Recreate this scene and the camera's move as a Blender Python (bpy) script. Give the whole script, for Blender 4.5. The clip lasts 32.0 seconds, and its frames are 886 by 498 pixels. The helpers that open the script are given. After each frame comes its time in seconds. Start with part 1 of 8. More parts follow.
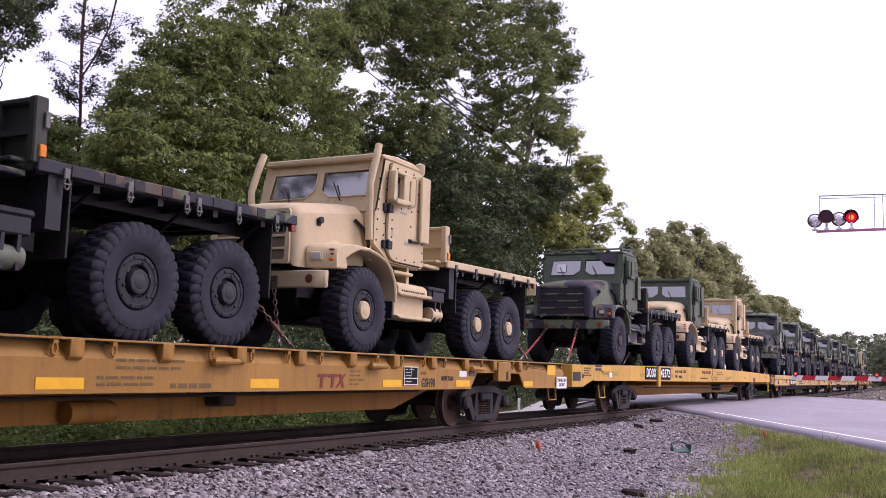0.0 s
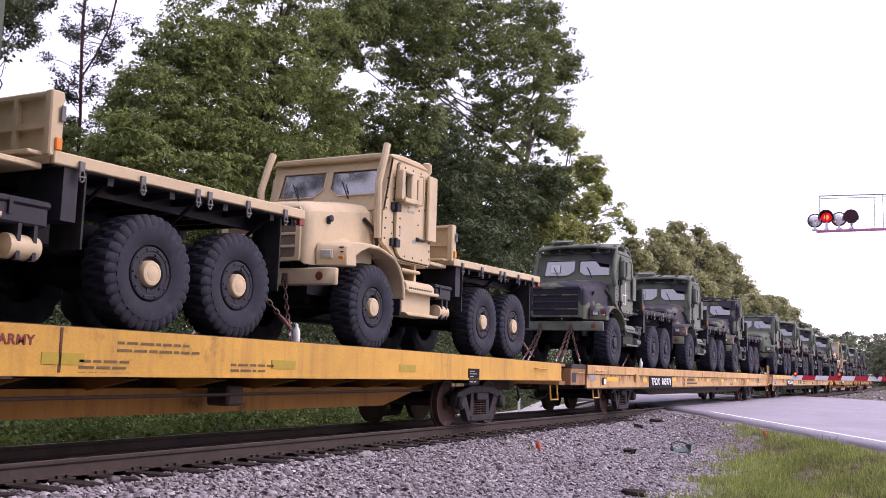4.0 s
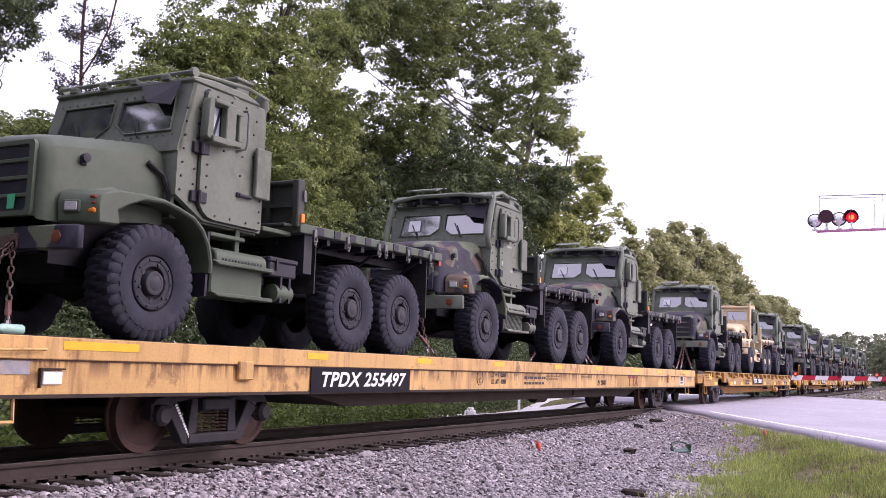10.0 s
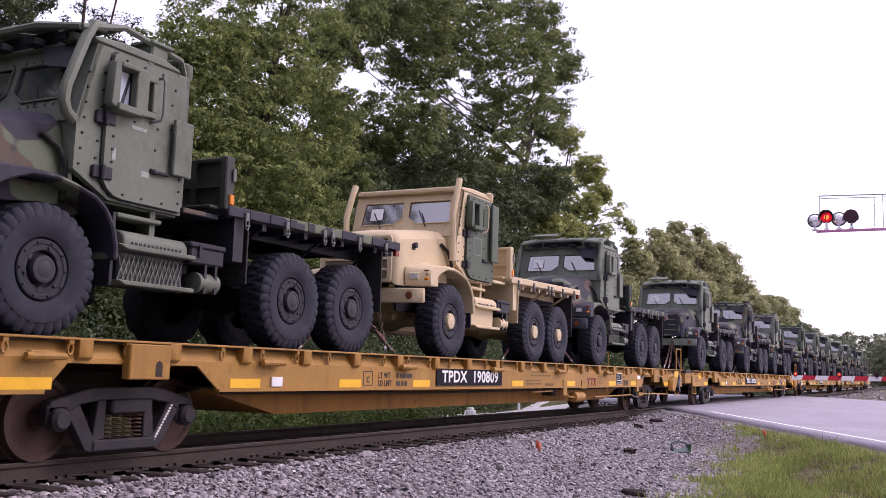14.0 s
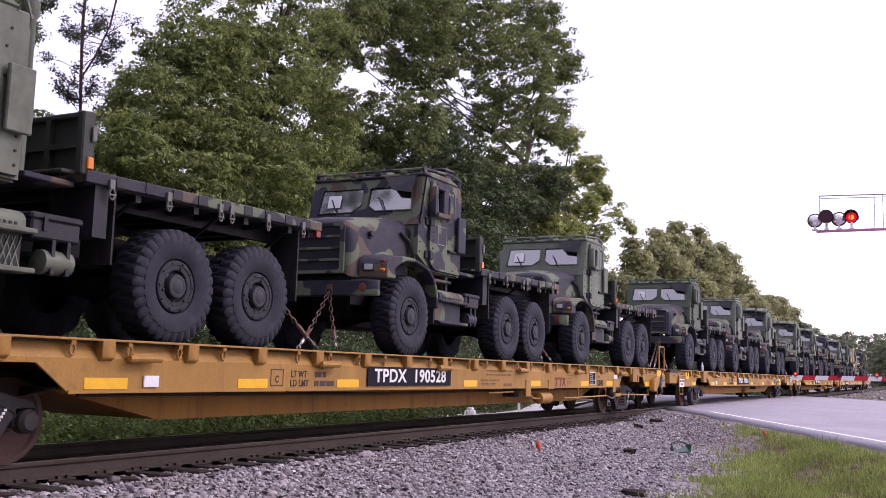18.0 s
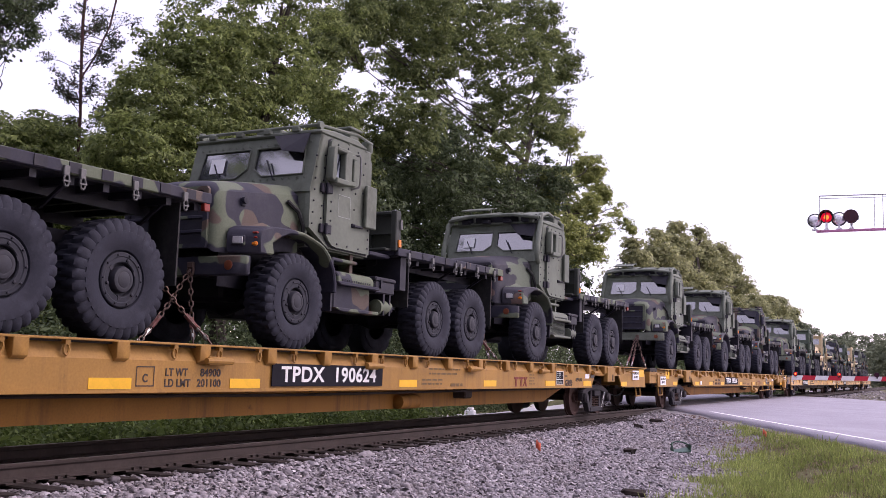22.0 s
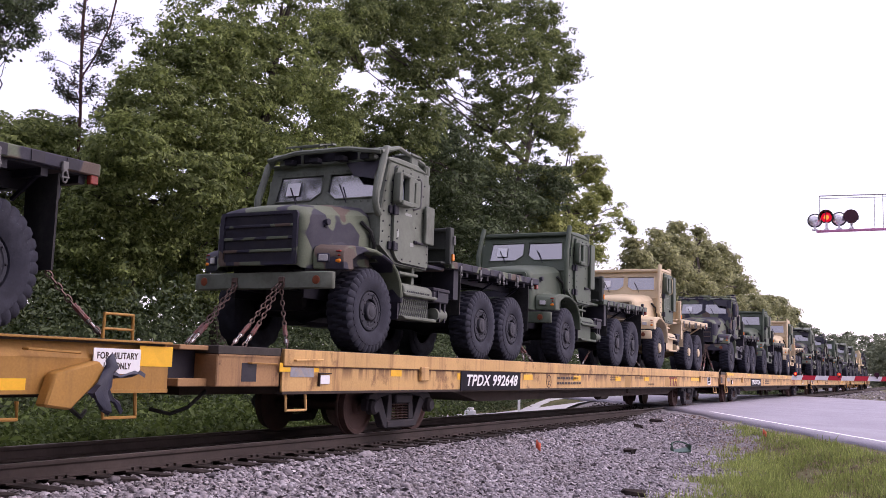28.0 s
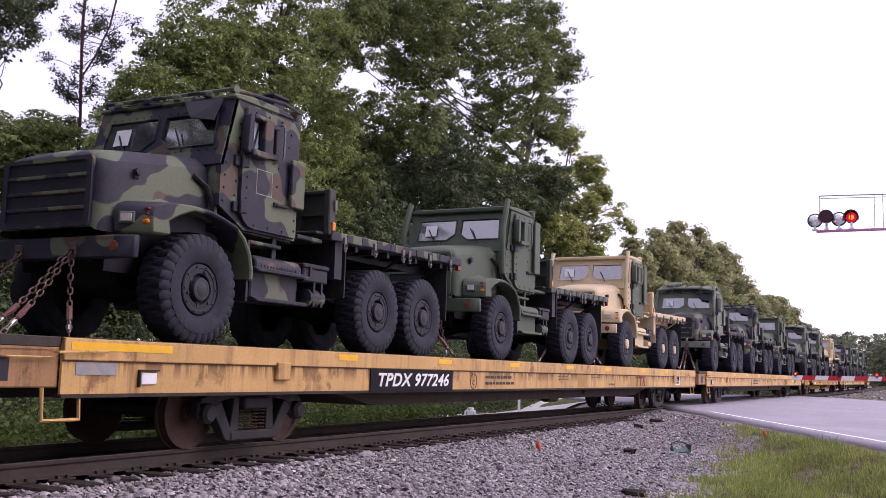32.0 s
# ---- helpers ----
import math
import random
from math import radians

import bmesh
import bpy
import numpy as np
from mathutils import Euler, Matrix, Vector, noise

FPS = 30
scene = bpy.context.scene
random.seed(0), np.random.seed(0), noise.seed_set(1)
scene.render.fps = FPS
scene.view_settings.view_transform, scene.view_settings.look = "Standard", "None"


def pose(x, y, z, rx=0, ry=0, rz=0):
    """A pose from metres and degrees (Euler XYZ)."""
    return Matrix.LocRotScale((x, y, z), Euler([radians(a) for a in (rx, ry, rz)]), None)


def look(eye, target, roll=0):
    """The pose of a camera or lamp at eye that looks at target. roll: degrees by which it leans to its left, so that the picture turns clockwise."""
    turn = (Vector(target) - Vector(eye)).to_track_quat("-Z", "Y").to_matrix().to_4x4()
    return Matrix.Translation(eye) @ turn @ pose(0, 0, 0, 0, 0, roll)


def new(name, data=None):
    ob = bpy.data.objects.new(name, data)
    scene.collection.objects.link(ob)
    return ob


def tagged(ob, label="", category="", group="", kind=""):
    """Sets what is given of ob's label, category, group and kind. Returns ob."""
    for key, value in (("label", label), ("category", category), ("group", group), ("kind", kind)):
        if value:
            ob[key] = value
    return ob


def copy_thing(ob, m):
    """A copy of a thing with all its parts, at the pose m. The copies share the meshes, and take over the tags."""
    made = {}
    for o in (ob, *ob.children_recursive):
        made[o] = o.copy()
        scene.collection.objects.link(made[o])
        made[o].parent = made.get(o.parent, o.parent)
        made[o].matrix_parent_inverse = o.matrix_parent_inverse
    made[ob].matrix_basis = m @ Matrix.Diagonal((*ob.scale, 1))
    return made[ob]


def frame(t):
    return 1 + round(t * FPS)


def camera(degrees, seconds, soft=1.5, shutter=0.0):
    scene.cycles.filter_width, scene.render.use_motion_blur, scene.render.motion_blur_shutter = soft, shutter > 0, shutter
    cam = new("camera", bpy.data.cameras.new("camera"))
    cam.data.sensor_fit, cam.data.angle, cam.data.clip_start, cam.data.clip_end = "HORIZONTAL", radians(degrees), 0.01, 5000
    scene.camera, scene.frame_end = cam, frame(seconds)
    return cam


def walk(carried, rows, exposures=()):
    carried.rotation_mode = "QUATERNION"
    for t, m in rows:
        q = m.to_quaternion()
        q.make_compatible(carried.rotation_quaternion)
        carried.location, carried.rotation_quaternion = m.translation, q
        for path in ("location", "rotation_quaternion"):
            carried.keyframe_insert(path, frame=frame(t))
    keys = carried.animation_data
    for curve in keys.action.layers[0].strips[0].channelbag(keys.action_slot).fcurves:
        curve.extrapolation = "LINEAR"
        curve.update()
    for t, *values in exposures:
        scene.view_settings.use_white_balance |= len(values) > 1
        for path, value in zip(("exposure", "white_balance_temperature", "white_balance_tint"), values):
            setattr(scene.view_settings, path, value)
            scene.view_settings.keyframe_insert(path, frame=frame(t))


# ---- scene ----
CLIP = 32.0
cam = camera(49.52, CLIP, soft=0.8)
EYE = (8.65, 0.0, 1.02)
AIM = (-0.45340, 0.88267, 0.12374)
LEVEL = look(EYE, [e + 10 * a for e, a in zip(EYE, AIM)], 1.7)

# ---- light ----
world = bpy.data.worlds.new("overcast_sky")
scene.world = world
world.use_nodes = True
wn, wl = world.node_tree.nodes, world.node_tree.links
wn.clear()
sky = wn.new("ShaderNodeTexSky")
sky.sky_type, sky.sun_disc = "NISHITA", False
sky.sun_elevation, sky.sun_rotation = radians(44), radians(60)
sky.air_density, sky.dust_density = 1.0, 3.0
blue = wn.new("ShaderNodeBackground")
blue.inputs["Strength"].default_value = 0.15
cloud = wn.new("ShaderNodeBackground")
cloud.inputs["Color"].default_value = (1.0, 0.955, 1.0, 1)
cloud.inputs["Strength"].default_value = 1.12
both = wn.new("ShaderNodeAddShader")
out = wn.new("ShaderNodeOutputWorld")
wl.new(sky.outputs[0], blue.inputs["Color"])
wl.new(blue.outputs[0], both.inputs[0])
wl.new(cloud.outputs[0], both.inputs[1])
wl.new(both.outputs[0], out.inputs["Surface"])
lamp = bpy.data.lights.new("sun", "SUN")
lamp.energy, lamp.angle, lamp.color = 1.2, radians(20), (1.0, 0.93, 0.84)
sun = new("sun", lamp)
# the veiled sun stands ahead, out of view beyond the road
SUN_AZ, SUN_EL = radians(60), radians(44)
sun.matrix_world = look((math.sin(SUN_AZ) * 90, math.cos(SUN_AZ) * 90, math.tan(SUN_EL) * 90), (0, 0, 0))

# the camera opens up while the paler cars pass
BASE_STOPS = -0.31
walk(cam, [(0, LEVEL), (CLIP, LEVEL)], [(t, BASE_STOPS + s, 6290, 31) for t, s in ((0, -0.12), (3.5, -0.06), (4.6, 0.35), (6.0, 0.6), (9.0, 0.6), (10.5, 0.26), (12.5, 0.0), (14.5, -0.02), (27.5, 0.0), (29.5, -0.16), (CLIP, -0.13))])


# ---- materials ----
def nodes_of(name):
    m = bpy.data.materials.new(name)
    m.use_nodes = True
    n = m.node_tree.nodes
    return m, n, m.node_tree.links, n["Principled BSDF"]


def noise_node(n, l, vec, scale, detail=3.0, rough=0.55):
    t = n.new("ShaderNodeTexNoise")
    t.inputs["Scale"].default_value, t.inputs["Detail"].default_value = scale, detail
    t.inputs["Roughness"].default_value = rough
    l.new(vec, t.inputs["Vector"])
    return t.outputs["Fac"]


def ramp(n, l, fac, stops):
    r = n.new("ShaderNodeValToRGB")
    while len(r.color_ramp.elements) < len(stops):
        r.color_ramp.elements.new(0.5)
    for e, (p, c) in zip(r.color_ramp.elements, stops):
        e.position, e.color = p, (*c, 1)
    l.new(fac, r.inputs["Fac"])
    return r.outputs["Color"]


def mixed(n, l, fac, a, b, mode="MIX"):
    m = n.new("ShaderNodeMix")
    m.data_type, m.blend_type = "RGBA", mode
    for sock, v in ((0, fac), (6, a), (7, b)):
        if isinstance(v, (int, float)):
            m.inputs[sock].default_value = v
        elif isinstance(v, tuple):
            m.inputs[sock].default_value = (*v, 1)
        else:
            l.new(v, m.inputs[sock])
    return m.outputs[2]


def bumped(n, l, bsdf, height, strength, distance=0.01):
    b = n.new("ShaderNodeBump")
    b.inputs["Strength"].default_value, b.inputs["Distance"].default_value = strength, distance
    l.new(height, b.inputs["Height"])
    l.new(b.outputs[0], bsdf.inputs["Normal"])


def tint(c, k):
    return tuple(min(1.0, x * k) for x in c)


def plain(name, col, rough=0.6, metal=0.0, var=0.22, scale=5.0, bump=0.15, grime=None, amount=0.4, glow=0.0, spec=0.35):
    """A worn surface: broad and fine variation of one colour, patches of grime, fine relief."""
    m, n, l, p = nodes_of(name)
    v = n.new("ShaderNodeTexCoord").outputs["Object"]
    a = noise_node(n, l, v, scale, 4)
    c = ramp(n, l, a, [(0.3, tint(col, 1 - var)), (0.7, tint(col, 1 + var))])
    f = noise_node(n, l, v, scale * 9, 3)
    c = mixed(n, l, 0.35, c, ramp(n, l, f, [(0.3, tint(col, 1 - var)), (0.7, tint(col, 1 + var))]))
    if grime:
        g = noise_node(n, l, v, scale * 0.7, 6, 0.7)
        k = ramp(n, l, g, [(0.48, (0, 0, 0)), (0.72, (amount, amount, amount))])
        c = mixed(n, l, k, c, grime)
    l.new(c, p.inputs["Base Color"])
    p.inputs["Roughness"].default_value, p.inputs["Metallic"].default_value = rough, metal
    p.inputs["Specular IOR Level"].default_value = spec
    if bump:
        bumped(n, l, p, f, bump, 0.006)
    if glow:
        p.inputs["Emission Color"].default_value = (*col, 1)
        p.inputs["Emission Strength"].default_value = glow
    return m


def camouflage(name, base, brown, black, seed):
    """Woodland pattern: large soft-edged brown and black patches on green, dulled by dust; each panel has its own."""
    m, n, l, p = nodes_of(name)
    own = n.new("ShaderNodeVectorMath")
    own.operation = "SCALE"
    own.inputs[0].default_value = (3.0, 17.0, 9.0)
    l.new(n.new("ShaderNodeObjectInfo").outputs["Random"], own.inputs["Scale"])
    add = n.new("ShaderNodeVectorMath")
    add.operation = "ADD"
    l.new(n.new("ShaderNodeTexCoord").outputs["Object"], add.inputs[0])
    l.new(own.outputs[0], add.inputs[1])
    v = add.outputs[0]
    mp = n.new("ShaderNodeMapping")
    mp.inputs["Location"].default_value = (seed, seed * 1.7, seed * 0.6)
    mp.inputs["Scale"].default_value = (1, 0.8, 1)
    l.new(v, mp.inputs["Vector"])
    a = noise_node(n, l, mp.outputs[0], 2.1, 1.4, 0.4)
    mp2 = n.new("ShaderNodeMapping")
    mp2.inputs["Location"].default_value = (seed + 5.3, seed + 1.1, 7.7)
    l.new(v, mp2.inputs["Vector"])
    b = noise_node(n, l, mp2.outputs[0], 1.7, 1.4, 0.4)
    c = mixed(n, l, ramp(n, l, b, [(0.56, (0, 0, 0)), (0.575, (1, 1, 1))]), base, brown)
    c = mixed(n, l, ramp(n, l, a, [(0.475, (0, 0, 0)), (0.49, (1, 1, 1))]), c, black)
    d = noise_node(n, l, v, 4.0, 6, 0.7)
    f = noise_node(n, l, v, 55, 3)
    c = mixed(n, l, ramp(n, l, d, [(0.42, (0, 0, 0)), (0.75, (0.16, 0.16, 0.16))]), c, (0.14, 0.135, 0.125))
    c = mixed(n, l, 0.25, c, ramp(n, l, f, [(0.3, (0.25, 0.25, 0.25)), (0.7, (0.75, 0.75, 0.75))]), "OVERLAY")
    l.new(c, p.inputs["Base Color"])
    p.inputs["Roughness"].default_value = 0.62
    p.inputs["Specular IOR Level"].default_value = 0.3
    bumped(n, l, p, f, 0.12, 0.004)
    return m


def glassy(name, col, rough=0.05, ior=1.9):
    m, n, l, p = nodes_of(name)
    v = n.new("ShaderNodeTexCoord").outputs["Object"]
    f = noise_node(n, l, v, 7, 5, 0.65)
    l.new(ramp(n, l, f, [(0.35, tint(col, 0.7)), (0.7, tint(col, 1.5))]), p.inputs["Base Color"])
    r = ramp(n, l, f, [(0.4, (rough,) * 3), (0.75, (rough + 0.12,) * 3)])
    l.new(r, p.inputs["Roughness"])
    p.inputs["Specular IOR Level"].default_value = 0.9
    p.inputs["Coat Weight"].default_value = 1.0
    p.inputs["Coat IOR"].default_value = ior
    p.inputs["Coat Roughness"].default_value = rough
    return m


def leafy(name, dark, light, through_light=0.35):
    m, n, l, p = nodes_of(name)
    g = n.new("ShaderNodeNewGeometry")
    c = ramp(n, l, g.outputs["Random Per Island"], [(0.0, dark), (0.75, light), (1.0, tint(light, 1.35))])
    v = n.new("ShaderNodeTexCoord").outputs["Object"]
    broad = noise_node(n, l, v, 0.9, 4)
    c = mixed(n, l, ramp(n, l, broad, [(0.35, (0, 0, 0)), (0.7, (0.7, 0.7, 0.7))]), c, tint(dark, 0.8))
    l.new(c, p.inputs["Base Color"])
    p.inputs["Roughness"].default_value = 0.6
    p.inputs["Specular IOR Level"].default_value = 0.25
    t = n.new("ShaderNodeBsdfTranslucent")
    l.new(c, t.inputs["Color"])
    mx = n.new("ShaderNodeMixShader")
    mx.inputs[0].default_value = through_light
    l.new(p.outputs[0], mx.inputs[1])
    l.new(t.outputs[0], mx.inputs[2])
    l.new(mx.outputs[0], n["Material Output"].inputs["Surface"])
    return m


def pebbly(name, stops, rough=0.85):
    """Loose stones: one colour a stone."""
    m, n, l, p = nodes_of(name)
    g = n.new("ShaderNodeNewGeometry")
    c = ramp(n, l, g.outputs["Random Per Island"], stops)
    v = n.new("ShaderNodeTexCoord").outputs["Object"]
    f = noise_node(n, l, v, 60, 3)
    c = mixed(n, l, 0.35, c, ramp(n, l, f, [(0.3, (0.2, 0.2, 0.2)), (0.7, (0.8, 0.8, 0.8))]), "OVERLAY")
    stain = noise_node(n, l, v, 0.7, 4, 0.6)
    c = mixed(n, l, ramp(n, l, stain, [(0.5, (0, 0, 0)), (0.75, (0.4, 0.4, 0.4))]), c, (0.14, 0.11, 0.09))
    l.new(c, p.inputs["Base Color"])
    p.inputs["Roughness"].default_value = rough
    p.inputs["Specular IOR Level"].default_value = 0.2
    return m


def streaked(name, col, rust, rough=0.55, amount=0.75, drip=0.0, spots=0.6):
    """Railway paint with rust that runs down in streaks from the seams; drip: short dark runs below the top rail's seam."""
    m, n, l, p = nodes_of(name)
    v = n.new("ShaderNodeTexCoord").outputs["Object"]
    mp = n.new("ShaderNodeMapping")
    mp.inputs["Scale"].default_value = (0.3, 3.4, 0.25)
    l.new(v, mp.inputs["Vector"])
    s = noise_node(n, l, mp.outputs[0], 1.6, 5, 0.65)
    a = noise_node(n, l, v, 1.1, 4)
    c = ramp(n, l, a, [(0.3, tint(col, 0.86)), (0.7, tint(col, 1.12))])
    blot = noise_node(n, l, v, 2.6, 6, 0.7)
    c = mixed(n, l, ramp(n, l, s, [(0.51, (0, 0, 0)), (0.72, (amount,) * 3)]), c, rust)
    c = mixed(n, l, ramp(n, l, blot, [(spots, (0, 0, 0)), (spots + 0.1, (amount,) * 3)]), c, tint(rust, 0.7))
    if drip:
        run = n.new("ShaderNodeMapping")
        run.inputs["Scale"].default_value = (0.2, 7.0, 0.5)
        l.new(v, run.inputs["Vector"])
        d = ramp(n, l, noise_node(n, l, run.outputs[0], 1.0, 3, 0.6), [(0.46, (0, 0, 0)), (0.56, (1, 1, 1))])
        up = n.new("ShaderNodeSeparateXYZ")
        l.new(v, up.inputs[0])
        fall = n.new("ShaderNodeMapRange")
        l.new(up.outputs[2], fall.inputs["Value"])
        fall.inputs["From Min"].default_value, fall.inputs["From Max"].default_value = 0.80, 1.0
        below = n.new("ShaderNodeMath")
        below.operation = "LESS_THAN"
        l.new(up.outputs[2], below.inputs[0])
        below.inputs[1].default_value = 1.0
        k = n.new("ShaderNodeMath")
        k.operation = "MULTIPLY"
        l.new(fall.outputs[0], k.inputs[0])
        l.new(below.outputs[0], k.inputs[1])
        c = mixed(n, l, mixed(n, l, 1.0, mixed(n, l, 1.0, d, k.outputs[0], "MULTIPLY"), (drip,) * 3, "MULTIPLY"), c, tint(rust, 0.6))
    f = noise_node(n, l, v, 40, 3)
    c = mixed(n, l, 0.18, c, ramp(n, l, f, [(0.3, (0.25,) * 3), (0.7, (0.75,) * 3)]), "OVERLAY")
    l.new(c, p.inputs["Base Color"])
    p.inputs["Roughness"].default_value = rough
    p.inputs["Specular IOR Level"].default_value = 0.3
    bumped(n, l, p, f, 0.1, 0.004)
    return m


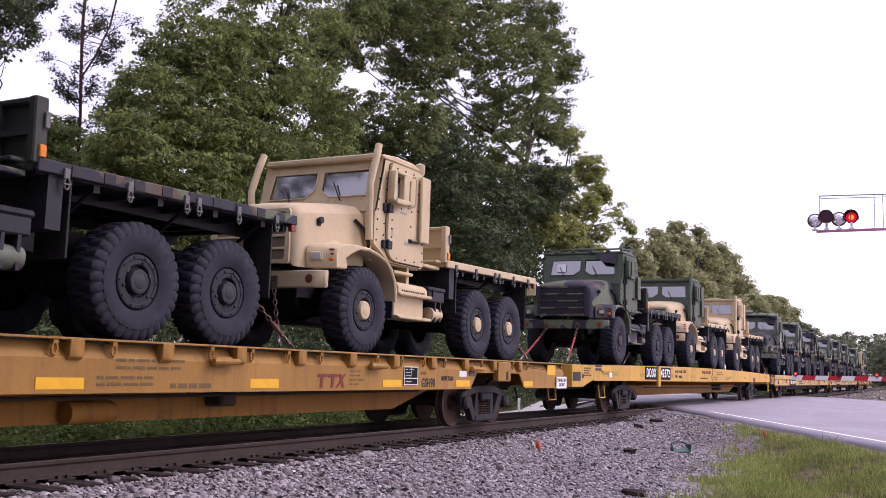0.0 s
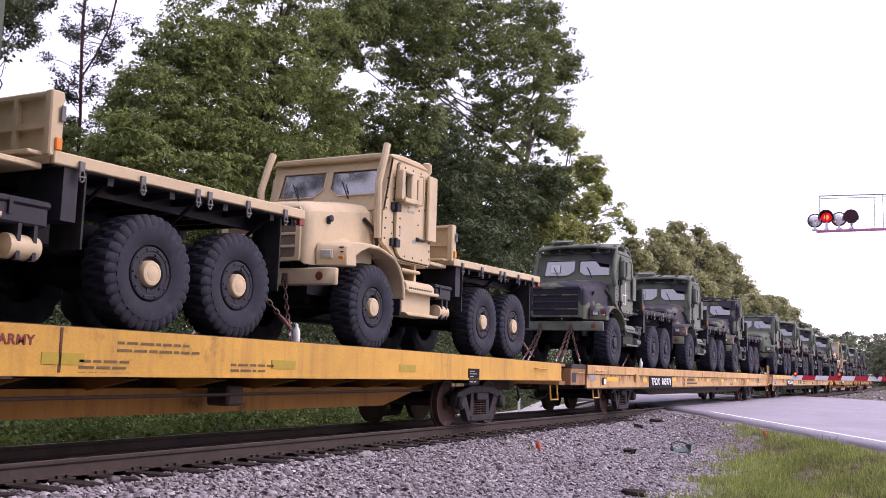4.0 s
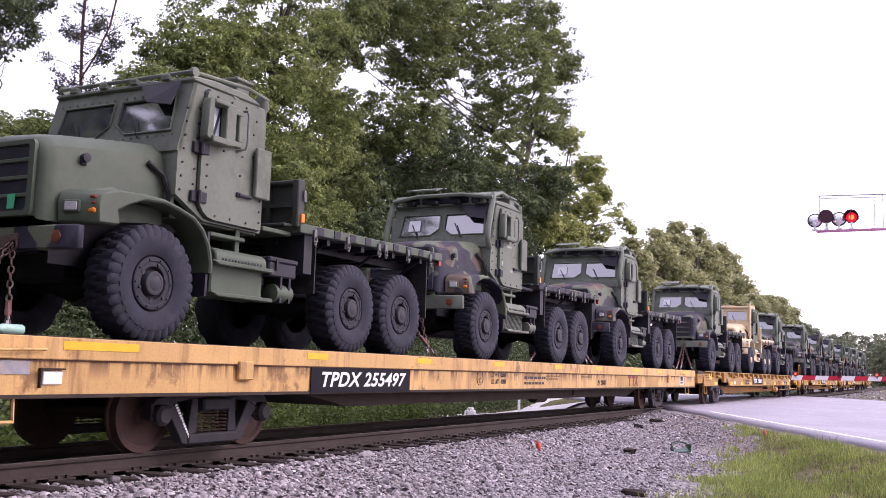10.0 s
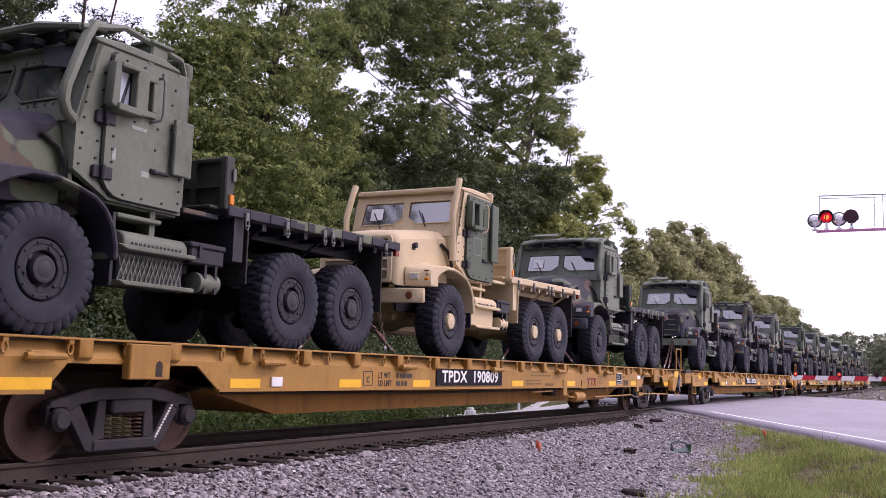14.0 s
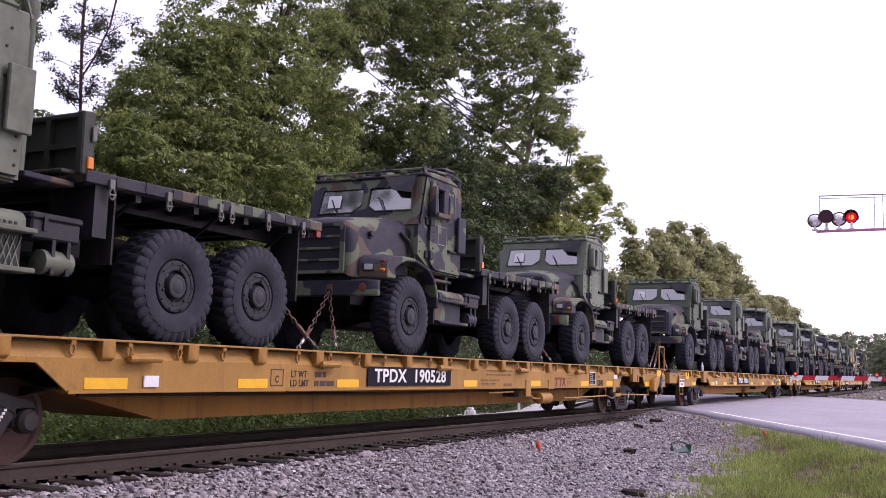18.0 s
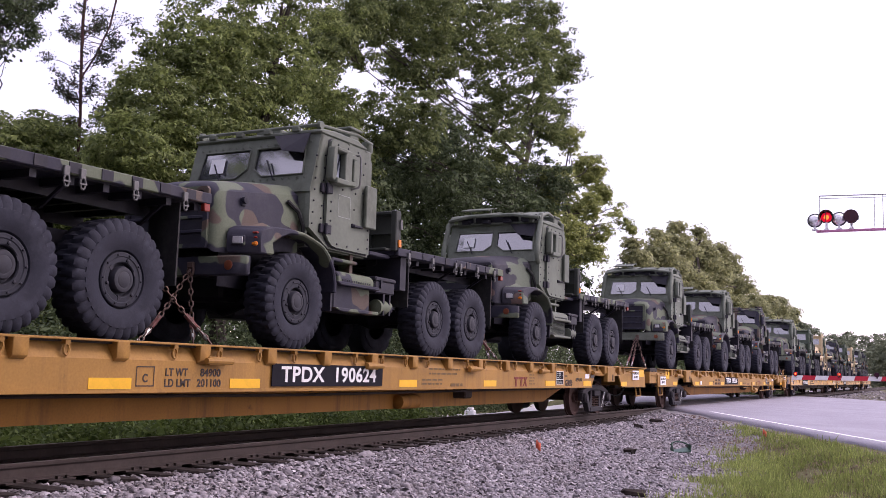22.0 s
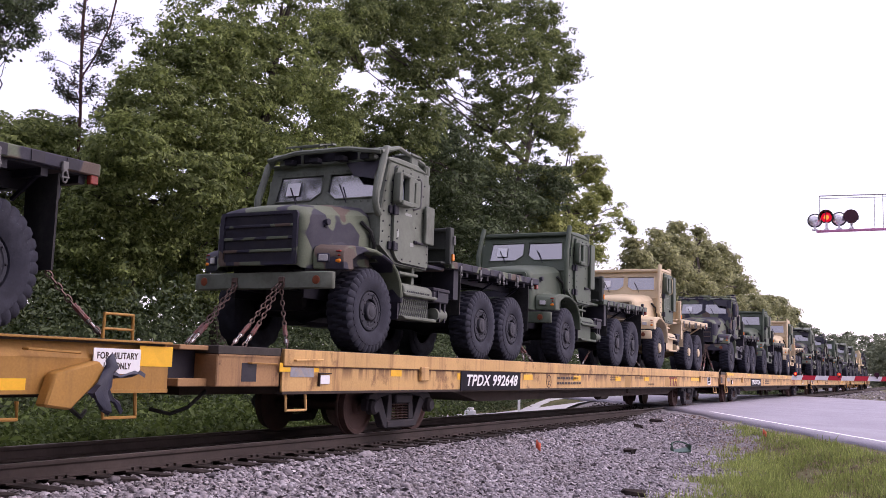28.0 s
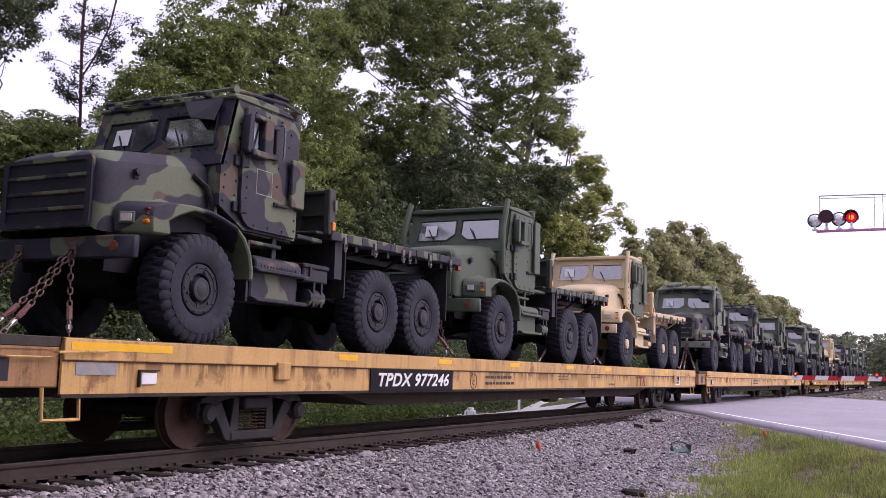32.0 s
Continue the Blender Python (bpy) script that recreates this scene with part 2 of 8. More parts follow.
GREEN, BROWN, BLACK = (0.128, 0.152, 0.102), (0.108, 0.078, 0.062), (0.029, 0.028, 0.046)
M = {
    "camo": camouflage("woodland_camouflage_paint", GREEN, BROWN, BLACK, 0.0),
    "camo_b": camouflage("faded_woodland_paint", (0.125, 0.15, 0.11), (0.12, 0.08, 0.07), (0.036, 0.034, 0.048), 3.1),
    "armour": plain("grey_green_armour_paint", (0.150, 0.170, 0.136), 0.6, 0, 0.2, 1.9, 0.1, (0.07, 0.075, 0.056), 0.85),
    "green": plain("olive_green_paint", (0.074, 0.098, 0.068), 0.55, 0, 0.18, 2.0, 0.1, (0.105, 0.108, 0.086), 0.4),
    "tan": plain("desert_tan_paint", (0.59, 0.475, 0.305), 0.6, 0, 0.1, 1.6, 0.08, (0.36, 0.27, 0.18), 0.35),
    "chassis": plain("black_chassis_paint", (0.018, 0.017, 0.028), 0.55, 0, 0.3, 5, 0.15, (0.045, 0.04, 0.042), 0.45),
    "rubber": plain("dusty_tyre_rubber", (0.020, 0.021, 0.034), 0.8, 0, 0.25, 6, 0.2, (0.056, 0.058, 0.082), 0.55),
    "wheel": plain("dark_wheel_paint", (0.022, 0.023, 0.034), 0.7, 0, 0.25, 8, 0.1, (0.05, 0.05, 0.06), 0.3),
    "hub": plain("grey_hub_paint", (0.024, 0.024, 0.034), 0.6, 0, 0.25, 8, 0.1, (0.06, 0.06, 0.066), 0.3),
    "board": plain("dark_headboard_paint", (0.042, 0.048, 0.042), 0.6, 0, 0.25, 3, 0.1, (0.03, 0.028, 0.035), 0.5),
    "ring": plain("dull_grey_steel", (0.15, 0.15, 0.15), 0.55, 0.3, 0.25, 12, 0.1),
    "faint": plain("faint_grey_stencil", (0.34, 0.36, 0.34), 0.7, 0, 0.3, 12, 0),
    "glass": glassy("cab_glass", (0.05, 0.054, 0.068), ior=2.7),
    # pale blue-grey that stands for bright sky in the door glass
    "film": plain("pale_window_glare", (0.42, 0.46, 0.54), 0.35, 0, 0.15, 8, 0),
    "mesh": plain("tan_grille_mesh", (0.17, 0.13, 0.09), 0.7, 0, 0.25, 30, 0.3),
    "doorglass": plain("thick_door_glass", (0.035, 0.045, 0.058), 0.25, 0, 0.2, 6, 0),
    "lens": glassy("headlamp_glass", (0.5, 0.5, 0.52), 0.12),
    "amber": plain("amber_lens", (0.75, 0.22, 0.02), 0.25, 0, 0.1, 20, 0),
    "amberdark": plain("dull_amber_lens", (0.20, 0.06, 0.03), 0.3, 0, 0.2, 20, 0),
    "tag": plain("bright_green_tag", (0.05, 0.45, 0.22), 0.5, 0, 0.1, 20, 0),
    "redlens": plain("red_lens", (0.22, 0.03, 0.02), 0.25, 0, 0.1, 20, 0),
    "paper": plain("white_paper", (0.82, 0.82, 0.85), 0.7, 0, 0.05, 20, 0),
    "flap": plain("rubber_flap", (0.02, 0.02, 0.022), 0.75, 0, 0.25, 6, 0.1, (0.08, 0.075, 0.07), 0.5),
    "bedwood": plain("dark_bed_planks", (0.035, 0.035, 0.033), 0.75, 0, 0.3, 4, 0.2, (0.10, 0.1, 0.07), 0.4),
    "chain": plain("rusty_chain", (0.15, 0.10, 0.085), 0.6, 0.5, 0.35, 14, 0.2),
    "binder": plain("red_binder", (0.16, 0.05, 0.042), 0.55, 0, 0.3, 12, 0.1, (0.2, 0.2, 0.2), 0.5),
    "steel": plain("bright_steel", (0.5, 0.5, 0.5), 0.4, 0.9, 0.2, 12, 0.1),
    "buff": streaked("faded_buff_car_paint", (0.58, 0.355, 0.138), (0.18, 0.075, 0.038), 0.55, 0.7, 0.95, 0.57),
    "mustard": streaked("mustard_repainted_patch", (0.40, 0.235, 0.075), (0.15, 0.08, 0.045), 0.6, 0.4),
    "stained": streaked("rust_stained_end_paint", (0.36, 0.205, 0.095), (0.10, 0.05, 0.035), 0.65, 0.9),
    "yellow": streaked("yellow_car_paint", (0.62, 0.35, 0.062), (0.20, 0.10, 0.05), 0.5, 0.4),
    "ochre": streaked("ochre_car_paint", (0.37, 0.195, 0.046), (0.14, 0.07, 0.033), 0.55, 0.4),
    # orange paint with grime, darkened in colour for the shade under the deck
    "keel": streaked("grimy_orange_keel_paint", (0.30, 0.135, 0.022), (0.09, 0.04, 0.02), 0.7, 0.6),
    "faintdark": plain("faded_brown_lettering", (0.16, 0.10, 0.045), 0.7, 0, 0.2, 12, 0),
    "under": plain("brown_underframe_grime", (0.045, 0.03, 0.025), 0.85, 0, 0.35, 3, 0.2, (0.022, 0.018, 0.018), 0.6),
    "bogie": plain("bogie_cast_steel", (0.033, 0.030, 0.037), 0.75, 0.1, 0.3, 5, 0.2, (0.075, 0.055, 0.048), 0.5),
    "rust": plain("rust_brown_steel", (0.11, 0.055, 0.035), 0.85, 0.1, 0.35, 4, 0.25, (0.04, 0.03, 0.025), 0.5),
    "wheelrust": plain("grimy_wheel_steel", (0.088, 0.050, 0.043), 0.85, 0.0, 0.3, 4, 0.2, (0.05, 0.034, 0.032), 0.5),
    "wood": plain("old_deck_wood", (0.05, 0.042, 0.038), 0.85, 0, 0.3, 3, 0.3),
    "wornlabel": plain("worn_blue_grey_label", (0.30, 0.30, 0.33), 0.7, 0, 0.2, 9, 0.05, (0.42, 0.29, 0.15), 0.7),
    "dullstrip": plain("dull_mustard_strip", (0.40, 0.29, 0.03), 0.5, 0, 0.1, 6, 0),
    "reflect": plain("bright_yellow_reflector", (0.85, 0.47, 0.02), 0.45, 0, 0.1, 6, 0),
    "plate": plain("black_number_panel", (0.012, 0.011, 0.017), 0.75, 0, 0.3, 6, 0.05, spec=0.15),
    "white": plain("white_lettering", (0.8, 0.8, 0.8), 0.6, 0, 0.08, 12, 0),
    "dark": plain("dark_lettering", (0.06, 0.045, 0.04), 0.7, 0, 0.2, 12, 0),
    "redletter": plain("red_brown_lettering", (0.20, 0.04, 0.03), 0.65, 0, 0.25, 6, 0),
    "bag": plain("dark_blue_plastic", (0.035, 0.037, 0.06), 0.4, 0, 0.25, 8, 0.3),
    "rail": plain("rail_side_rust", (0.062, 0.047, 0.043), 0.85, 0.0, 0.3, 3, 0.15, (0.042, 0.033, 0.029), 0.5),
    "railtop": plain("polished_rail_head", (0.22, 0.19, 0.18), 0.5, 0.6, 0.12, 6, 0.05),
    "tie": plain("creosoted_tie_wood", (0.034, 0.025, 0.023), 0.9, 0, 0.35, 5, 0.4, (0.075, 0.06, 0.052), 0.4),
    "ballast": pebbly("ballast_stone", [(0.0, (0.15, 0.137, 0.146)), (0.35, (0.275, 0.252, 0.27)), (0.88, (0.39, 0.362, 0.385)), (1.0, (0.56, 0.53, 0.55))]),
    "bark": plain("tree_bark", (0.055, 0.043, 0.036), 0.9, 0, 0.35, 6, 0.6),
    "leaf": leafy("broad_leaves", (0.095, 0.126, 0.044), (0.318, 0.374, 0.124), 0.46),
    "leaf_mid": leafy("mid_green_leaves", (0.085, 0.112, 0.045), (0.268, 0.315, 0.112), 0.44),
    # dark copy of the leaves: the wood's inner shade is in the colour
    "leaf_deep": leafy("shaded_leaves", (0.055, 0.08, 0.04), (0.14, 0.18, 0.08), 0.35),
    # bright copy of the leaves, with sunlight put into the colour
    "leaf_bright": leafy("sunlit_green_leaves", (0.20, 0.23, 0.078), (0.50, 0.53, 0.19), 0.52),
    # yellow-olive leaves, paled in the colour for the haze of distance
    "leaf_warm": leafy("hazy_olive_leaves", (0.25, 0.26, 0.135), (0.51, 0.515, 0.265), 0.5),
    # paler, greyer leaf copy that holds the far haze in its colour
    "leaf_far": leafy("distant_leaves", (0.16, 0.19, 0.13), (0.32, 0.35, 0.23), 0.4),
    "pinebark": plain("red_pine_bark", (0.09, 0.045, 0.04), 0.9, 0, 0.3, 5, 0.4),
    "leaf_weed": leafy("weed_leaves", (0.05, 0.08, 0.02), (0.155, 0.21, 0.055)),
    "needle": leafy("pine_needles", (0.03, 0.04, 0.02), (0.075, 0.085, 0.045), 0.2),
    "grass": leafy("grass_blades", (0.20, 0.255, 0.07), (0.42, 0.48, 0.155), 0.45),
    "grass_dull": leafy("short_grass", (0.12, 0.15, 0.05), (0.26, 0.29, 0.10), 0.3),
    "straw": leafy("dry_grass", (0.24, 0.19, 0.11), (0.44, 0.37, 0.24), 0.3),
}


# ---- shaping ----
def box(bm, x0, x1, y0, y1, z0, z1, bevel=0.0, seg=1):
    """A box between its limits, with rounded edges if asked."""
    ret = bmesh.ops.create_cube(bm, size=1.0)
    for v in ret["verts"]:
        v.co = ((x0 + x1) / 2 + v.co.x * (x1 - x0), (y0 + y1) / 2 + v.co.y * (y1 - y0), (z0 + z1) / 2 + v.co.z * (z1 - z0))
    if bevel:
        es = list({e for v in ret["verts"] for e in v.link_edges})
        bmesh.ops.bevel(bm, geom=es, offset=bevel, segments=seg, profile=0.6, affect="EDGES")
    return bm


def prism(bm, outline, axis, a, b, bevel=0.0):
    """An outline drawn in the plane across axis ('x': (y, z), 'y': (x, z), 'z': (x, y)), drawn out from a to b."""
    def at(u, v, w):
        return {"x": (w, u, v), "y": (u, w, v), "z": (u, v, w)}[axis]
    lo = [bm.verts.new(at(u, v, a)) for u, v in outline]
    hi = [bm.verts.new(at(u, v, b)) for u, v in outline]
    fs = [bm.faces.new(lo), bm.faces.new(hi[::-1])]
    k = len(outline)
    for i in range(k):
        fs.append(bm.faces.new((lo[i], hi[i], hi[(i + 1) % k], lo[(i + 1) % k])))
    bmesh.ops.recalc_face_normals(bm, faces=fs)
    if bevel:
        es = list({e for f in fs for e in f.edges})
        bmesh.ops.bevel(bm, geom=es, offset=bevel, segments=1, profile=0.6, affect="EDGES")
    return bm


def lathe(bm, profile, seg, centre=(0, 0, 0), axis="x"):
    """Turns a profile of (along, radius) about an axis."""
    rings = []
    for a, r in profile:
        ring = []
        for i in range(seg):
            t = 2 * math.pi * i / seg
            u, v = r * math.cos(t), r * math.sin(t)
            p = {"x": (a, u, v), "y": (u, a, v), "z": (u, v, a)}[axis]
            ring.append(bm.verts.new([p[j] + centre[j] for j in range(3)]))
        rings.append(ring)
    fs = []
    for r0, r1 in zip(rings, rings[1:]):
        for i in range(seg):
            fs.append(bm.faces.new((r0[i], r0[(i + 1) % seg], r1[(i + 1) % seg], r1[i])))
    fs.append(bm.faces.new(rings[0]))
    fs.append(bm.faces.new(rings[-1]))
    bmesh.ops.recalc_face_normals(bm, faces=fs)
    return bm


def tube(bm, pts, r, seg=8):
    """A round bar along a line of points."""
    pts = [Vector(p) for p in pts]
    rings = []
    for i, p in enumerate(pts):
        d = (pts[min(i + 1, len(pts) - 1)] - pts[max(i - 1, 0)]).normalized()
        u = d.orthogonal().normalized() if i == 0 else (u - d * u.dot(d)).normalized()
        w = d.cross(u)
        rings.append([bm.verts.new(p + r * (math.cos(t) * u + math.sin(t) * w)) for t in (2 * math.pi * k / seg for k in range(seg))])
    fs = []
    for r0, r1 in zip(rings, rings[1:]):
        for i in range(seg):
            fs.append(bm.faces.new((r0[i], r0[(i + 1) % seg], r1[(i + 1) % seg], r1[i])))
    fs += [bm.faces.new(rings[0]), bm.faces.new(rings[-1])]
    bmesh.ops.recalc_face_normals(bm, faces=fs)
    return bm


def sheet(bm, corners, thick):
    """A flat plate through its corners (in order), with thickness against its normal."""
    c = [Vector(p) for p in corners]
    nrm = (c[1] - c[0]).cross(c[2] - c[0]).normalized() * thick
    lo = [bm.verts.new(p - nrm) for p in c]
    hi = [bm.verts.new(p) for p in c]
    fs = [bm.faces.new(hi), bm.faces.new(lo[::-1])]
    for i in range(len(c)):
        j = (i + 1) % len(c)
        fs.append(bm.faces.new((lo[i], lo[j], hi[j], hi[i])))
    bmesh.ops.recalc_face_normals(bm, faces=fs)
    return bm


def shade(me, angle=35):
    me.shade_smooth()
    me.set_sharp_from_angle(angle=radians(angle))


def mesh_of(name, bm, material, smooth=True):
    me = bpy.data.meshes.new(name)
    bm.to_mesh(me)
    bm.free()
    me.materials.append(material)
    if smooth:
        shade(me)
    return me


def part(name, bm, material, parent, label=""):
    """Links a bmesh (or a finished mesh) as one object under a thing or a part."""
    me = bm if isinstance(bm, bpy.types.Mesh) else mesh_of(name, bm, material)
    ob = new(name, me)
    ob.parent = parent
    if isinstance(bm, bpy.types.Mesh) and material and (not me.materials or me.materials[0] != material):
        ob.material_slots[0].link = "OBJECT"
        ob.material_slots[0].material = material
    return tagged(ob, label)


def thing(name, label, category, group="", m=None, kind=""):
    ob = new(name)
    ob.empty_display_size = 0.2
    if m is not None:
        ob.matrix_basis = m
    return tagged(ob, label, category, group, kind)


def solid(name, bm, material, label, category, m=None, kind="", group=""):
    ob = new(name, bm if isinstance(bm, bpy.types.Mesh) else mesh_of(name, bm, material))
    if m is not None:
        ob.matrix_basis = m
    return tagged(ob, label, category, group, kind)


def B():
    return bmesh.new()


def quads(name, corners, material, smooth=False):
    """A mesh of loose quads from an array (n, 4, 3)."""
    n = len(corners)
    me = bpy.data.meshes.new(name)
    me.vertices.add(4 * n)
    me.vertices.foreach_set("co", np.ascontiguousarray(corners, dtype=np.float32).ravel())
    me.loops.add(4 * n)
    me.loops.foreach_set("vertex_index", np.arange(4 * n, dtype=np.int32))
    me.polygons.add(n)
    me.polygons.foreach_set("loop_start", np.arange(0, 4 * n, 4, dtype=np.int32))
    me.materials.append(material)
    me.update(calc_edges=True)
    return me


def tri_mesh(name, verts, faces, material):
    """A mesh from arrays of vertices (n, 3) and triangles (m, 3)."""
    me = bpy.data.meshes.new(name)
    me.vertices.add(len(verts))
    me.vertices.foreach_set("co", np.ascontiguousarray(verts, dtype=np.float32).ravel())
    me.loops.add(3 * len(faces))
    me.loops.foreach_set("vertex_index", np.ascontiguousarray(faces, dtype=np.int32).ravel())
    me.polygons.add(len(faces))
    me.polygons.foreach_set("loop_start", np.arange(0, 3 * len(faces), 3, dtype=np.int32))
    me.materials.append(material)
    me.update(calc_edges=True)
    return me


# ---- the ground, the road and the track ----
ROAD_A, ROAD_B = Vector((2.57, 28.1)), Vector((7.81, 19.6))
ROAD_DIR = (ROAD_A - ROAD_B).normalized()
ROAD_NRM = Vector((ROAD_DIR.y, -ROAD_DIR.x))
if ROAD_NRM.y < 0:
    ROAD_NRM = -ROAD_NRM
BANK = [(-400, -1.6), (-60, -1.3), (-14, -0.95), (-6, -0.75), (-3.4, -0.5), (-1.75, -0.235), (1.75, -0.235), (3.0, -0.42),
        (5.0, -0.64), (8.5, -0.68), (14, -0.75), (60, -1.0), (400, -1.4)]


def across(x, y):
    """How far a place lies past the road's near edge, in metres across the road."""
    return (x - ROAD_A.x) * ROAD_NRM.x + (y - ROAD_A.y) * ROAD_NRM.y


def wide(x, y):
    """The asphalt's width there: near the camera it spreads into an apron."""
    u = (np.asarray(x) - ROAD_A.x) * ROAD_DIR.x + (np.asarray(y) - ROAD_A.y) * ROAD_DIR.y
    k = np.clip((31.5 - u) / 3.0, 0, 1)
    return 13.0 + 15.0 * k * k * (3 - 2 * k)


def road_height(x):
    return np.where(np.abs(x) < 1.6, -0.004, -0.004 - 0.030 * np.clip(np.abs(x) - 1.6, 0, 9))


def ground_height(x, y):
    x, y = np.asarray(x, float), np.asarray(y, float)
    base = np.interp(x, [b[0] for b in BANK], [b[1] for b in BANK])
    base = base + 0.05 * np.sin(x * 1.3 + y * 0.7) * np.sin(y * 0.9 - x * 0.4) * np.clip((np.abs(x) - 2.0) / 2, 0, 1)
    s = across(x, y)
    out = np.maximum(-s, s - wide(x, y))
    w = np.clip(1 - out / 2.6, 0, 1)
    w = w * w * (3 - 2 * w)
    return base * (1 - w) + (road_height(x) - 0.05) * w


def ground_sheet():
    xs = np.unique(np.concatenate([np.linspace(-400, -40, 10), np.linspace(-40, -3.4, 40), np.linspace(-3.4, 14, 110), np.linspace(14, 40, 20), np.linspace(40, 400, 10)]))
    ys = np.unique(np.concatenate([np.linspace(-120, -5, 14), np.linspace(-5, 45, 190), np.linspace(45, 90, 60), np.linspace(90, 900, 40)]))
    gx, gy = np.meshgrid(xs, ys)
    v = np.stack([gx, gy, ground_height(gx, gy)], -1).reshape(-1, 3)
    nx, ny = len(xs), len(ys)
    i = (np.arange(ny - 1)[:, None] * nx + np.arange(nx - 1)[None]).ravel()
    f = np.concatenate([np.stack([i, i + 1, i + nx + 1], -1), np.stack([i, i + nx + 1, i + nx], -1)])
    m, n, l, p = nodes_of("earth_gravel_and_turf")
    vec = n.new("ShaderNodeTexCoord").outputs["Object"]
    sep = n.new("ShaderNodeSeparateXYZ")
    l.new(vec, sep.inputs[0])
    stones = n.new("ShaderNodeTexVoronoi")
    stones.inputs["Scale"].default_value = 22
    l.new(vec, stones.inputs["Vector"])
    grey = ramp(n, l, stones.outputs["Color"], [(0.1, (0.15, 0.138, 0.142)), (0.9, (0.33, 0.31, 0.315))])
    soil = ramp(n, l, noise_node(n, l, vec, 1.2, 6, 0.7), [(0.35, (0.12, 0.09, 0.06)), (0.7, (0.26, 0.21, 0.15))])
    turf = ramp(n, l, noise_node(n, l, vec, 2.2, 6, 0.7), [(0.3, (0.05, 0.075, 0.02)), (0.7, (0.15, 0.16, 0.06))])
    edge = noise_node(n, l, vec, 0.9, 4)
    add = n.new("ShaderNodeMath")
    add.operation = "MULTIPLY_ADD"
    l.new(edge, add.inputs[0])
    add.inputs[1].default_value = 2.4
    lean = n.new("ShaderNodeMath")
    lean.operation = "MULTIPLY_ADD"
    l.new(sep.outputs[1], lean.inputs[0])
    lean.inputs[1].default_value = 0.05
    l.new(sep.outputs[0], lean.inputs[2])
    l.new(lean.outputs[0], add.inputs[2])
    k1 = n.new("ShaderNodeMapRange")
    l.new(add.outputs[0], k1.inputs["Value"])
    k1.inputs["From Min"].default_value, k1.inputs["From Max"].default_value = 7.5, 8.1
    k2 = n.new("ShaderNodeMapRange")
    l.new(add.outputs[0], k2.inputs["Value"])
    k2.inputs["From Min"].default_value, k2.inputs["From Max"].default_value = -1.2, -2.0
    c = mixed(n, l, k1.outputs[0], grey, mixed(n, l, 0.45, turf, soil))
    c = mixed(n, l, k2.outputs[0], c, mixed(n, l, 0.35, turf, soil))
    l.new(c, p.inputs["Base Color"])
    p.inputs["Roughness"].default_value = 0.95
    p.inputs["Specular IOR Level"].default_value = 0.15
    bumped(n, l, p, stones.outputs["Distance"], 0.6, 0.03)
    me = tri_mesh("ground", v, f, m)
    me.shade_smooth()
    return tagged(new("ground", me), "gravel, bare earth and rough turf beside the railway", "ground", kind="structure")


ground_sheet()


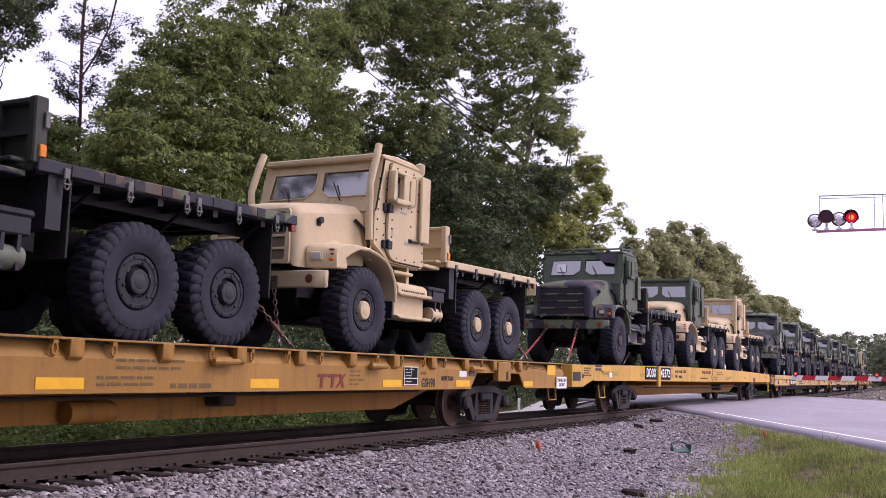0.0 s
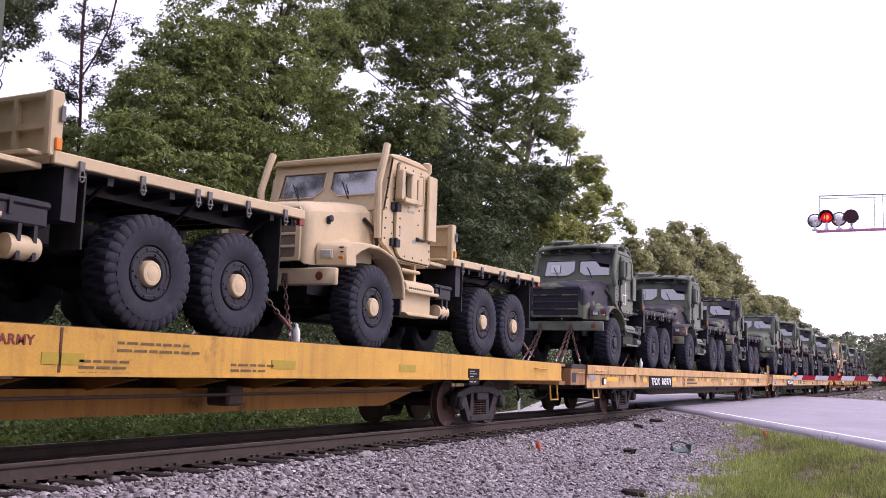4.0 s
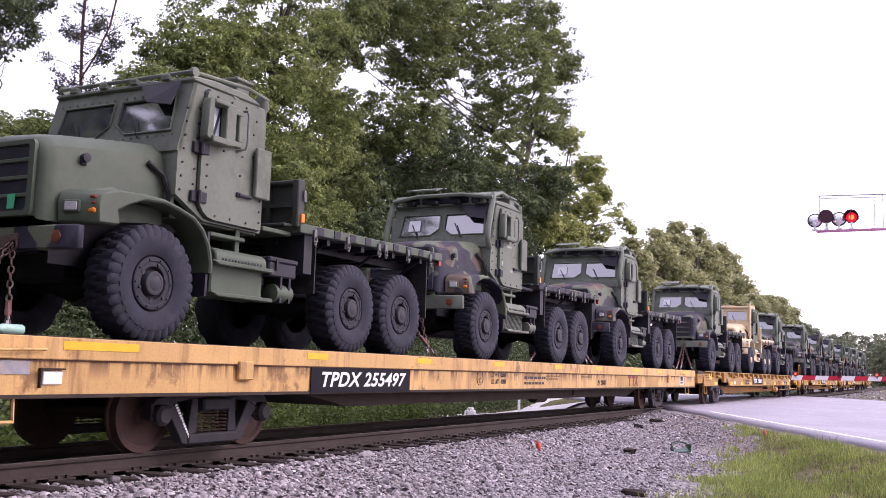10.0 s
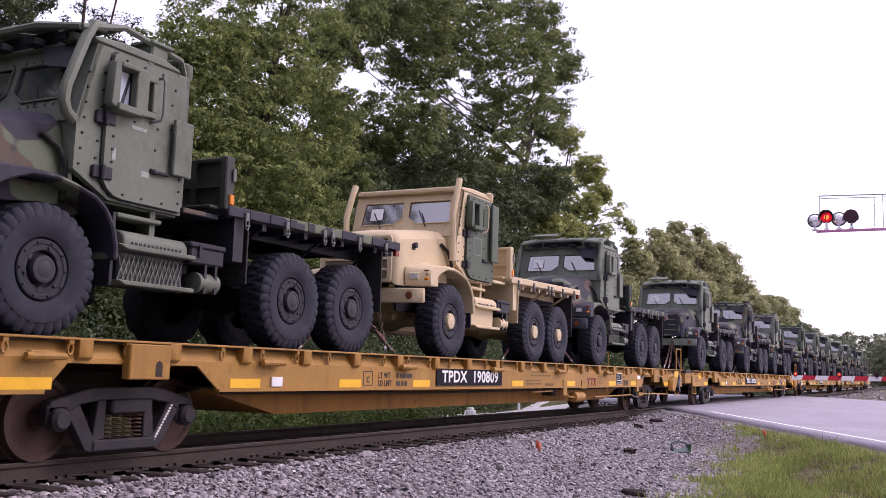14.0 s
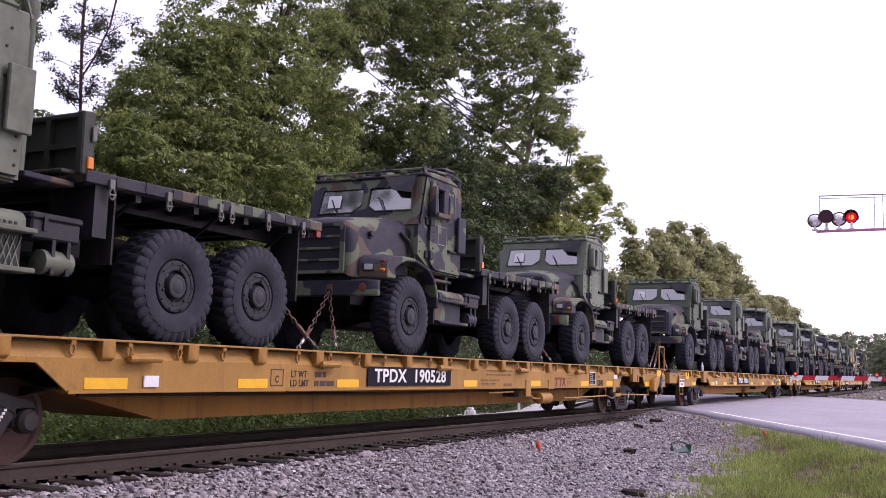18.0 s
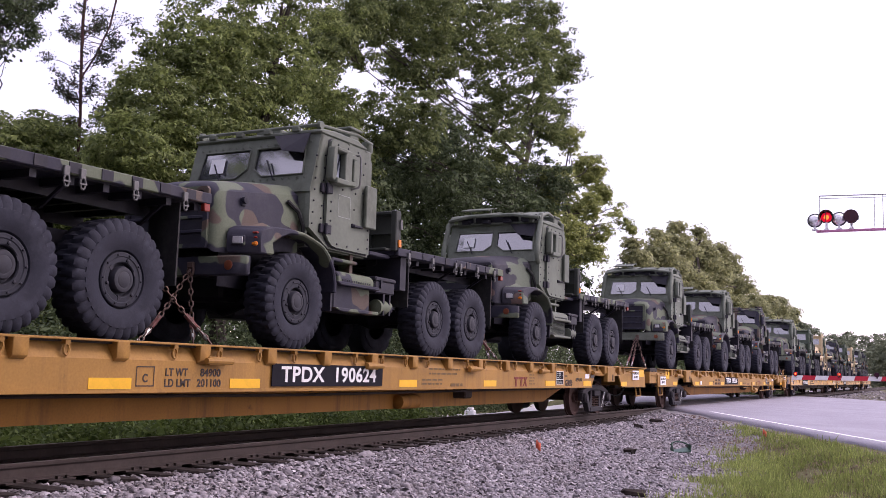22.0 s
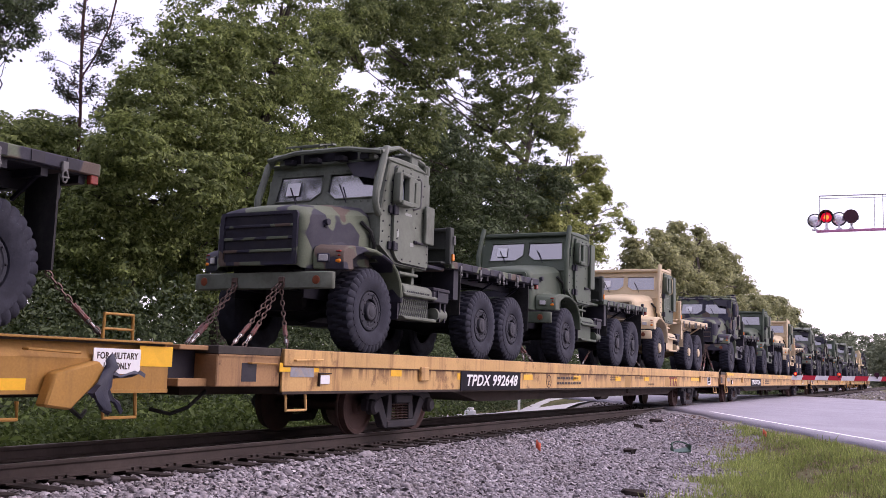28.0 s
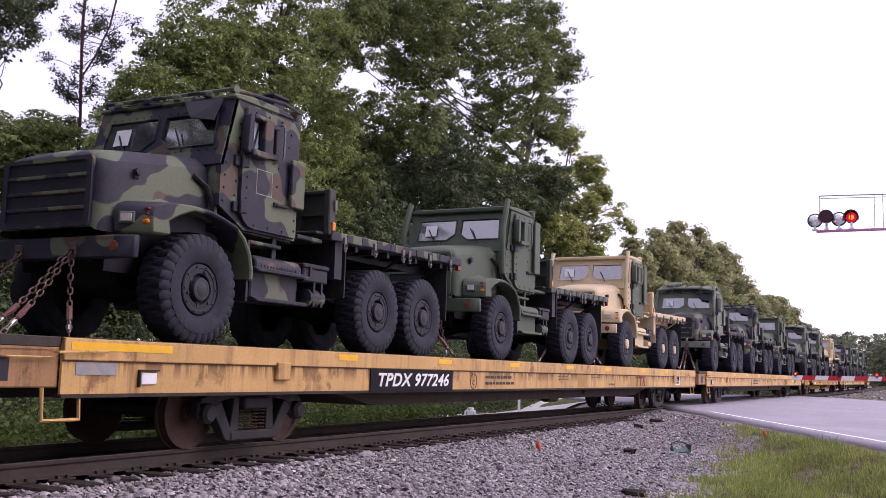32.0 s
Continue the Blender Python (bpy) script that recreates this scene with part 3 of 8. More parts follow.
def road_sheet():
    m, n, l, p = nodes_of("worn_asphalt")
    vec = n.new("ShaderNodeTexCoord").outputs["Object"]
    a = noise_node(n, l, vec, 0.5, 5, 0.65)
    b = noise_node(n, l, vec, 70, 3)
    c = ramp(n, l, a, [(0.3, (0.28, 0.265, 0.315)), (0.7, (0.37, 0.35, 0.41))])
    c = mixed(n, l, 0.5, c, ramp(n, l, b, [(0.25, (0.2, 0.2, 0.2)), (0.75, (0.8, 0.8, 0.8))]), "OVERLAY")
    l.new(c, p.inputs["Base Color"])
    p.inputs["Roughness"].default_value = 0.8
    bumped(n, l, p, b, 0.4, 0.01)
    us, ws = np.linspace(-30, 60, 140), np.linspace(0, 1, 30)
    gu, gw = np.meshgrid(us, ws)
    rag = 0.10 * np.sin(gu * 3.1) + 0.07 * np.sin(gu * 7.7 + 1)
    k = np.clip((31.5 - gu) / 3.0, 0, 1)
    gw = gw * (13.0 + 15.0 * k * k * (3 - 2 * k)) - rag * (gw == 0) + rag * (gw == 1)
    x = ROAD_A.x + ROAD_DIR.x * gu + ROAD_NRM.x * gw
    y = ROAD_A.y + ROAD_DIR.y * gu + ROAD_NRM.y * gw
    top = np.stack([x, y, road_height(x)], -1).reshape(-1, 3)
    low = top - [0, 0, 0.10]
    nx, ny = len(us), len(ws)
    i = (np.arange(ny - 1)[:, None] * nx + np.arange(nx - 1)[None]).ravel()
    f = [np.stack([i, i + 1, i + nx + 1], -1), np.stack([i, i + nx + 1, i + nx], -1)]
    total = nx * ny
    for row in (0, ny - 1):
        j = row * nx + np.arange(nx - 1)
        f += [np.stack([j, j + total, j + total + 1], -1), np.stack([j, j + total + 1, j + 1], -1)]
    # the rails lie in open slots, so the sheet leaves out a strip at each rail
    me = tri_mesh("road", np.concatenate([top, low]), np.concatenate(f), m)
    ob = tagged(new("road", me), "worn pale grey asphalt road that crosses the track at a slant", "road", kind="structure")
    bm = B()
    us = np.linspace(-26, 1.7, 64)
    for u0, u1 in zip(us, us[1:]):
        q = []
        for u, w in ((u0, 0.92), (u1, 0.92), (u1, 1.08), (u0, 1.08)):
            xx = ROAD_A.x + ROAD_DIR.x * u + ROAD_NRM.x * (w + 0.015 * math.sin(u * 4))
            yy = ROAD_A.y + ROAD_DIR.y * u + ROAD_NRM.y * (w + 0.015 * math.sin(u * 4))
            q.append(bm.verts.new((xx, yy, float(road_height(xx)) + 0.005)))
        bm.faces.new(q)
    bmesh.ops.remove_doubles(bm, verts=bm.verts, dist=0.001)
    line = part("edge_line", bm, plain("worn_road_paint", (0.88, 0.88, 0.88), 0.7, 0, 0.08, 4, 0.1, (0.5, 0.49, 0.49), 0.35), ob, "worn white painted edge line")
    return ob


road_sheet()

GAUGE = 0.7525
RAIL_H = 0.172


def rails():
    prof = [(-0.07, 0.0), (0.07, 0.0), (0.07, 0.012), (0.012, 0.032), (0.009, 0.115), (0.035, 0.135), (0.037, 0.158), (0.030, RAIL_H - 0.002), (-0.030, RAIL_H - 0.002),
            (-0.037, 0.158), (-0.035, 0.135), (-0.009, 0.115), (-0.012, 0.032), (-0.07, 0.012)]
    for side in (-1, 1):
        bm = B()
        prism(bm, [(side * GAUGE + u, w - RAIL_H) for u, w in prof], "y", -60, 700)
        ob = solid("rail", bm, M["rail"], "rusty steel rail with a polished running surface", "rail", kind="structure", group="rails")
        bm = B()
        box(bm, side * GAUGE - 0.024, side * GAUGE + 0.024, -60, 700, -0.004, 0.0015)
        part("running_surface", bm, M["railtop"], ob, "polished running surface")


rails()


def ties():
    rng = random.Random(4)
    shapes = []
    for k in range(4):
        bm = B()
        box(bm, -1.32, 1.32, -0.115, 0.115, -0.18, 0.0, 0.012)
        for v in bm.verts:
            v.co += Vector((rng.uniform(-.03, .03) if abs(v.co.x) > 1.2 else 0, rng.uniform(-.008, .008), rng.uniform(-.008, .004)))
        shapes.append(mesh_of("tie", bm, M["tie"], False))
    root = thing("track_ties", "dark creosoted wooden ties bedded in stone ballast", "railway ties", kind="structure")
    bm = B()
    box(bm, -0.09, 0.09, -0.17, 0.17, 0, 0.016)
    for sx in (-1, 1):
        for sy in (-0.06, 0.06):
            box(bm, sx * 0.085 - 0.018, sx * 0.085 + 0.018, sy - 0.012, sy + 0.012, 0.016, 0.045)
    plate = mesh_of("tie_plate", bm, M["rail"], False)
    for i in range(150):
        y = 1.5 + i * 0.505
        o = part("tie", shapes[rng.randrange(4)], None, root)
        o.location = (rng.uniform(-.05, .05), y + rng.uniform(-.03, .03), -RAIL_H - 0.014 + rng.uniform(-.008, 0.0))
        o.rotation_euler = (0, 0, rng.uniform(-.012, .012))
        if i < 70:
            q = part("tie_plate", plate, None, o)
            q.location = (GAUGE - o.location.x, 0, 0)
    bm = B()
    for i in range(150, 420):
        y = 1.5 + i * 0.505
        box(bm, -1.32, 1.32, y - 0.115, y + 0.115, -RAIL_H - 0.19, -RAIL_H - 0.012)
    o = part("tie_row", bm, M["tie"], root)
    tagged(o, kind="stuff")


def stones(name, n, region, size, material, label, seed, lift=0.0, category="gravel"):
    """Loose angular stones strewn on the ground: one object of many small pieces."""
    rng = np.random.default_rng(seed)
    x, y = region(rng, n)
    n = len(x)
    base = np.array([(1, 0, -.3), (.3, .95, -.3), (-.8, .6, -.3), (-.8, -.6, -.3), (.3, -.95, -.3), (.55, .35, .6), (-.25, .6, .55), (-.5, -.4, .62), (.4, -.5, .5)])
    tri = np.array([(0, 1, 5), (1, 6, 5), (1, 2, 6), (2, 7, 6), (2, 3, 7), (3, 4, 7), (4, 8, 7), (4, 0, 8), (0, 5, 8), (5, 6, 7), (5, 7, 8)])
    v = base[None] * rng.uniform(0.7, 1.3, (n, 9, 3))
    ax = rng.normal(size=(n, 3))
    ax[:, 2] *= 1.5
    ax /= np.linalg.norm(ax, axis=1, keepdims=True)
    an = rng.uniform(0, 6.28, n)
    cs, sn = np.cos(an)[:, None, None], np.sin(an)[:, None, None]
    a = ax[:, None, :]
    v = v * cs + np.cross(np.broadcast_to(a, v.shape), v) * sn + a * (v * a).sum(-1, keepdims=True) * (1 - cs)
    s = size * rng.lognormal(0, 0.33, n)
    v = v * s[:, None, None] * np.array([1, 1, 0.75])
    v[..., 0] += x[:, None]
    v[..., 1] += y[:, None]
    v[..., 2] += (ground_height(x, y) + lift + s * rng.uniform(0.0, 0.45, n))[:, None]
    f = tri[None] + (np.arange(n) * 9)[:, None, None]
    return tagged(new(name, tri_mesh(name, v.reshape(-1, 3), f.reshape(-1, 3), material)), label, category, kind="stuff")


def near_ballast(rng, n):
    y = 4.5 + 27 * rng.random(n) ** 1.5
    x = 0.9 + 5.9 * rng.random(n)
    bound = 5.85 - 0.12 * (y - 13.5) + 0.5 * np.sin(y * 1.1) + 0.25 * np.sin(y * 2.9)
    keep = (across(x, y) < -0.55) & (x < bound) & (rng.random(n) < np.clip((bound - x) / 0.9, 0.12, 1))
    return x[keep], y[keep]


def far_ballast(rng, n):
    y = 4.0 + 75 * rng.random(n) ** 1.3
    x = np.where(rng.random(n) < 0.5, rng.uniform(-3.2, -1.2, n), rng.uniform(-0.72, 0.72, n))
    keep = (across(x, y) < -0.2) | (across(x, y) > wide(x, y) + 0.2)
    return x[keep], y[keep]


def beyond_road(rng, n):
    y = 45 + 100 * rng.random(n)
    x = 1.0 + 8 * rng.random(n)
    keep = across(x, y) > wide(x, y) + 0.3
    return x[keep], y[keep]


ties()
stones("ballast", 96000, near_ballast, 0.0225, M["ballast"], "pale mauve-grey crushed stone ballast beside the rails", 5)
# these stones carry the shade under the train in their dark colour
stones("ballast", 9000, far_ballast, 0.032, pebbly("train_shade_ballast", [(0.0, (0.022, 0.019, 0.02)), (0.5, (0.055, 0.045, 0.045)), (1.0, (0.12, 0.10, 0.10))]), "crushed stone ballast between and behind the rails", 6)
def by_road(rng, n):
    y = 15 + 13 * rng.random(n)
    x = 1.5 + 9 * rng.random(n)
    s = across(x, y)
    keep = (s < -0.18) & (s > -2.6 + 1.2 * rng.random(n)) & (rng.random(n) < 0.45 + 0.55 * (np.sin(x * 3 + y * 2) > 0))
    return x[keep], y[keep]


stones("soil", 24000, by_road, 0.016, pebbly("reddish_soil", [(0.0, (0.15, 0.10, 0.08)), (0.6, (0.27, 0.195, 0.155)), (1.0, (0.38, 0.30, 0.25))]), "reddish-brown soil and clods beside the asphalt", 8, category="soil")
stones("ballast", 7000, beyond_road, 0.05, M["ballast"], "crushed stone ballast beyond the road", 7)


# ---- trees ----
def leaf_quads(rng, centres, size, droop=0.3, facing=None):
    n = len(centres)
    nrm = rng.normal(size=(n, 3))
    if facing is None:
        nrm[:, 2] = np.abs(nrm[:, 2]) + droop
    else:
        nrm = nrm * 0.62 + facing
    nrm /= np.linalg.norm(nrm, axis=1, keepdims=True)
    t = np.cross(nrm, rng.normal(size=(n, 3)))
    t /= np.linalg.norm(t, axis=1, keepdims=True) + 1e-9
    b = np.cross(nrm, t)
    s = (size * rng.lognormal(0, 0.3, n))[:, None]
    return np.stack([centres - t * s, centres + b * s * 0.48 + nrm * s * 0.15, centres + t * s, centres - b * s * 0.48 + nrm * s * 0.15], 1)


def crown_points(rng, lobes, n, clump=0.34, per=60, ragged=0.35, gaps=0.0, thin=None):
    """Points in compact tufts through a crown's lobes, with open places between the tufts."""
    L = np.array(lobes)
    w = L[:, 3] ** 2.0
    k = max(1, n // per)
    m = 3 * k
    pick = rng.choice(len(L), m, p=w / w.sum())
    d = rng.normal(size=(m, 3))
    d /= np.linalg.norm(d, axis=1, keepdims=True)
    rad = 0.92 * L[pick, 3] * (0.3 + 0.7 * rng.random(m) ** 0.5) * (1 + ragged * (rng.random(m) - 0.45))
    c = L[pick, :3] + d * rad[:, None] * np.array([1, 1, 0.9])
    q = c / (clump * 1.9)
    open_air = np.sin(q[:, 0] * 0.6 + 1.3 * np.sin(q[:, 2] * 0.7)) * np.sin(q[:, 1] + 0.4 * q[:, 0]) * np.sin(q[:, 2] * 1.1 + 0.9 * np.sin(q[:, 1] * 0.6))
    open_air = np.where(rng.random(m) < (np.clip((c[:, 2] - thin[0]) / 3.0, 0, 1) * thin[1] if thin else 0.0), 2.0, open_air)
    keep = np.flatnonzero(open_air < 1.0 - gaps)[:k]
    c, d = c[keep], d[keep]
    k = len(c)
    own = d * 0.55 + np.array([0, 0, 0.6]) + rng.normal(size=(k, 3)) * 0.25
    u = rng.normal(size=(k, per, 3))
    u /= np.linalg.norm(u, axis=2, keepdims=True)
    u[:, :, 2] = np.where(rng.random((k, per)) < 0.55, np.abs(u[:, :, 2]), u[:, :, 2])
    big = clump * np.clip(rng.lognormal(0, 0.35, (k, 1, 1)), 0.5, 1.9)
    pts = c[:, None, :] + u * big * (rng.random((k, per, 1)) ** 0.4) * np.array([1.1, 1.1, 0.62])
    face = u * 0.75 + own[:, None, :]
    return pts.reshape(-1, 3), face.reshape(-1, 3)


def limb_mesh(base, lobes, r0, rng, name="trunk"):
    """A tapered, slightly bent trunk with limbs that reach into the lobes."""
    bm = B()
    base = Vector(base)
    top = Vector(max(lobes, key=lambda q: q[2])[:3])
    hub = base.lerp(top, 0.42) + Vector((rng.uniform(-.4, .4), rng.uniform(-.4, .4), 0))

    def taper(a, b, ra, rb, seg=7, bend=0.25):
        a, b = Vector(a), Vector(b)
        pts = [a.lerp(b, i / 6) + Vector((rng.uniform(-bend, bend), rng.uniform(-bend, bend), rng.uniform(-bend, bend) * .4)) * (0 < i < 6) for i in range(7)]
        prev = None
        for i, p in enumerate(pts):
            d = (pts[min(i + 1, 6)] - pts[max(i - 1, 0)]).normalized()
            u = d.orthogonal().normalized()
            w = d.cross(u)
            r = ra + (rb - ra) * i / 6
            ring = [bm.verts.new(p + r * (math.cos(t) * u + math.sin(t) * w)) for t in (6.2832 * q / seg for q in range(seg))]
            if prev:
                for q in range(seg):
                    bm.faces.new((prev[q], prev[(q + 1) % seg], ring[(q + 1) % seg], ring[q]))
            prev = ring
    taper(base, hub, r0, r0 * 0.7)
    taper(hub, top, r0 * 0.68, r0 * 0.12)
    for q in (lobes[::3] if len(lobes) > 14 else lobes):
        p = Vector(q[:3])
        s = hub.lerp(top, min(0.85, max(0.0, (p.z - hub.z) / max(1.0, top.z - hub.z) * rng.uniform(0.45, 0.85))))
        taper(s, p, r0 * 0.24, r0 * 0.05, 5, 0.4)
        for _ in range(4):
            e = p + Vector((rng.uniform(-1, 1), rng.uniform(-1, 1), rng.uniform(-.3, 1))) * q[3] * 0.8
            taper(p.lerp(s, rng.uniform(0.05, 0.5)), e, r0 * 0.1, r0 * 0.025, 4, 0.16)
    bmesh.ops.recalc_face_normals(bm, faces=bm.faces)
    return bm


def tree(base, lobes, n, size, material, label, seed, r0=0.3, clump=0.34, per=60, gaps=0.3, name="tree", thin=None):
    rng, nrng = random.Random(seed), np.random.default_rng(seed)
    b = Vector((base[0], base[1], float(ground_height(base[0], base[1])) - 0.1))
    t = thing(name, label, "tree", "trees behind the track", pose(*b))
    local = [(q[0] - b.x, q[1] - b.y, q[2] - b.z, q[3]) for q in lobes]
    part("trunk", limb_mesh((0, 0, 0), local, r0, rng), M["bark"], t, "rough grey-brown bark")
    pts, face = crown_points(nrng, local, n, clump, per, 0.35, gaps, thin)
    part("crown", quads("crown", leaf_quads(nrng, pts, size, facing=face), material), None, t)
    return t


OAK = [(-12.0, 23.0, 10.8, 1.6), (-13.0, 24.8, 12.9, 2.31), (-12.4, 26.5, 11.2, 2.3), (-12.0, 20.9, 8.5, 1.44), (-12.2, 23.4, 9.0, 2.37), (-11.0, 19.4, 6.7, 1.36), (-11.5, 21.8, 6.3, 2.07),
       (-11.1, 25.3, 6.9, 2.29), (-13.1, 20.6, 4.2, 1.81), (-12.3, 23.8, 4.1, 2.17), (-12.5, 27.0, 5.0, 2.18), (-12.6, 28.6, 8.2, 1.46), (-12.6, 27.6, 13.7, 1.66), (-11.3, 26.4, 15.3, 2.0), (-12.4, 29.6, 11.6, 1.2), (-12.3, 29.9, 9.2, 1.3), (-12.4, 29.6, 6.2, 1.7), (-12.2, 30.0, 14.6, 1.5), (-12.6, 28.4, 16.6, 1.6), (-12.8, 31.5, 11.0, 0.82), (-12.8, 31.9, 9.5, 0.82), (-12.8, 30.8, 12.6, 0.72), (-12.8, 32.7, 10.4, 0.56), (-12.8, 32.8, 12.2, 0.42),
       (-13.0, 20.8, 8.2, 0.94), (-13.0, 20.3, 6.7, 0.92), (-13.0, 21.5, 9.5, 0.74), (-13.0, 19.8, 5.5, 0.82), (-13.0, 21.3, 6.8, 1.03), (-13.0, 21.8, 10.7, 0.68)]
TALL = [(-14.4, 34.7, 16.7, 1.89), (-14.2, 39.4, 19.5, 3.34), (-15.2, 46.4, 21.2, 3.79), (-14.2, 54.7, 22.7, 2.7), (-13.2, 58.8, 21.1, 1.83), (-13.5, 50.5, 18.2, 3.35), (-14.9, 42.6, 16.8, 2.49),
        (-12.8, 38.2, 12.2, 1.87), (-15.0, 49.1, 13.8, 3.57), (-13.8, 56.4, 16.7, 2.01), (-14.5, 34.9, 8.9, 1.9), (-14.5, 34.7, 11.3, 1.1),
        (-14.5, 33.3, 15.0, 1.5), (-14.5, 36.3, 15.2, 0.8), (-14.5, 32.8, 12.9, 1.2), (-14.5, 37.4, 17.2, 1.6),
        (-14.5, 32.6, 15.3, 1.09), (-14.5, 36.2, 16.6, 1.17), (-14.5, 40.5, 15.9, 1.27), (-14.5, 33.1, 12.1, 0.72), (-14.5, 34.6, 9.8, 0.87), (-14.5, 39.4, 11.8, 0.96),
        (-15.2, 36.4, 12.5, 1.0), (-15.2, 37.8, 12.2, 1.0), (-15.2, 35.5, 11.5, 0.9), (-15.2, 38.6, 13.6, 0.7), (-15.2, 36.3, 10.8, 1.1), (-15.2, 38.0, 11.0, 1.0), (-15.2, 34.8, 12.7, 0.7),
        (-13.3, 59.4, 23.6, 1.1), (-13.3, 60.2, 21.3, 0.9), (-13.3, 59.4, 18.7, 1.0), (-13.3, 58.8, 16.8, 0.9), (-13.3, 55.8, 23.6, 1.3)]
DENSE = [(-13.8, 42.3, 11.1, 3.16), (-14.9, 37.5, 8.2, 2.47), (-13.5, 48.6, 9.4, 3.19), (-13.3, 55.2, 12.2, 2.66), (-12.8, 43.9, 6.6, 2.92), (-13.2, 34.4, 5.8, 2.18), (-14.0, 51.9, 6.9, 2.51), (-13.5, 38.8, 3.9, 2.38)]
EDGE = [(-13.0, 60.7, 16.6, 1.15), (-13.0, 64.3, 15.4, 1.37), (-13.0, 67.2, 14.1, 1.00), (-13.0, 70.4, 13.6, 0.87), (-13.0, 73.5, 13.0, 0.72), (-13.0, 75.4, 12.6, 0.45), (-13.0, 63.2, 12.4, 1.50), (-13.0, 57.5, 12.9, 1.64),
        (-13.0, 59.8, 9.9, 1.69), (-13.0, 67.0, 11.3, 0.99), (-13.0, 55.7, 10.1, 1.41), (-13.0, 64.5, 9.4, 1.36)]
FAR_A = [(-13.0, 77.6, 9.5, 1.54), (-13.0, 84.0, 11.6, 1.65), (-13.0, 91.4, 13.1, 1.84), (-13.0, 101.4, 13.6, 2.02), (-13.0, 113.5, 13.6, 2.10), (-13.0, 122.4, 12.2, 1.96), (-13.0, 81.2, 7.7, 2.18), (-13.0, 96.1, 9.5, 2.81),
         (-13.0, 113.3, 9.0, 2.61), (-13.0, 132.6, 10.3, 2.11), (-13.0, 75.2, 6.5, 1.36), (-13.0, 72.0, 7.8, 1.31), (-13.0, 76.2, 10.4, 0.92), (-13.0, 87.0, 10.2, 2.17), (-13.0, 104.1, 11.4, 2.54)]
FAR_B = [(-13.0, 144.7, 11.7, 1.47), (-13.0, 157.1, 12.0, 1.76), (-13.0, 170.0, 11.3, 1.71), (-13.0, 139.5, 9.0, 1.97), (-13.0, 161.7, 9.0, 1.99)]
FAR_C = [(-20.0, 213.0, 12.6, 1.9), (-20.0, 226.0, 12.8, 1.9), (-20.0, 240.0, 12.9, 2.0), (-20.0, 255.0, 13.2, 1.9), (-20.0, 218.0, 9.5, 2.6), (-20.0, 235.0, 9.8, 2.6), (-20.0, 252.0, 10.2, 2.6), (-20.0, 206.0, 9.8, 2.2), (-20.0, 275.0, 13.0, 2.2)]
BACK_A = [(-19.0, 33.7, 10.7, 2.17), (-19.0, 37.6, 10.5, 2.21), (-19.0, 32.0, 8.1, 2.21), (-19.0, 30.4, 5.9, 2.12), (-19.0, 36.1, 6.9, 2.66)]
BACK_B = [(-19.0, 41.7, 10.1, 2.23), (-19.0, 46.9, 11.3, 2.27), (-19.0, 41.9, 6.8, 2.96), (-19.0, 49.2, 7.7, 3.34)]
BACK_C = [(-19.0, 52.5, 12.4, 3.01), (-19.0, 59.2, 13.2, 3.32), (-19.0, 67.5, 12.5, 3.24), (-19.0, 76.4, 11.9, 2.87), (-19.0, 59.5, 8.5, 3.88), (-19.0, 71.3, 8.1, 4.04)]
LOW = [(-16.9, 20.3, 7.4, 1.52), (-17.5, 22.0, 8.0, 1.13), (-17.1, 21.2, 5.2, 1.99), (-16.0, 23.2, 5.7, 1.73), (-17.0, 20.8, 2.6, 1.95), (-17.1, 23.5, 2.4, 1.92)]
tree((-12.2, 24.0), OAK, 195000, 0.066, M["leaf"], "broad oak in full dull green leaf behind the track", 11, 0.34, 0.32, 70, 0.42, thin=(11.5, 0.7))
tree((-14.3, 46.0), TALL, 175000, 0.085, M["leaf_mid"], "very tall hardwood with an open, ragged crown", 12, 0.3, 0.36, 60, 0.5)
tree((-13.6, 43.5), DENSE, 85000, 0.09, M["leaf_deep"], "dense tree under the tall one, leaf colour darkened for shade", 13, 0.3, 0.4, 60, 0.3)
tree((-13.2, 60.5), EDGE, 40000, 0.095, M["leaf_bright"], "smaller hardwood with drooping outer branches", 14, 0.28, 0.30, 24, 0.8)
rng_tops = random.Random(77)
FAR_TOPS = [(x, y + rng_tops.uniform(-1, 1) * r, z + r * rng_tops.uniform(0.85, 1.15), 0.45) for x, y, z, r in FAR_A for k in range(3) if z > 10]
tree((-13.2, 98.0), FAR_A + FAR_TOPS, 90000, 0.15, M["leaf_warm"], "rounded yellow-green tree beyond the crossing", 15, 0.4, 0.6, 40, 0.1)
tree((-13.6, 152.0), FAR_B, 32000, 0.19, M["leaf_warm"], "distant roundish tree beside the line", 16, 0.4, 0.7, 50, 0.3)
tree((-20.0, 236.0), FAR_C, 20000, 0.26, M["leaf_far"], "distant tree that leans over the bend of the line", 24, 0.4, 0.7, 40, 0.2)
tree((-17.0, 21.8), LOW, 40000, 0.075, M["leaf"], "low shaded tree at the wood's edge", 17, 0.2, 0.35, 60, 0.3)
# deeper trees take the leaf copy with shade in its colour
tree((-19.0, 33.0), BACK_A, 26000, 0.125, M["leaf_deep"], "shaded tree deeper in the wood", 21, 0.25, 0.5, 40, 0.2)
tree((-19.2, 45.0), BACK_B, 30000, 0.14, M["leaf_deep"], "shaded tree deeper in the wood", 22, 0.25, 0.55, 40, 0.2)
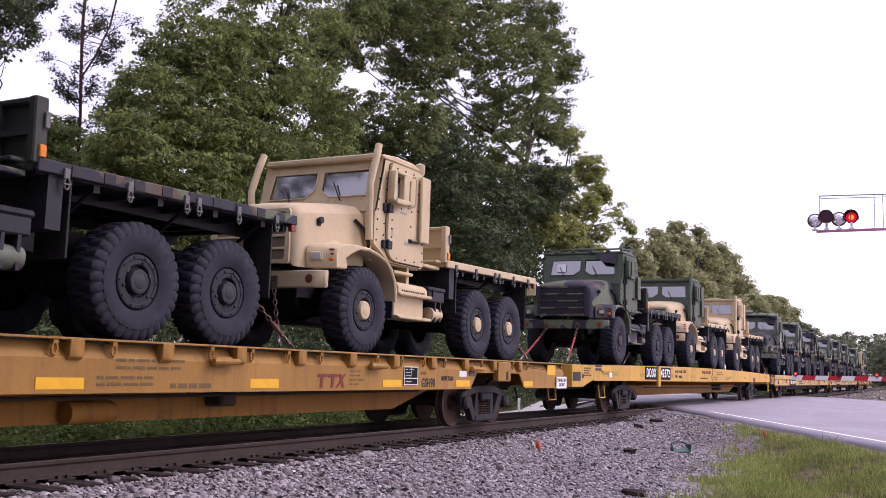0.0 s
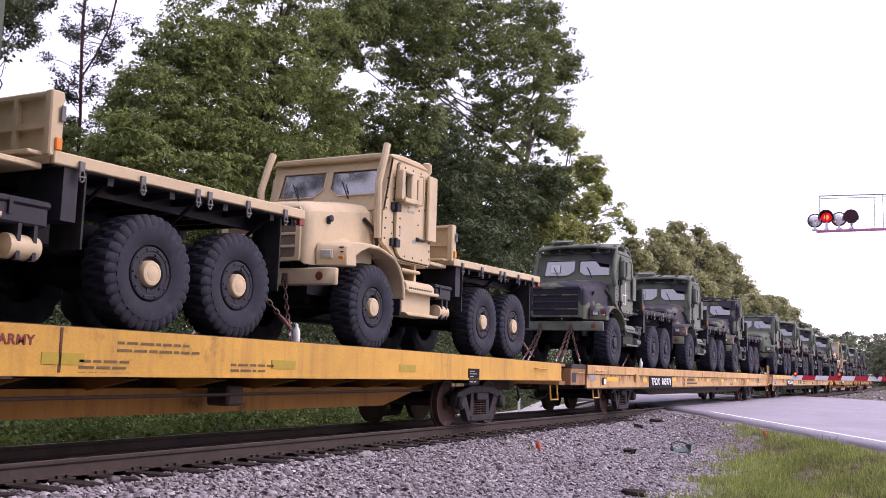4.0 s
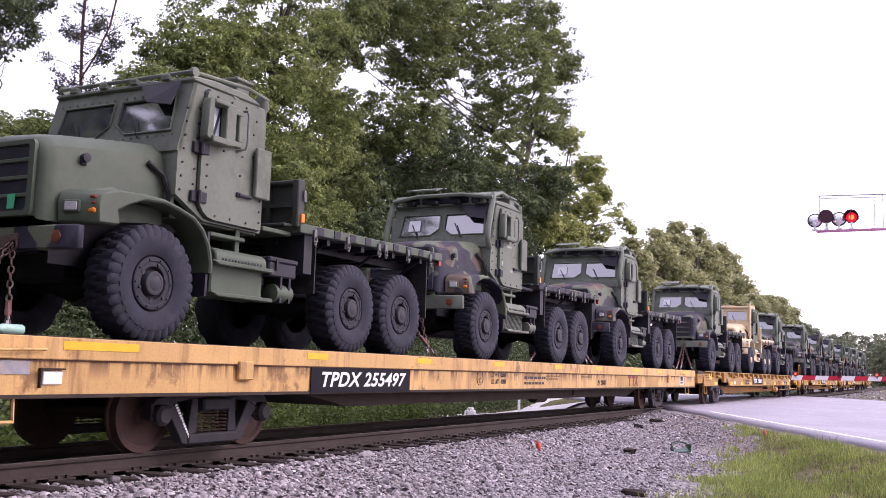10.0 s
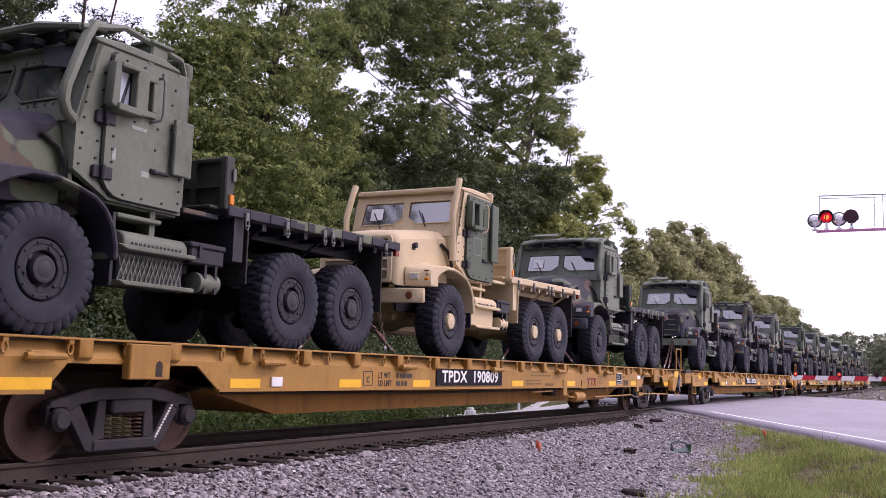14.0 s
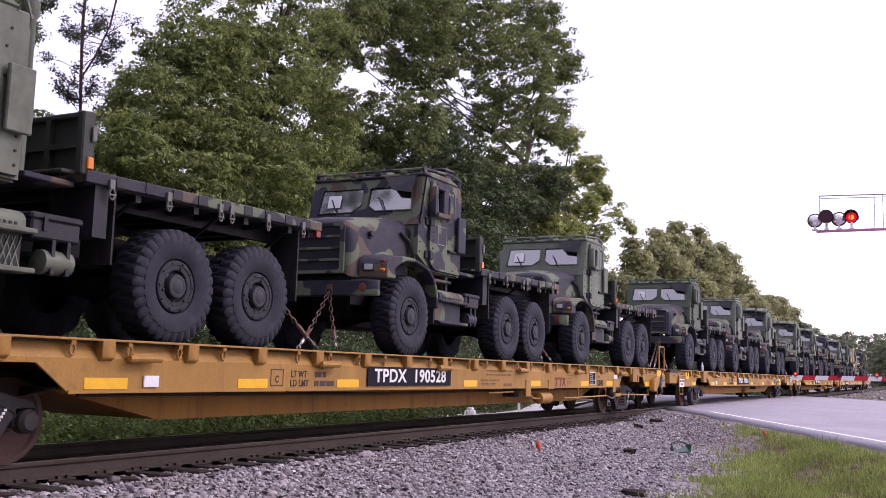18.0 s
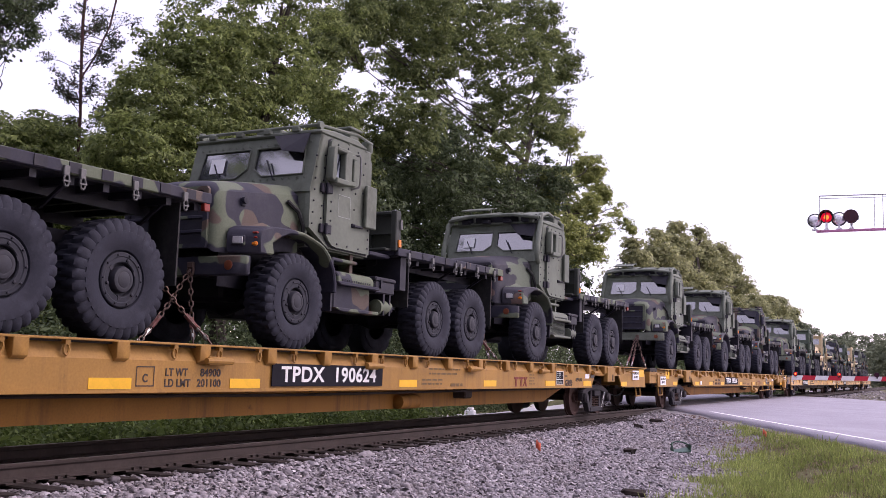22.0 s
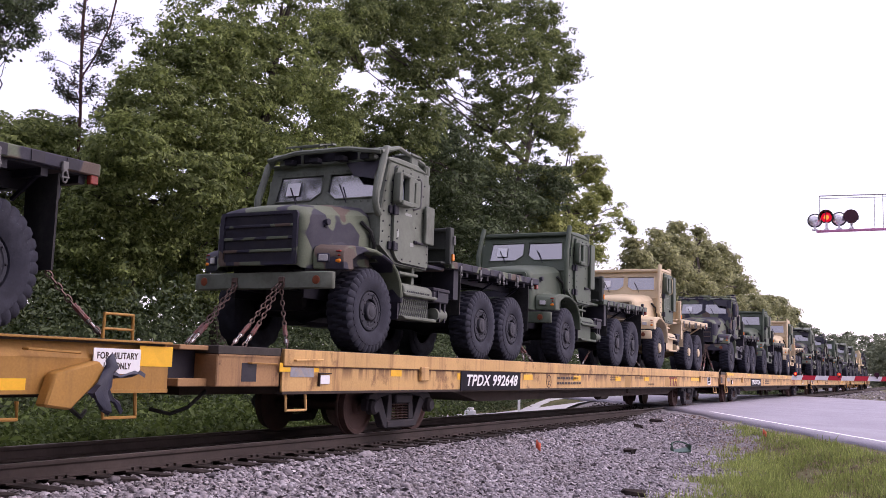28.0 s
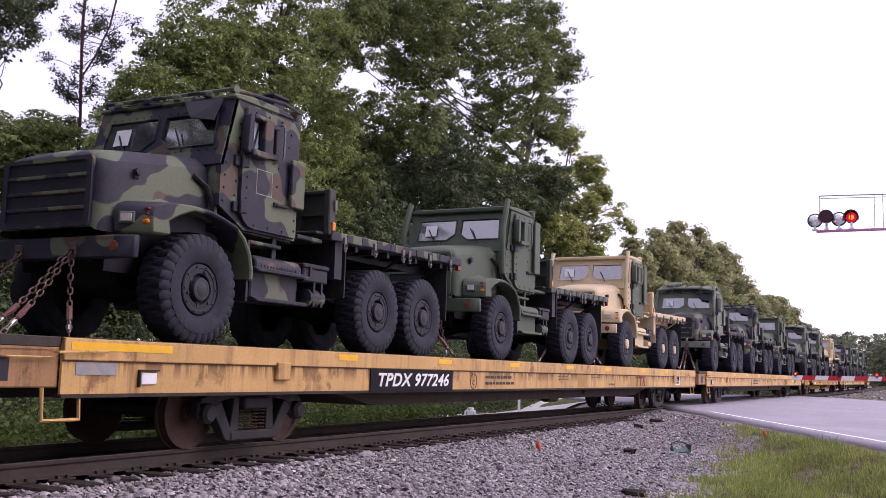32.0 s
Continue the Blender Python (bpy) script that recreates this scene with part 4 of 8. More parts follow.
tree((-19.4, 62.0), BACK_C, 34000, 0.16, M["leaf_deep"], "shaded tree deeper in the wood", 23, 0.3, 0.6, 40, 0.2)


# ---- the train: how far it has gone ----
def gone(t):
    return 7.737 * (t + 0.1481 * ((t - 16) ** 2 - 256) / 100 - 0.0032 * ((t - 16) ** 3 + 4096) / 1000)


BEATS = [2.0 * i for i in range(17)]
RIDERS = []


def rides(ob, x, y, z, turn=0.0):
    """A thing that the train carries: its place at the start of the clip."""
    ob.matrix_basis = pose(x, y, z, 0, 0, turn)
    RIDERS.append((ob, x, y, z, turn))
    return ob


DECK = 1.22
FRONT, H2, H3 = 0.03, 4.00, 5.45


BEND, BEND_RADIUS = 115.0, 450.0


def on_line(s, side=0.0):
    """Where the line runs, so many metres along it: straight past the crossing, then bending away."""
    a = max(0.0, s - BEND) / BEND_RADIUS
    x = -BEND_RADIUS * (1 - math.cos(a)) + side * math.cos(a)
    y = min(s, BEND) + BEND_RADIUS * math.sin(a) + side * math.sin(a)
    return x, y, math.degrees(a)


ARMY_MID = 35.7


def camber(y):
    """How far the cambered deck of the army flatcar stands above a flat one, at a place along the train."""
    return 0.105 * (1 - ((y - ARMY_MID) / 13.6) ** 2) if abs(y - ARMY_MID) < 13.5 else 0.0


# ---- heavy six-wheel cargo trucks ----
R_TYRE = 0.635
SHAPES = {}


def shape(key, make, material):
    """One mesh that all alike parts share."""
    if key not in SHAPES:
        SHAPES[key] = mesh_of(key, make(B()), material)
    return SHAPES[key]


def tyre_bm(bm, seg=128):
    """A heavy cross-country tyre: one skin, with block lugs that stand out of the tread and wrap over the shoulders."""
    prof = [(-0.15, 0.30, 0), (-0.18, 0.312, 0), (-0.205, 0.37, 0), (-0.214, 0.45, 0), (-0.214, 0.505, 0), (-0.208, 0.515, 0.35), (-0.205, 0.56, 0.8), (-0.192, 0.605, 1), (-0.165, 0.635, 1), (-0.085, 0.640, 1), (-0.02, 0.641, 1)]
    prof = prof + [(-a, r, -k if k else 0) for a, r, k in prof[::-1]]
    step = 4 if seg >= 100 else 3
    rings = []
    for a, r, k in prof:
        ring = []
        for i in range(seg):
            ph = (i + (2 if k < 0 else 0) + (1 if abs(a) < 0.13 else 0)) % step
            rr = r - (0.030 * abs(k) if ph == 0 else 0.0)
            aa = a * (0.965 if ph == 0 and 0.18 < abs(a) and k else 1.0)
            t = 2 * math.pi * i / seg
            ring.append(bm.verts.new((aa, rr * math.cos(t), rr * math.sin(t))))
        rings.append(ring)
    for r0, r1 in zip(rings, rings[1:]):
        for i in range(seg):
            bm.faces.new((r0[i], r0[(i + 1) % seg], r1[(i + 1) % seg], r1[i]))
    bmesh.ops.recalc_face_normals(bm, faces=bm.faces)
    return bm


def rim_bm(bm):
    """A flat pressed ring that stands in the tyre, stepped back to a deep dish round the hub."""
    prof = [(0.12, 0.305), (0.135, 0.302), (0.14, 0.292), (0.178, 0.288), (0.186, 0.278), (0.188, 0.245), (0.180, 0.235), (0.182, 0.188), (0.172, 0.178), (0.06, 0.172), (0.06, 0.0)]
    return lathe(bm, [(a, max(r, 0.002)) for a, r in prof], 36)


def hub_bm(bm):
    lathe(bm, [(0.06, 0.142), (0.185, 0.140), (0.208, 0.128), (0.216, 0.10), (0.212, 0.085), (0.218, 0.07), (0.220, 0.002)], 24)
    return bm


def lug_bm(bm):
    """Ten studs on the ring, and three black plates for the shade of notches in its inner edge."""
    for i in range(10):
        a = 2 * math.pi * i / 10
        c = (0.178, 0.262 * math.cos(a), 0.262 * math.sin(a))
        lathe(bm, [(0.0, 0.012), (0.020, 0.012), (0.024, 0.006)], 6, c)
    for i in range(3):
        a = 2 * math.pi * (i + 0.2) / 3
        u, w = (math.cos(a), math.sin(a)), (-math.sin(a), math.cos(a))
        q = [(0.17, 0.026), (0.215, 0.020), (0.215, -0.020), (0.17, -0.026)]
        prism(bm, [(r * u[0] + k * w[0], r * u[1] + k * w[1]) for r, k in q], "x", 0.15, 0.186)
        c = 2 * math.pi * (i + 0.62) / 3
        lathe(bm, [(0.17, 0.018), (0.196, 0.018), (0.2, 0.008)], 6, (0, 0.208 * math.cos(c), 0.208 * math.sin(c)))
    return bm


def add_wheel(t, x, y, hubmat):
    side = 1 if x > 0 else -1
    w = part("wheel", shape("wheel_rim", rim_bm, M["wheel"]), None, t)
    w.location = (x, y, R_TYRE - 0.018)
    w.rotation_euler = (0, 0, 0 if side > 0 else math.pi)
    fine = side > 0
    part("tyre", shape("tyre" if fine else "plain_tyre", tyre_bm if fine else lambda b: tyre_bm(b, 36), M["rubber"]), None, w, "chunky black rubber tyre grey with dust")
    part("hub", shape("hub", hub_bm, M["hub"]), hubmat if hubmat is M["tan"] else None, w)
    tagged(part("wheel_bolts", shape("wheel_bolts", lug_bm, M["chassis"]), None, w), kind="stuff")


def hood_bm(bm):
    """The sloping bonnet: blunt rounded nose and shoulders, widening to the cab."""
    secs = [(-1.165, 0.70, 1.19, 1.90, 0.05), (-1.155, 0.74, 1.16, 1.97, 0.09), (-1.11, 0.79, 1.15, 2.03, 0.12), (-1.0, 0.82, 1.15, 2.08, 0.15), (-0.7, 0.85, 1.16, 2.14, 0.17), (-0.3, 0.88, 1.25, 2.20, 0.18), (0.15, 0.93, 1.30, 2.26, 0.18), (0.30, 0.945, 1.30, 2.27, 0.17), (0.36, 0.935, 1.32, 2.25, 0.15)]
    rings = []
    for y, hw, z0, z1, c in secs:
        pts = [(hw, z0), (hw, z1 - 2.4 * c), (hw - 0.2 * c, z1 - c), (hw - c, z1 - 0.25 * c), (hw - 2.4 * c, z1), (0, z1 + 0.02)]
        pts = pts + [(-u, w) for u, w in pts[-2::-1]]
        rings.append([bm.verts.new((u, y, w)) for u, w in pts])
    for a, b in zip(rings, rings[1:]):
        for i in range(len(a) - 1):
            bm.faces.new((a[i], a[i + 1], b[i + 1], b[i]))
    bm.faces.new(rings[0])
    bm.faces.new(rings[-1])
    bmesh.ops.recalc_face_normals(bm, faces=bm.faces)
    return bm


SCREEN_Y, SCREEN_Z, RAKE, RISE = 0.34, 2.16, 0.24, 0.92


def cab_bm(bm):
    """The cab's shell as one tub: floor, back, front wall and side walls up to the sills, with pillars to the roof."""
    return prism(bm, [(0.37, 1.40), (0.37, 2.16), (0.42, 2.16), (0.42, 1.47), (1.84, 1.47), (1.84, 2.84), (1.70, 3.03), (1.75, 3.03), (1.90, 2.86), (1.90, 1.40)], "x", -1.04, 1.04)


def cab_side_bm(bm):
    """One side of the cab: front pillar, sill, back pillar and roof rail in one frame."""
    out = [(0.36, 1.66), (0.36, 2.18), (0.57, 3.03), (1.74, 3.03), (1.90, 2.86), (1.90, 1.42), (0.84, 1.42)]
    inn = [(0.72, 2.30), (0.72, 2.40), (0.80, 2.90), (1.60, 2.90), (1.72, 2.78), (1.72, 2.30), (0.85, 2.28)]
    a = [[bm.verts.new((x, u, w)) for u, w in o] for o, x in ((out, 1.03), (out, 1.11), (inn, 1.11), (inn, 1.03))]
    for r0, r1 in zip(a, a[1:] + a[:1]):
        for i in range(7):
            bm.faces.new((r0[i], r0[(i + 1) % 7], r1[(i + 1) % 7], r1[i]))
    bmesh.ops.recalc_face_normals(bm, faces=bm.faces)
    return bm


def windscreen_frame_bm(bm):
    """Raked frame with a middle pillar; the lower inner corners of both openings are cut off."""
    def q(x, s):
        return Vector((x, SCREEN_Y + RAKE * s, SCREEN_Z + RISE * s))
    for m in (1, -1):
        def strip(*pts, th=0.06):
            c = [q(m * x, s) for x, s in pts]
            sheet(bm, c if m > 0 else c[::-1], th)
        strip((0, 0), (1.11, 0), (1.11, 0.28), (0.24, 0.28), (0.055, 0.42), (0, 0.42))
        strip((0, 0.42), (0.055, 0.42), (0.055, 0.75), (0, 0.75))
        strip((0.94, 0.28), (1.11, 0.28), (1.11, 0.75), (0.90, 0.75))
        strip((0, 0.75), (1.11, 0.75), (1.11, 0.95), (0, 0.95))
        # a raised rim round each opening
        rim = [(0.24, 0.28), (0.94, 0.28), (0.90, 0.75), (0.055, 0.75), (0.055, 0.42)]
        up = Vector((0, -RISE, RAKE)).normalized() * 0.012
        for (xa, sa), (xb, sb) in zip(rim, rim[1:] + rim[:1]):
            tube(bm, [q(m * xa, sa) + up, q(m * xb, sb) + up], 0.013, 5)
        for k in range(8):
            for s in (0.22, 0.80):
                p = q(m * (0.1 + k * 0.125), s)
                lathe(bm, [(-0.014, 0.014), (0.0, 0.017)], 6, (p.x, p.y, p.z), "y")
    bmesh.ops.remove_doubles(bm, verts=bm.verts, dist=0.0005)
    return bm


def door_bm(bm):
    """An armoured door plate with a window opening, hinged at its front edge, its lower front corner cut round."""
    x0, x1 = 1.114, 1.16
    y0, y1, z0, z1 = 0.76, 1.28, 2.42, 2.80
    prism(bm, [(0.70, 1.62), (0.70, z0), (1.85, z0), (1.85, 1.45), (0.98, 1.45), (0.86, 1.47), (0.77, 1.53)], "x", x0, x1)
    prism(bm, [(0.70, z0), (0.73, z1), (y0, z1), (y0, z0)], "x", x0, x1)
    box(bm, x0, x1, y1, 1.85, z0, z1)
    prism(bm, [(0.73, z1), (0.76, 2.94), (0.82, 2.975), (1.72, 2.975), (1.85, 2.84), (1.85, z1)], "x", x0, x1)
    bmesh.ops.remove_doubles(bm, verts=bm.verts, dist=0.0005)
    return bm


def door_gap_bm(bm):
    """The dark joint that shows round the door."""
    return prism(bm, [(0.685, 1.60), (0.685, 2.42), (0.735, 2.95), (0.80, 2.992), (1.73, 2.992), (1.866, 2.85), (1.866, 1.434), (0.97, 1.434), (0.84, 1.455), (0.75, 1.52)], "x", 1.108, 1.1125)


def bolts_bm(bm):
    for k in range(7):
        for y in (0.80, 1.80):
            if not (y < 1 and k in (0, 6)):
                lathe(bm, [(1.155, 0.017), (1.172, 0.014)], 6, (0, y, 1.54 + k * 0.135))
        lathe(bm, [(1.10, 0.016), (1.124, 0.013)], 6, (0, 0.42 + 0.01 * k, 1.72 + k * 0.16))
        lathe(bm, [(1.10, 0.016), (1.124, 0.013)], 6, (0, 0.62 + 0.01 * k, 1.64 + k * 0.18))
    for y, z in ((0.98, 1.50), (1.25, 1.50), (1.55, 1.50), (0.92, 2.92), (1.18, 2.92), (1.45, 2.92), (1.42, 2.30), (1.62, 2.62), (1.62, 2.34), (1.08, 2.30), (1.40, 2.06), (1.66, 2.80)):
        lathe(bm, [(1.155, 0.016), (1.172, 0.013)], 6, (0, y, z))
    return bm


def window_box_bm(bm):
    """The thick hooded frame that stands proud round the door window, and the plate with a slot behind it."""
    x0, x1 = 1.15, 1.27
    z0, z1 = 2.36, 2.86
    prism(bm, [(0.64, z0 + 0.03), (0.67, z1 - 0.03), (0.72, z1), (0.76, z1), (0.76, z0), (0.68, z0)], "x", x0, x1, 0.012)
    box(bm, x0, x1, 0.76, 1.02, z1 - 0.055, z1, 0.012)
    box(bm, x0, x1 + 0.03, 0.72, 1.04, z0 - 0.03, z0 + 0.05, 0.012)
    box(bm, x0, x1 - 0.02, 1.0, 1.18, z0, z1, 0.012)
    box(bm, x0, x1 - 0.05, 1.18, 1.34, z0 + 0.02, z0 + 0.09, 0.01)
    box(bm, x0, x1 - 0.05, 1.18, 1.34, z1 - 0.09, z1 - 0.02, 0.01)
    box(bm, x0, x1 - 0.05, 1.27, 1.34, z0 + 0.09, z1 - 0.09, 0.01)
    return bm


def mirror(bm, x=None):
    """Mirrors every vertex across the middle plane."""
    for v in bm.verts:
        v.co.x = -v.co.x
    bmesh.ops.reverse_faces(bm, faces=bm.faces)
    return bm


def make_truck(label, hood, cab, bed, trim, hubmat, gear, extras=()):
    """gear: 'tubes' (bent bars and plates on the roof), 'bars' (short upright bars) or 'flat'."""
    t = thing("cargo_truck", label, "army truck", "trucks on the train")
    ch = M["chassis"]
    frame_paint = bed if "greendoor" in extras else None
    part("chassis", shape("chassis", chassis_bm, ch), frame_paint, t)
    part("bumper", shape("bumper", bumper_bm, ch), M["camo"] if label.startswith("faded") or "tag" in extras else trim, t)
    for x in (-0.42, 0.42):
        s = part("tow_shackle", shape("tow_shackle", shackle_bm, M["chain"]), None, t)
        s.location = (x, -1.14, 0.97)
    h = part("hood", shape("hood", hood_bm, hood), hood, t)
    g = part("grille", shape("grille", grille_bm, hood), hood, t)
    part("radiator_screen", shape("radiator_screen", lambda b: box(b, -0.60, 0.60, -1.185, -1.17, 1.25, 1.94), M["chassis"]), M["mesh"] if hood is M["tan"] else None, g)
    for z in (1.405, 1.585, 1.765):
        s = part("grille_bar", shape("grille_bar", lambda b: box(b, -0.61, 0.61, -1.205, -1.165, -0.02, 0.02, 0.006), hood), hood, g)
        s.location = (0, 0, z)
    for sx in (1, -1):
        f = part("fender", shape("fender%d" % sx, lambda b: fender_bm(b) if sx > 0 else mirror(fender_bm(b)), hood), hood, t)
        l = part("headlight", shape("headlight%d" % sx, lambda b: headlight_bm(b) if sx > 0 else mirror(headlight_bm(b)), hood), hood, f)
        part("lamp_glass", shape("lamp_glass%d" % sx, lambda b: lamp_glass_bm(b) if sx > 0 else mirror(lamp_glass_bm(b)), M["lens"]), None, l, "clear headlamp glass")
        part("turn_signal", shape("turn_signal%d" % sx, lambda b: box(b, 1.175 * sx - 0.045, 1.175 * sx + 0.045, -0.885, -0.80, 1.245, 1.30, 0.016), M["amber"]), None, f, "amber turn signal")
        for k in range(2):
            part("marker_lamp", shape("marker_lamp%d" % sx, lambda b: box(b, 1.175 * sx - 0.04, 1.175 * sx + 0.04, -0.88, -0.80, 1.335, 1.362, 0.01), M["redlens"]), None, f, "dark red marker lamp").location = (0, 0, 0.062 * k)
        part("wheel_well", shape("wheel_well%d" % sx, lambda b: wheel_well_bm(b) if sx > 0 else mirror(wheel_well_bm(b)), M["chassis"]), None, f, "dark lining of the wheel well")
        part("bumper_lamp", shape("bumper_lamp%d" % sx, lambda b: lathe(b, [(-1.135, 0.002), (-1.14, 0.05), (-1.135, 0.062), (-1.115, 0.068)], 14, (1.0 * sx, 0, 0.98), "y"), M["amberdark"]), None, t, "round dull amber bumper lamp")
    c = part("cab", shape("cab", cab_bm, cab), cab, t)
    wf = part("windscreen_frame", shape("windscreen_frame", windscreen_frame_bm, cab), cab, c)
    for sx in (1, -1):
        part("cab_side", shape("cab_side%d" % sx, lambda b: cab_side_bm(b) if sx > 0 else mirror(cab_side_bm(b)), cab), cab, c)
        part("windscreen_pane", shape("windscreen_pane%d" % sx, lambda b: pane_bm(b, sx), M["glass"]), None, c, "dark reflecting windscreen glass")
        dm = OLIVE if "greendoor" in extras else cab
        d = part("door", shape("door%d" % sx, lambda b: door_bm(b) if sx > 0 else mirror(door_bm(b)), cab), dm, t)
        wb = part("window_frame", shape("window_frame%d" % sx, lambda b: window_box_bm(b) if sx > 0 else mirror(window_box_bm(b)), cab), dm, d)
        part("door_glass", shape("door_glass%d" % sx, lambda b: box(b, 1.14 * sx - 0.008, 1.14 * sx + 0.008, 0.74, 1.30, 2.40, 2.82), M["doorglass"]), None, d, "thick armoured door glass")
        part("door_handle", shape("door_handle%d" % sx, lambda b: box(box(b, 1.19 * sx - 0.02, 1.19 * sx + 0.02, 1.36, 1.60, 1.80, 1.835, 0.008), 1.17 * sx - 0.02, 1.17 * sx + 0.02, 1.34, 1.42, 1.79, 1.85, 0.006), M["chassis"]), None, d)
        part("door_gap", shape("door_gap%d" % sx, lambda b: door_gap_bm(b) if sx > 0 else mirror(door_gap_bm(b)), M["chassis"]), None, c, "dark joint round the door")
        for z in (1.68, 2.25):
            e = part("hinge", shape("hinge%d" % sx, lambda b: lathe(box(box(b, 1.17 * sx - 0.015, 1.17 * sx + 0.015, 0.70, 0.81, -0.065, 0.065, 0.01), 1.13 * sx - 0.02, 1.13 * sx + 0.02, 0.58, 0.69, -0.065, 0.065, 0.01), [(-0.075, 0.026), (0.075, 0.026)], 8, (1.17 * sx, 0.69, 0), "z"), M["chassis"]), None, d)
            e.location = (0, 0, z)
    part("roof", shape("roof", roof_bm, cab), cab, c)
    part("roof_hatch", shape("roof_hatch", hatch_bm, cab), cab, c)
    tagged(part("bolts", shape("bolts", bolts_bm, M["chassis"]), None, t), "dark bolt heads in rows", kind="stuff")
    part("hood_hose", shape("hood_hose", lambda b: tube(b, [(0.93, 0.10, 1.98), (0.99, 0.28, 1.86), (1.02, 0.36, 1.66), (1.0, 0.40, 1.5)], 0.03, 6), M["flap"]), None, t, "black rubber hose")
    part("hood_latch", shape("hood_latch", lambda b: box(lathe(b, [(0.80, 0.03), (0.87, 0.05), (0.90, 0.05), (0.905, 0.01)], 10, (0, -0.72, 1.86)), 0.78, 0.86, -0.76, -0.68, 1.78, 1.84, 0.01), M["chassis"]), None, h)
    for xx in (-0.5, 0.45):
        part("wiper", shape("wiper%d" % (xx > 0), lambda b: tube(b, [(xx, 0.38, 2.36), (xx - 0.16, 0.43, 2.66)], 0.012, 5), M["chassis"]), None, c)
    part("snorkel", shape("snorkel", snorkel_bm, cab), cab, t)
    if gear == "tubes":
        for sx in (1, -1):
            part("brush_bar", shape("brush_bar%d" % sx, lambda b: tube(b, [(1.10 * sx, 0.33, 2.14), (1.12 * sx, 0.22, 2.20), (1.12 * sx, 0.18, 2.30), (1.12 * sx, 0.19, 2.45), (1.11 * sx, 0.40, 3.02), (1.06 * sx, 0.53, 3.20), (1.0 * sx, 0.72, 3.24)], 0.058, 10), cab), cab, c)
        part("roof_rack", shape("roof_rack", rack_bm, cab), cab, c, "bent bars and plates over the roof").location = (0, -0.04, -0.05)
        part("under_rack", shape("under_rack", under_rack_bm, M["chassis"]), None, c, "dark boxes under the rack").location = (0, -0.04, -0.05)
        part("vent_plate", shape("vent_plate", vent_plate_bm, cab), cab, c, "slotted plate tilted over the roof").location = (0, -0.04, -0.05)
        part("roof_box", shape("roof_box", roof_box_bm, cab), cab, c)
    elif gear == "bars":
        for sx in (1, -1):
            part("brush_bar", shape("short_bar%d" % sx, lambda b: tube(b, [(1.10 * sx, 0.24, 1.70), (1.11 * sx, 0.20, 2.1), (1.12 * sx, 0.18, 2.55), (1.11 * sx, 0.36, 3.02), (1.10 * sx, 0.43, 3.20)], 0.058, 10), cab), cab, c)
        part("header_bar", shape("header_bar", lambda b: box(b, -1.06, 1.06, 0.46, 0.55, 3.00, 3.09, 0.02), cab), cab, c)
    else:
        part("roof_rail", shape("roof_rail", roof_rail_bm, cab), cab, c, "low rail round the roof")
        part("roof_box", shape("roof_box", roof_box_bm, cab), cab, c)
        for sx in (1, -1):
            part("lifting_eye", shape("lifting_eye%d" % sx, lambda b: lathe(b, [(-0.03, 0.02), (-0.03, 0.06), (0.03, 0.06), (0.03, 0.02)], 10, (1.06 * sx, 0.60, 3.14)), cab), cab, c)
    part("sun_visor", shape("sun_visor", lambda b: sheet(b, [(0.36, 0.50, 3.01), (0.98, 0.50, 3.01), (0.96, 0.36, 2.70), (0.60, 0.36, 2.76)], 0.015), M["chassis"]), None, c, "black sun visor") if gear != "bars" else None
    part("side_plate", shape("side_plate" + ("_tall" if gear == "bars" else ""), lambda b: box(box(b, 1.19, 1.24, 1.62, 1.91, 1.83, 2.92 if gear == "bars" else 2.46, 0.012), 1.16, 1.20, 1.66, 1.70, 1.86, 2.42), cab), dm, t)
    part("grab_bar", shape("grab_bar", grab_bm, M["ring"]), cab if cab is M["tan"] else None, t)
    sb = part("step_box", shape("step_box", step_bm, trim), M["chassis"] if gear == "tubes" else trim, t)
    if gear == "tubes":
        tagged(part("step_screen", shape("step_screen", step_screen_bm, trim), trim, sb, "expanded metal screen"), kind="stuff")
    for z in (0.56, 0.93):
        s = part("step_tread", shape("step_tread", lambda b: prism(b, [(0.90, 0.05), (1.02, 0.0), (2.06, 0.0), (2.06, 0.05)], "x", 1.0, 1.25, 0.01), trim), trim, sb)
        s.location = (0, 0, z)
    part("muffler", shape("muffler", muffler_bm, trim), trim, t)
    tagged(part("vent_strip", shape("vent_strip", lambda b: [box(b, 1.205, 1.2165, 1.10 + 0.06 * k, 1.13 + 0.06 * k, 0.992, 1.018) for k in range(13)] and b, M["chassis"]), None, t, "row of dark holes"), kind="stuff")
    part("cab_step", shape("cab_step", lambda b: box(box(b, 0.86, 1.12, 0.98, 1.62, 1.27, 1.32, 0.012), 0.86, 1.06, 1.50, 1.58, 1.14, 1.42), trim), trim, t)
    part("bed_shelf", shape("bed_shelf", lambda b: box(b, 0.55, 1.12, 1.95, 2.55, 1.47, 1.53, 0.012), bed), bed, t)
    part("tool_box", shape("tool_box", lambda b: box(box(box(b, 0.86, 1.2, 2.02, 2.60, 0.90, 1.09, 0.02), 0.84, 1.215, 2.00, 2.62, 1.08, 1.15, 0.02), 1.19, 1.225, 2.14, 2.18, 0.98, 1.12), M["chassis"]), None, t)
    part("air_tank", shape("air_tank", lambda b: lathe(b, [(2.2, 0.03), (2.22, 0.12), (2.56, 0.12), (2.58, 0.03)], 14, (1.08, 0, 0.70), "y"), trim), trim, t)
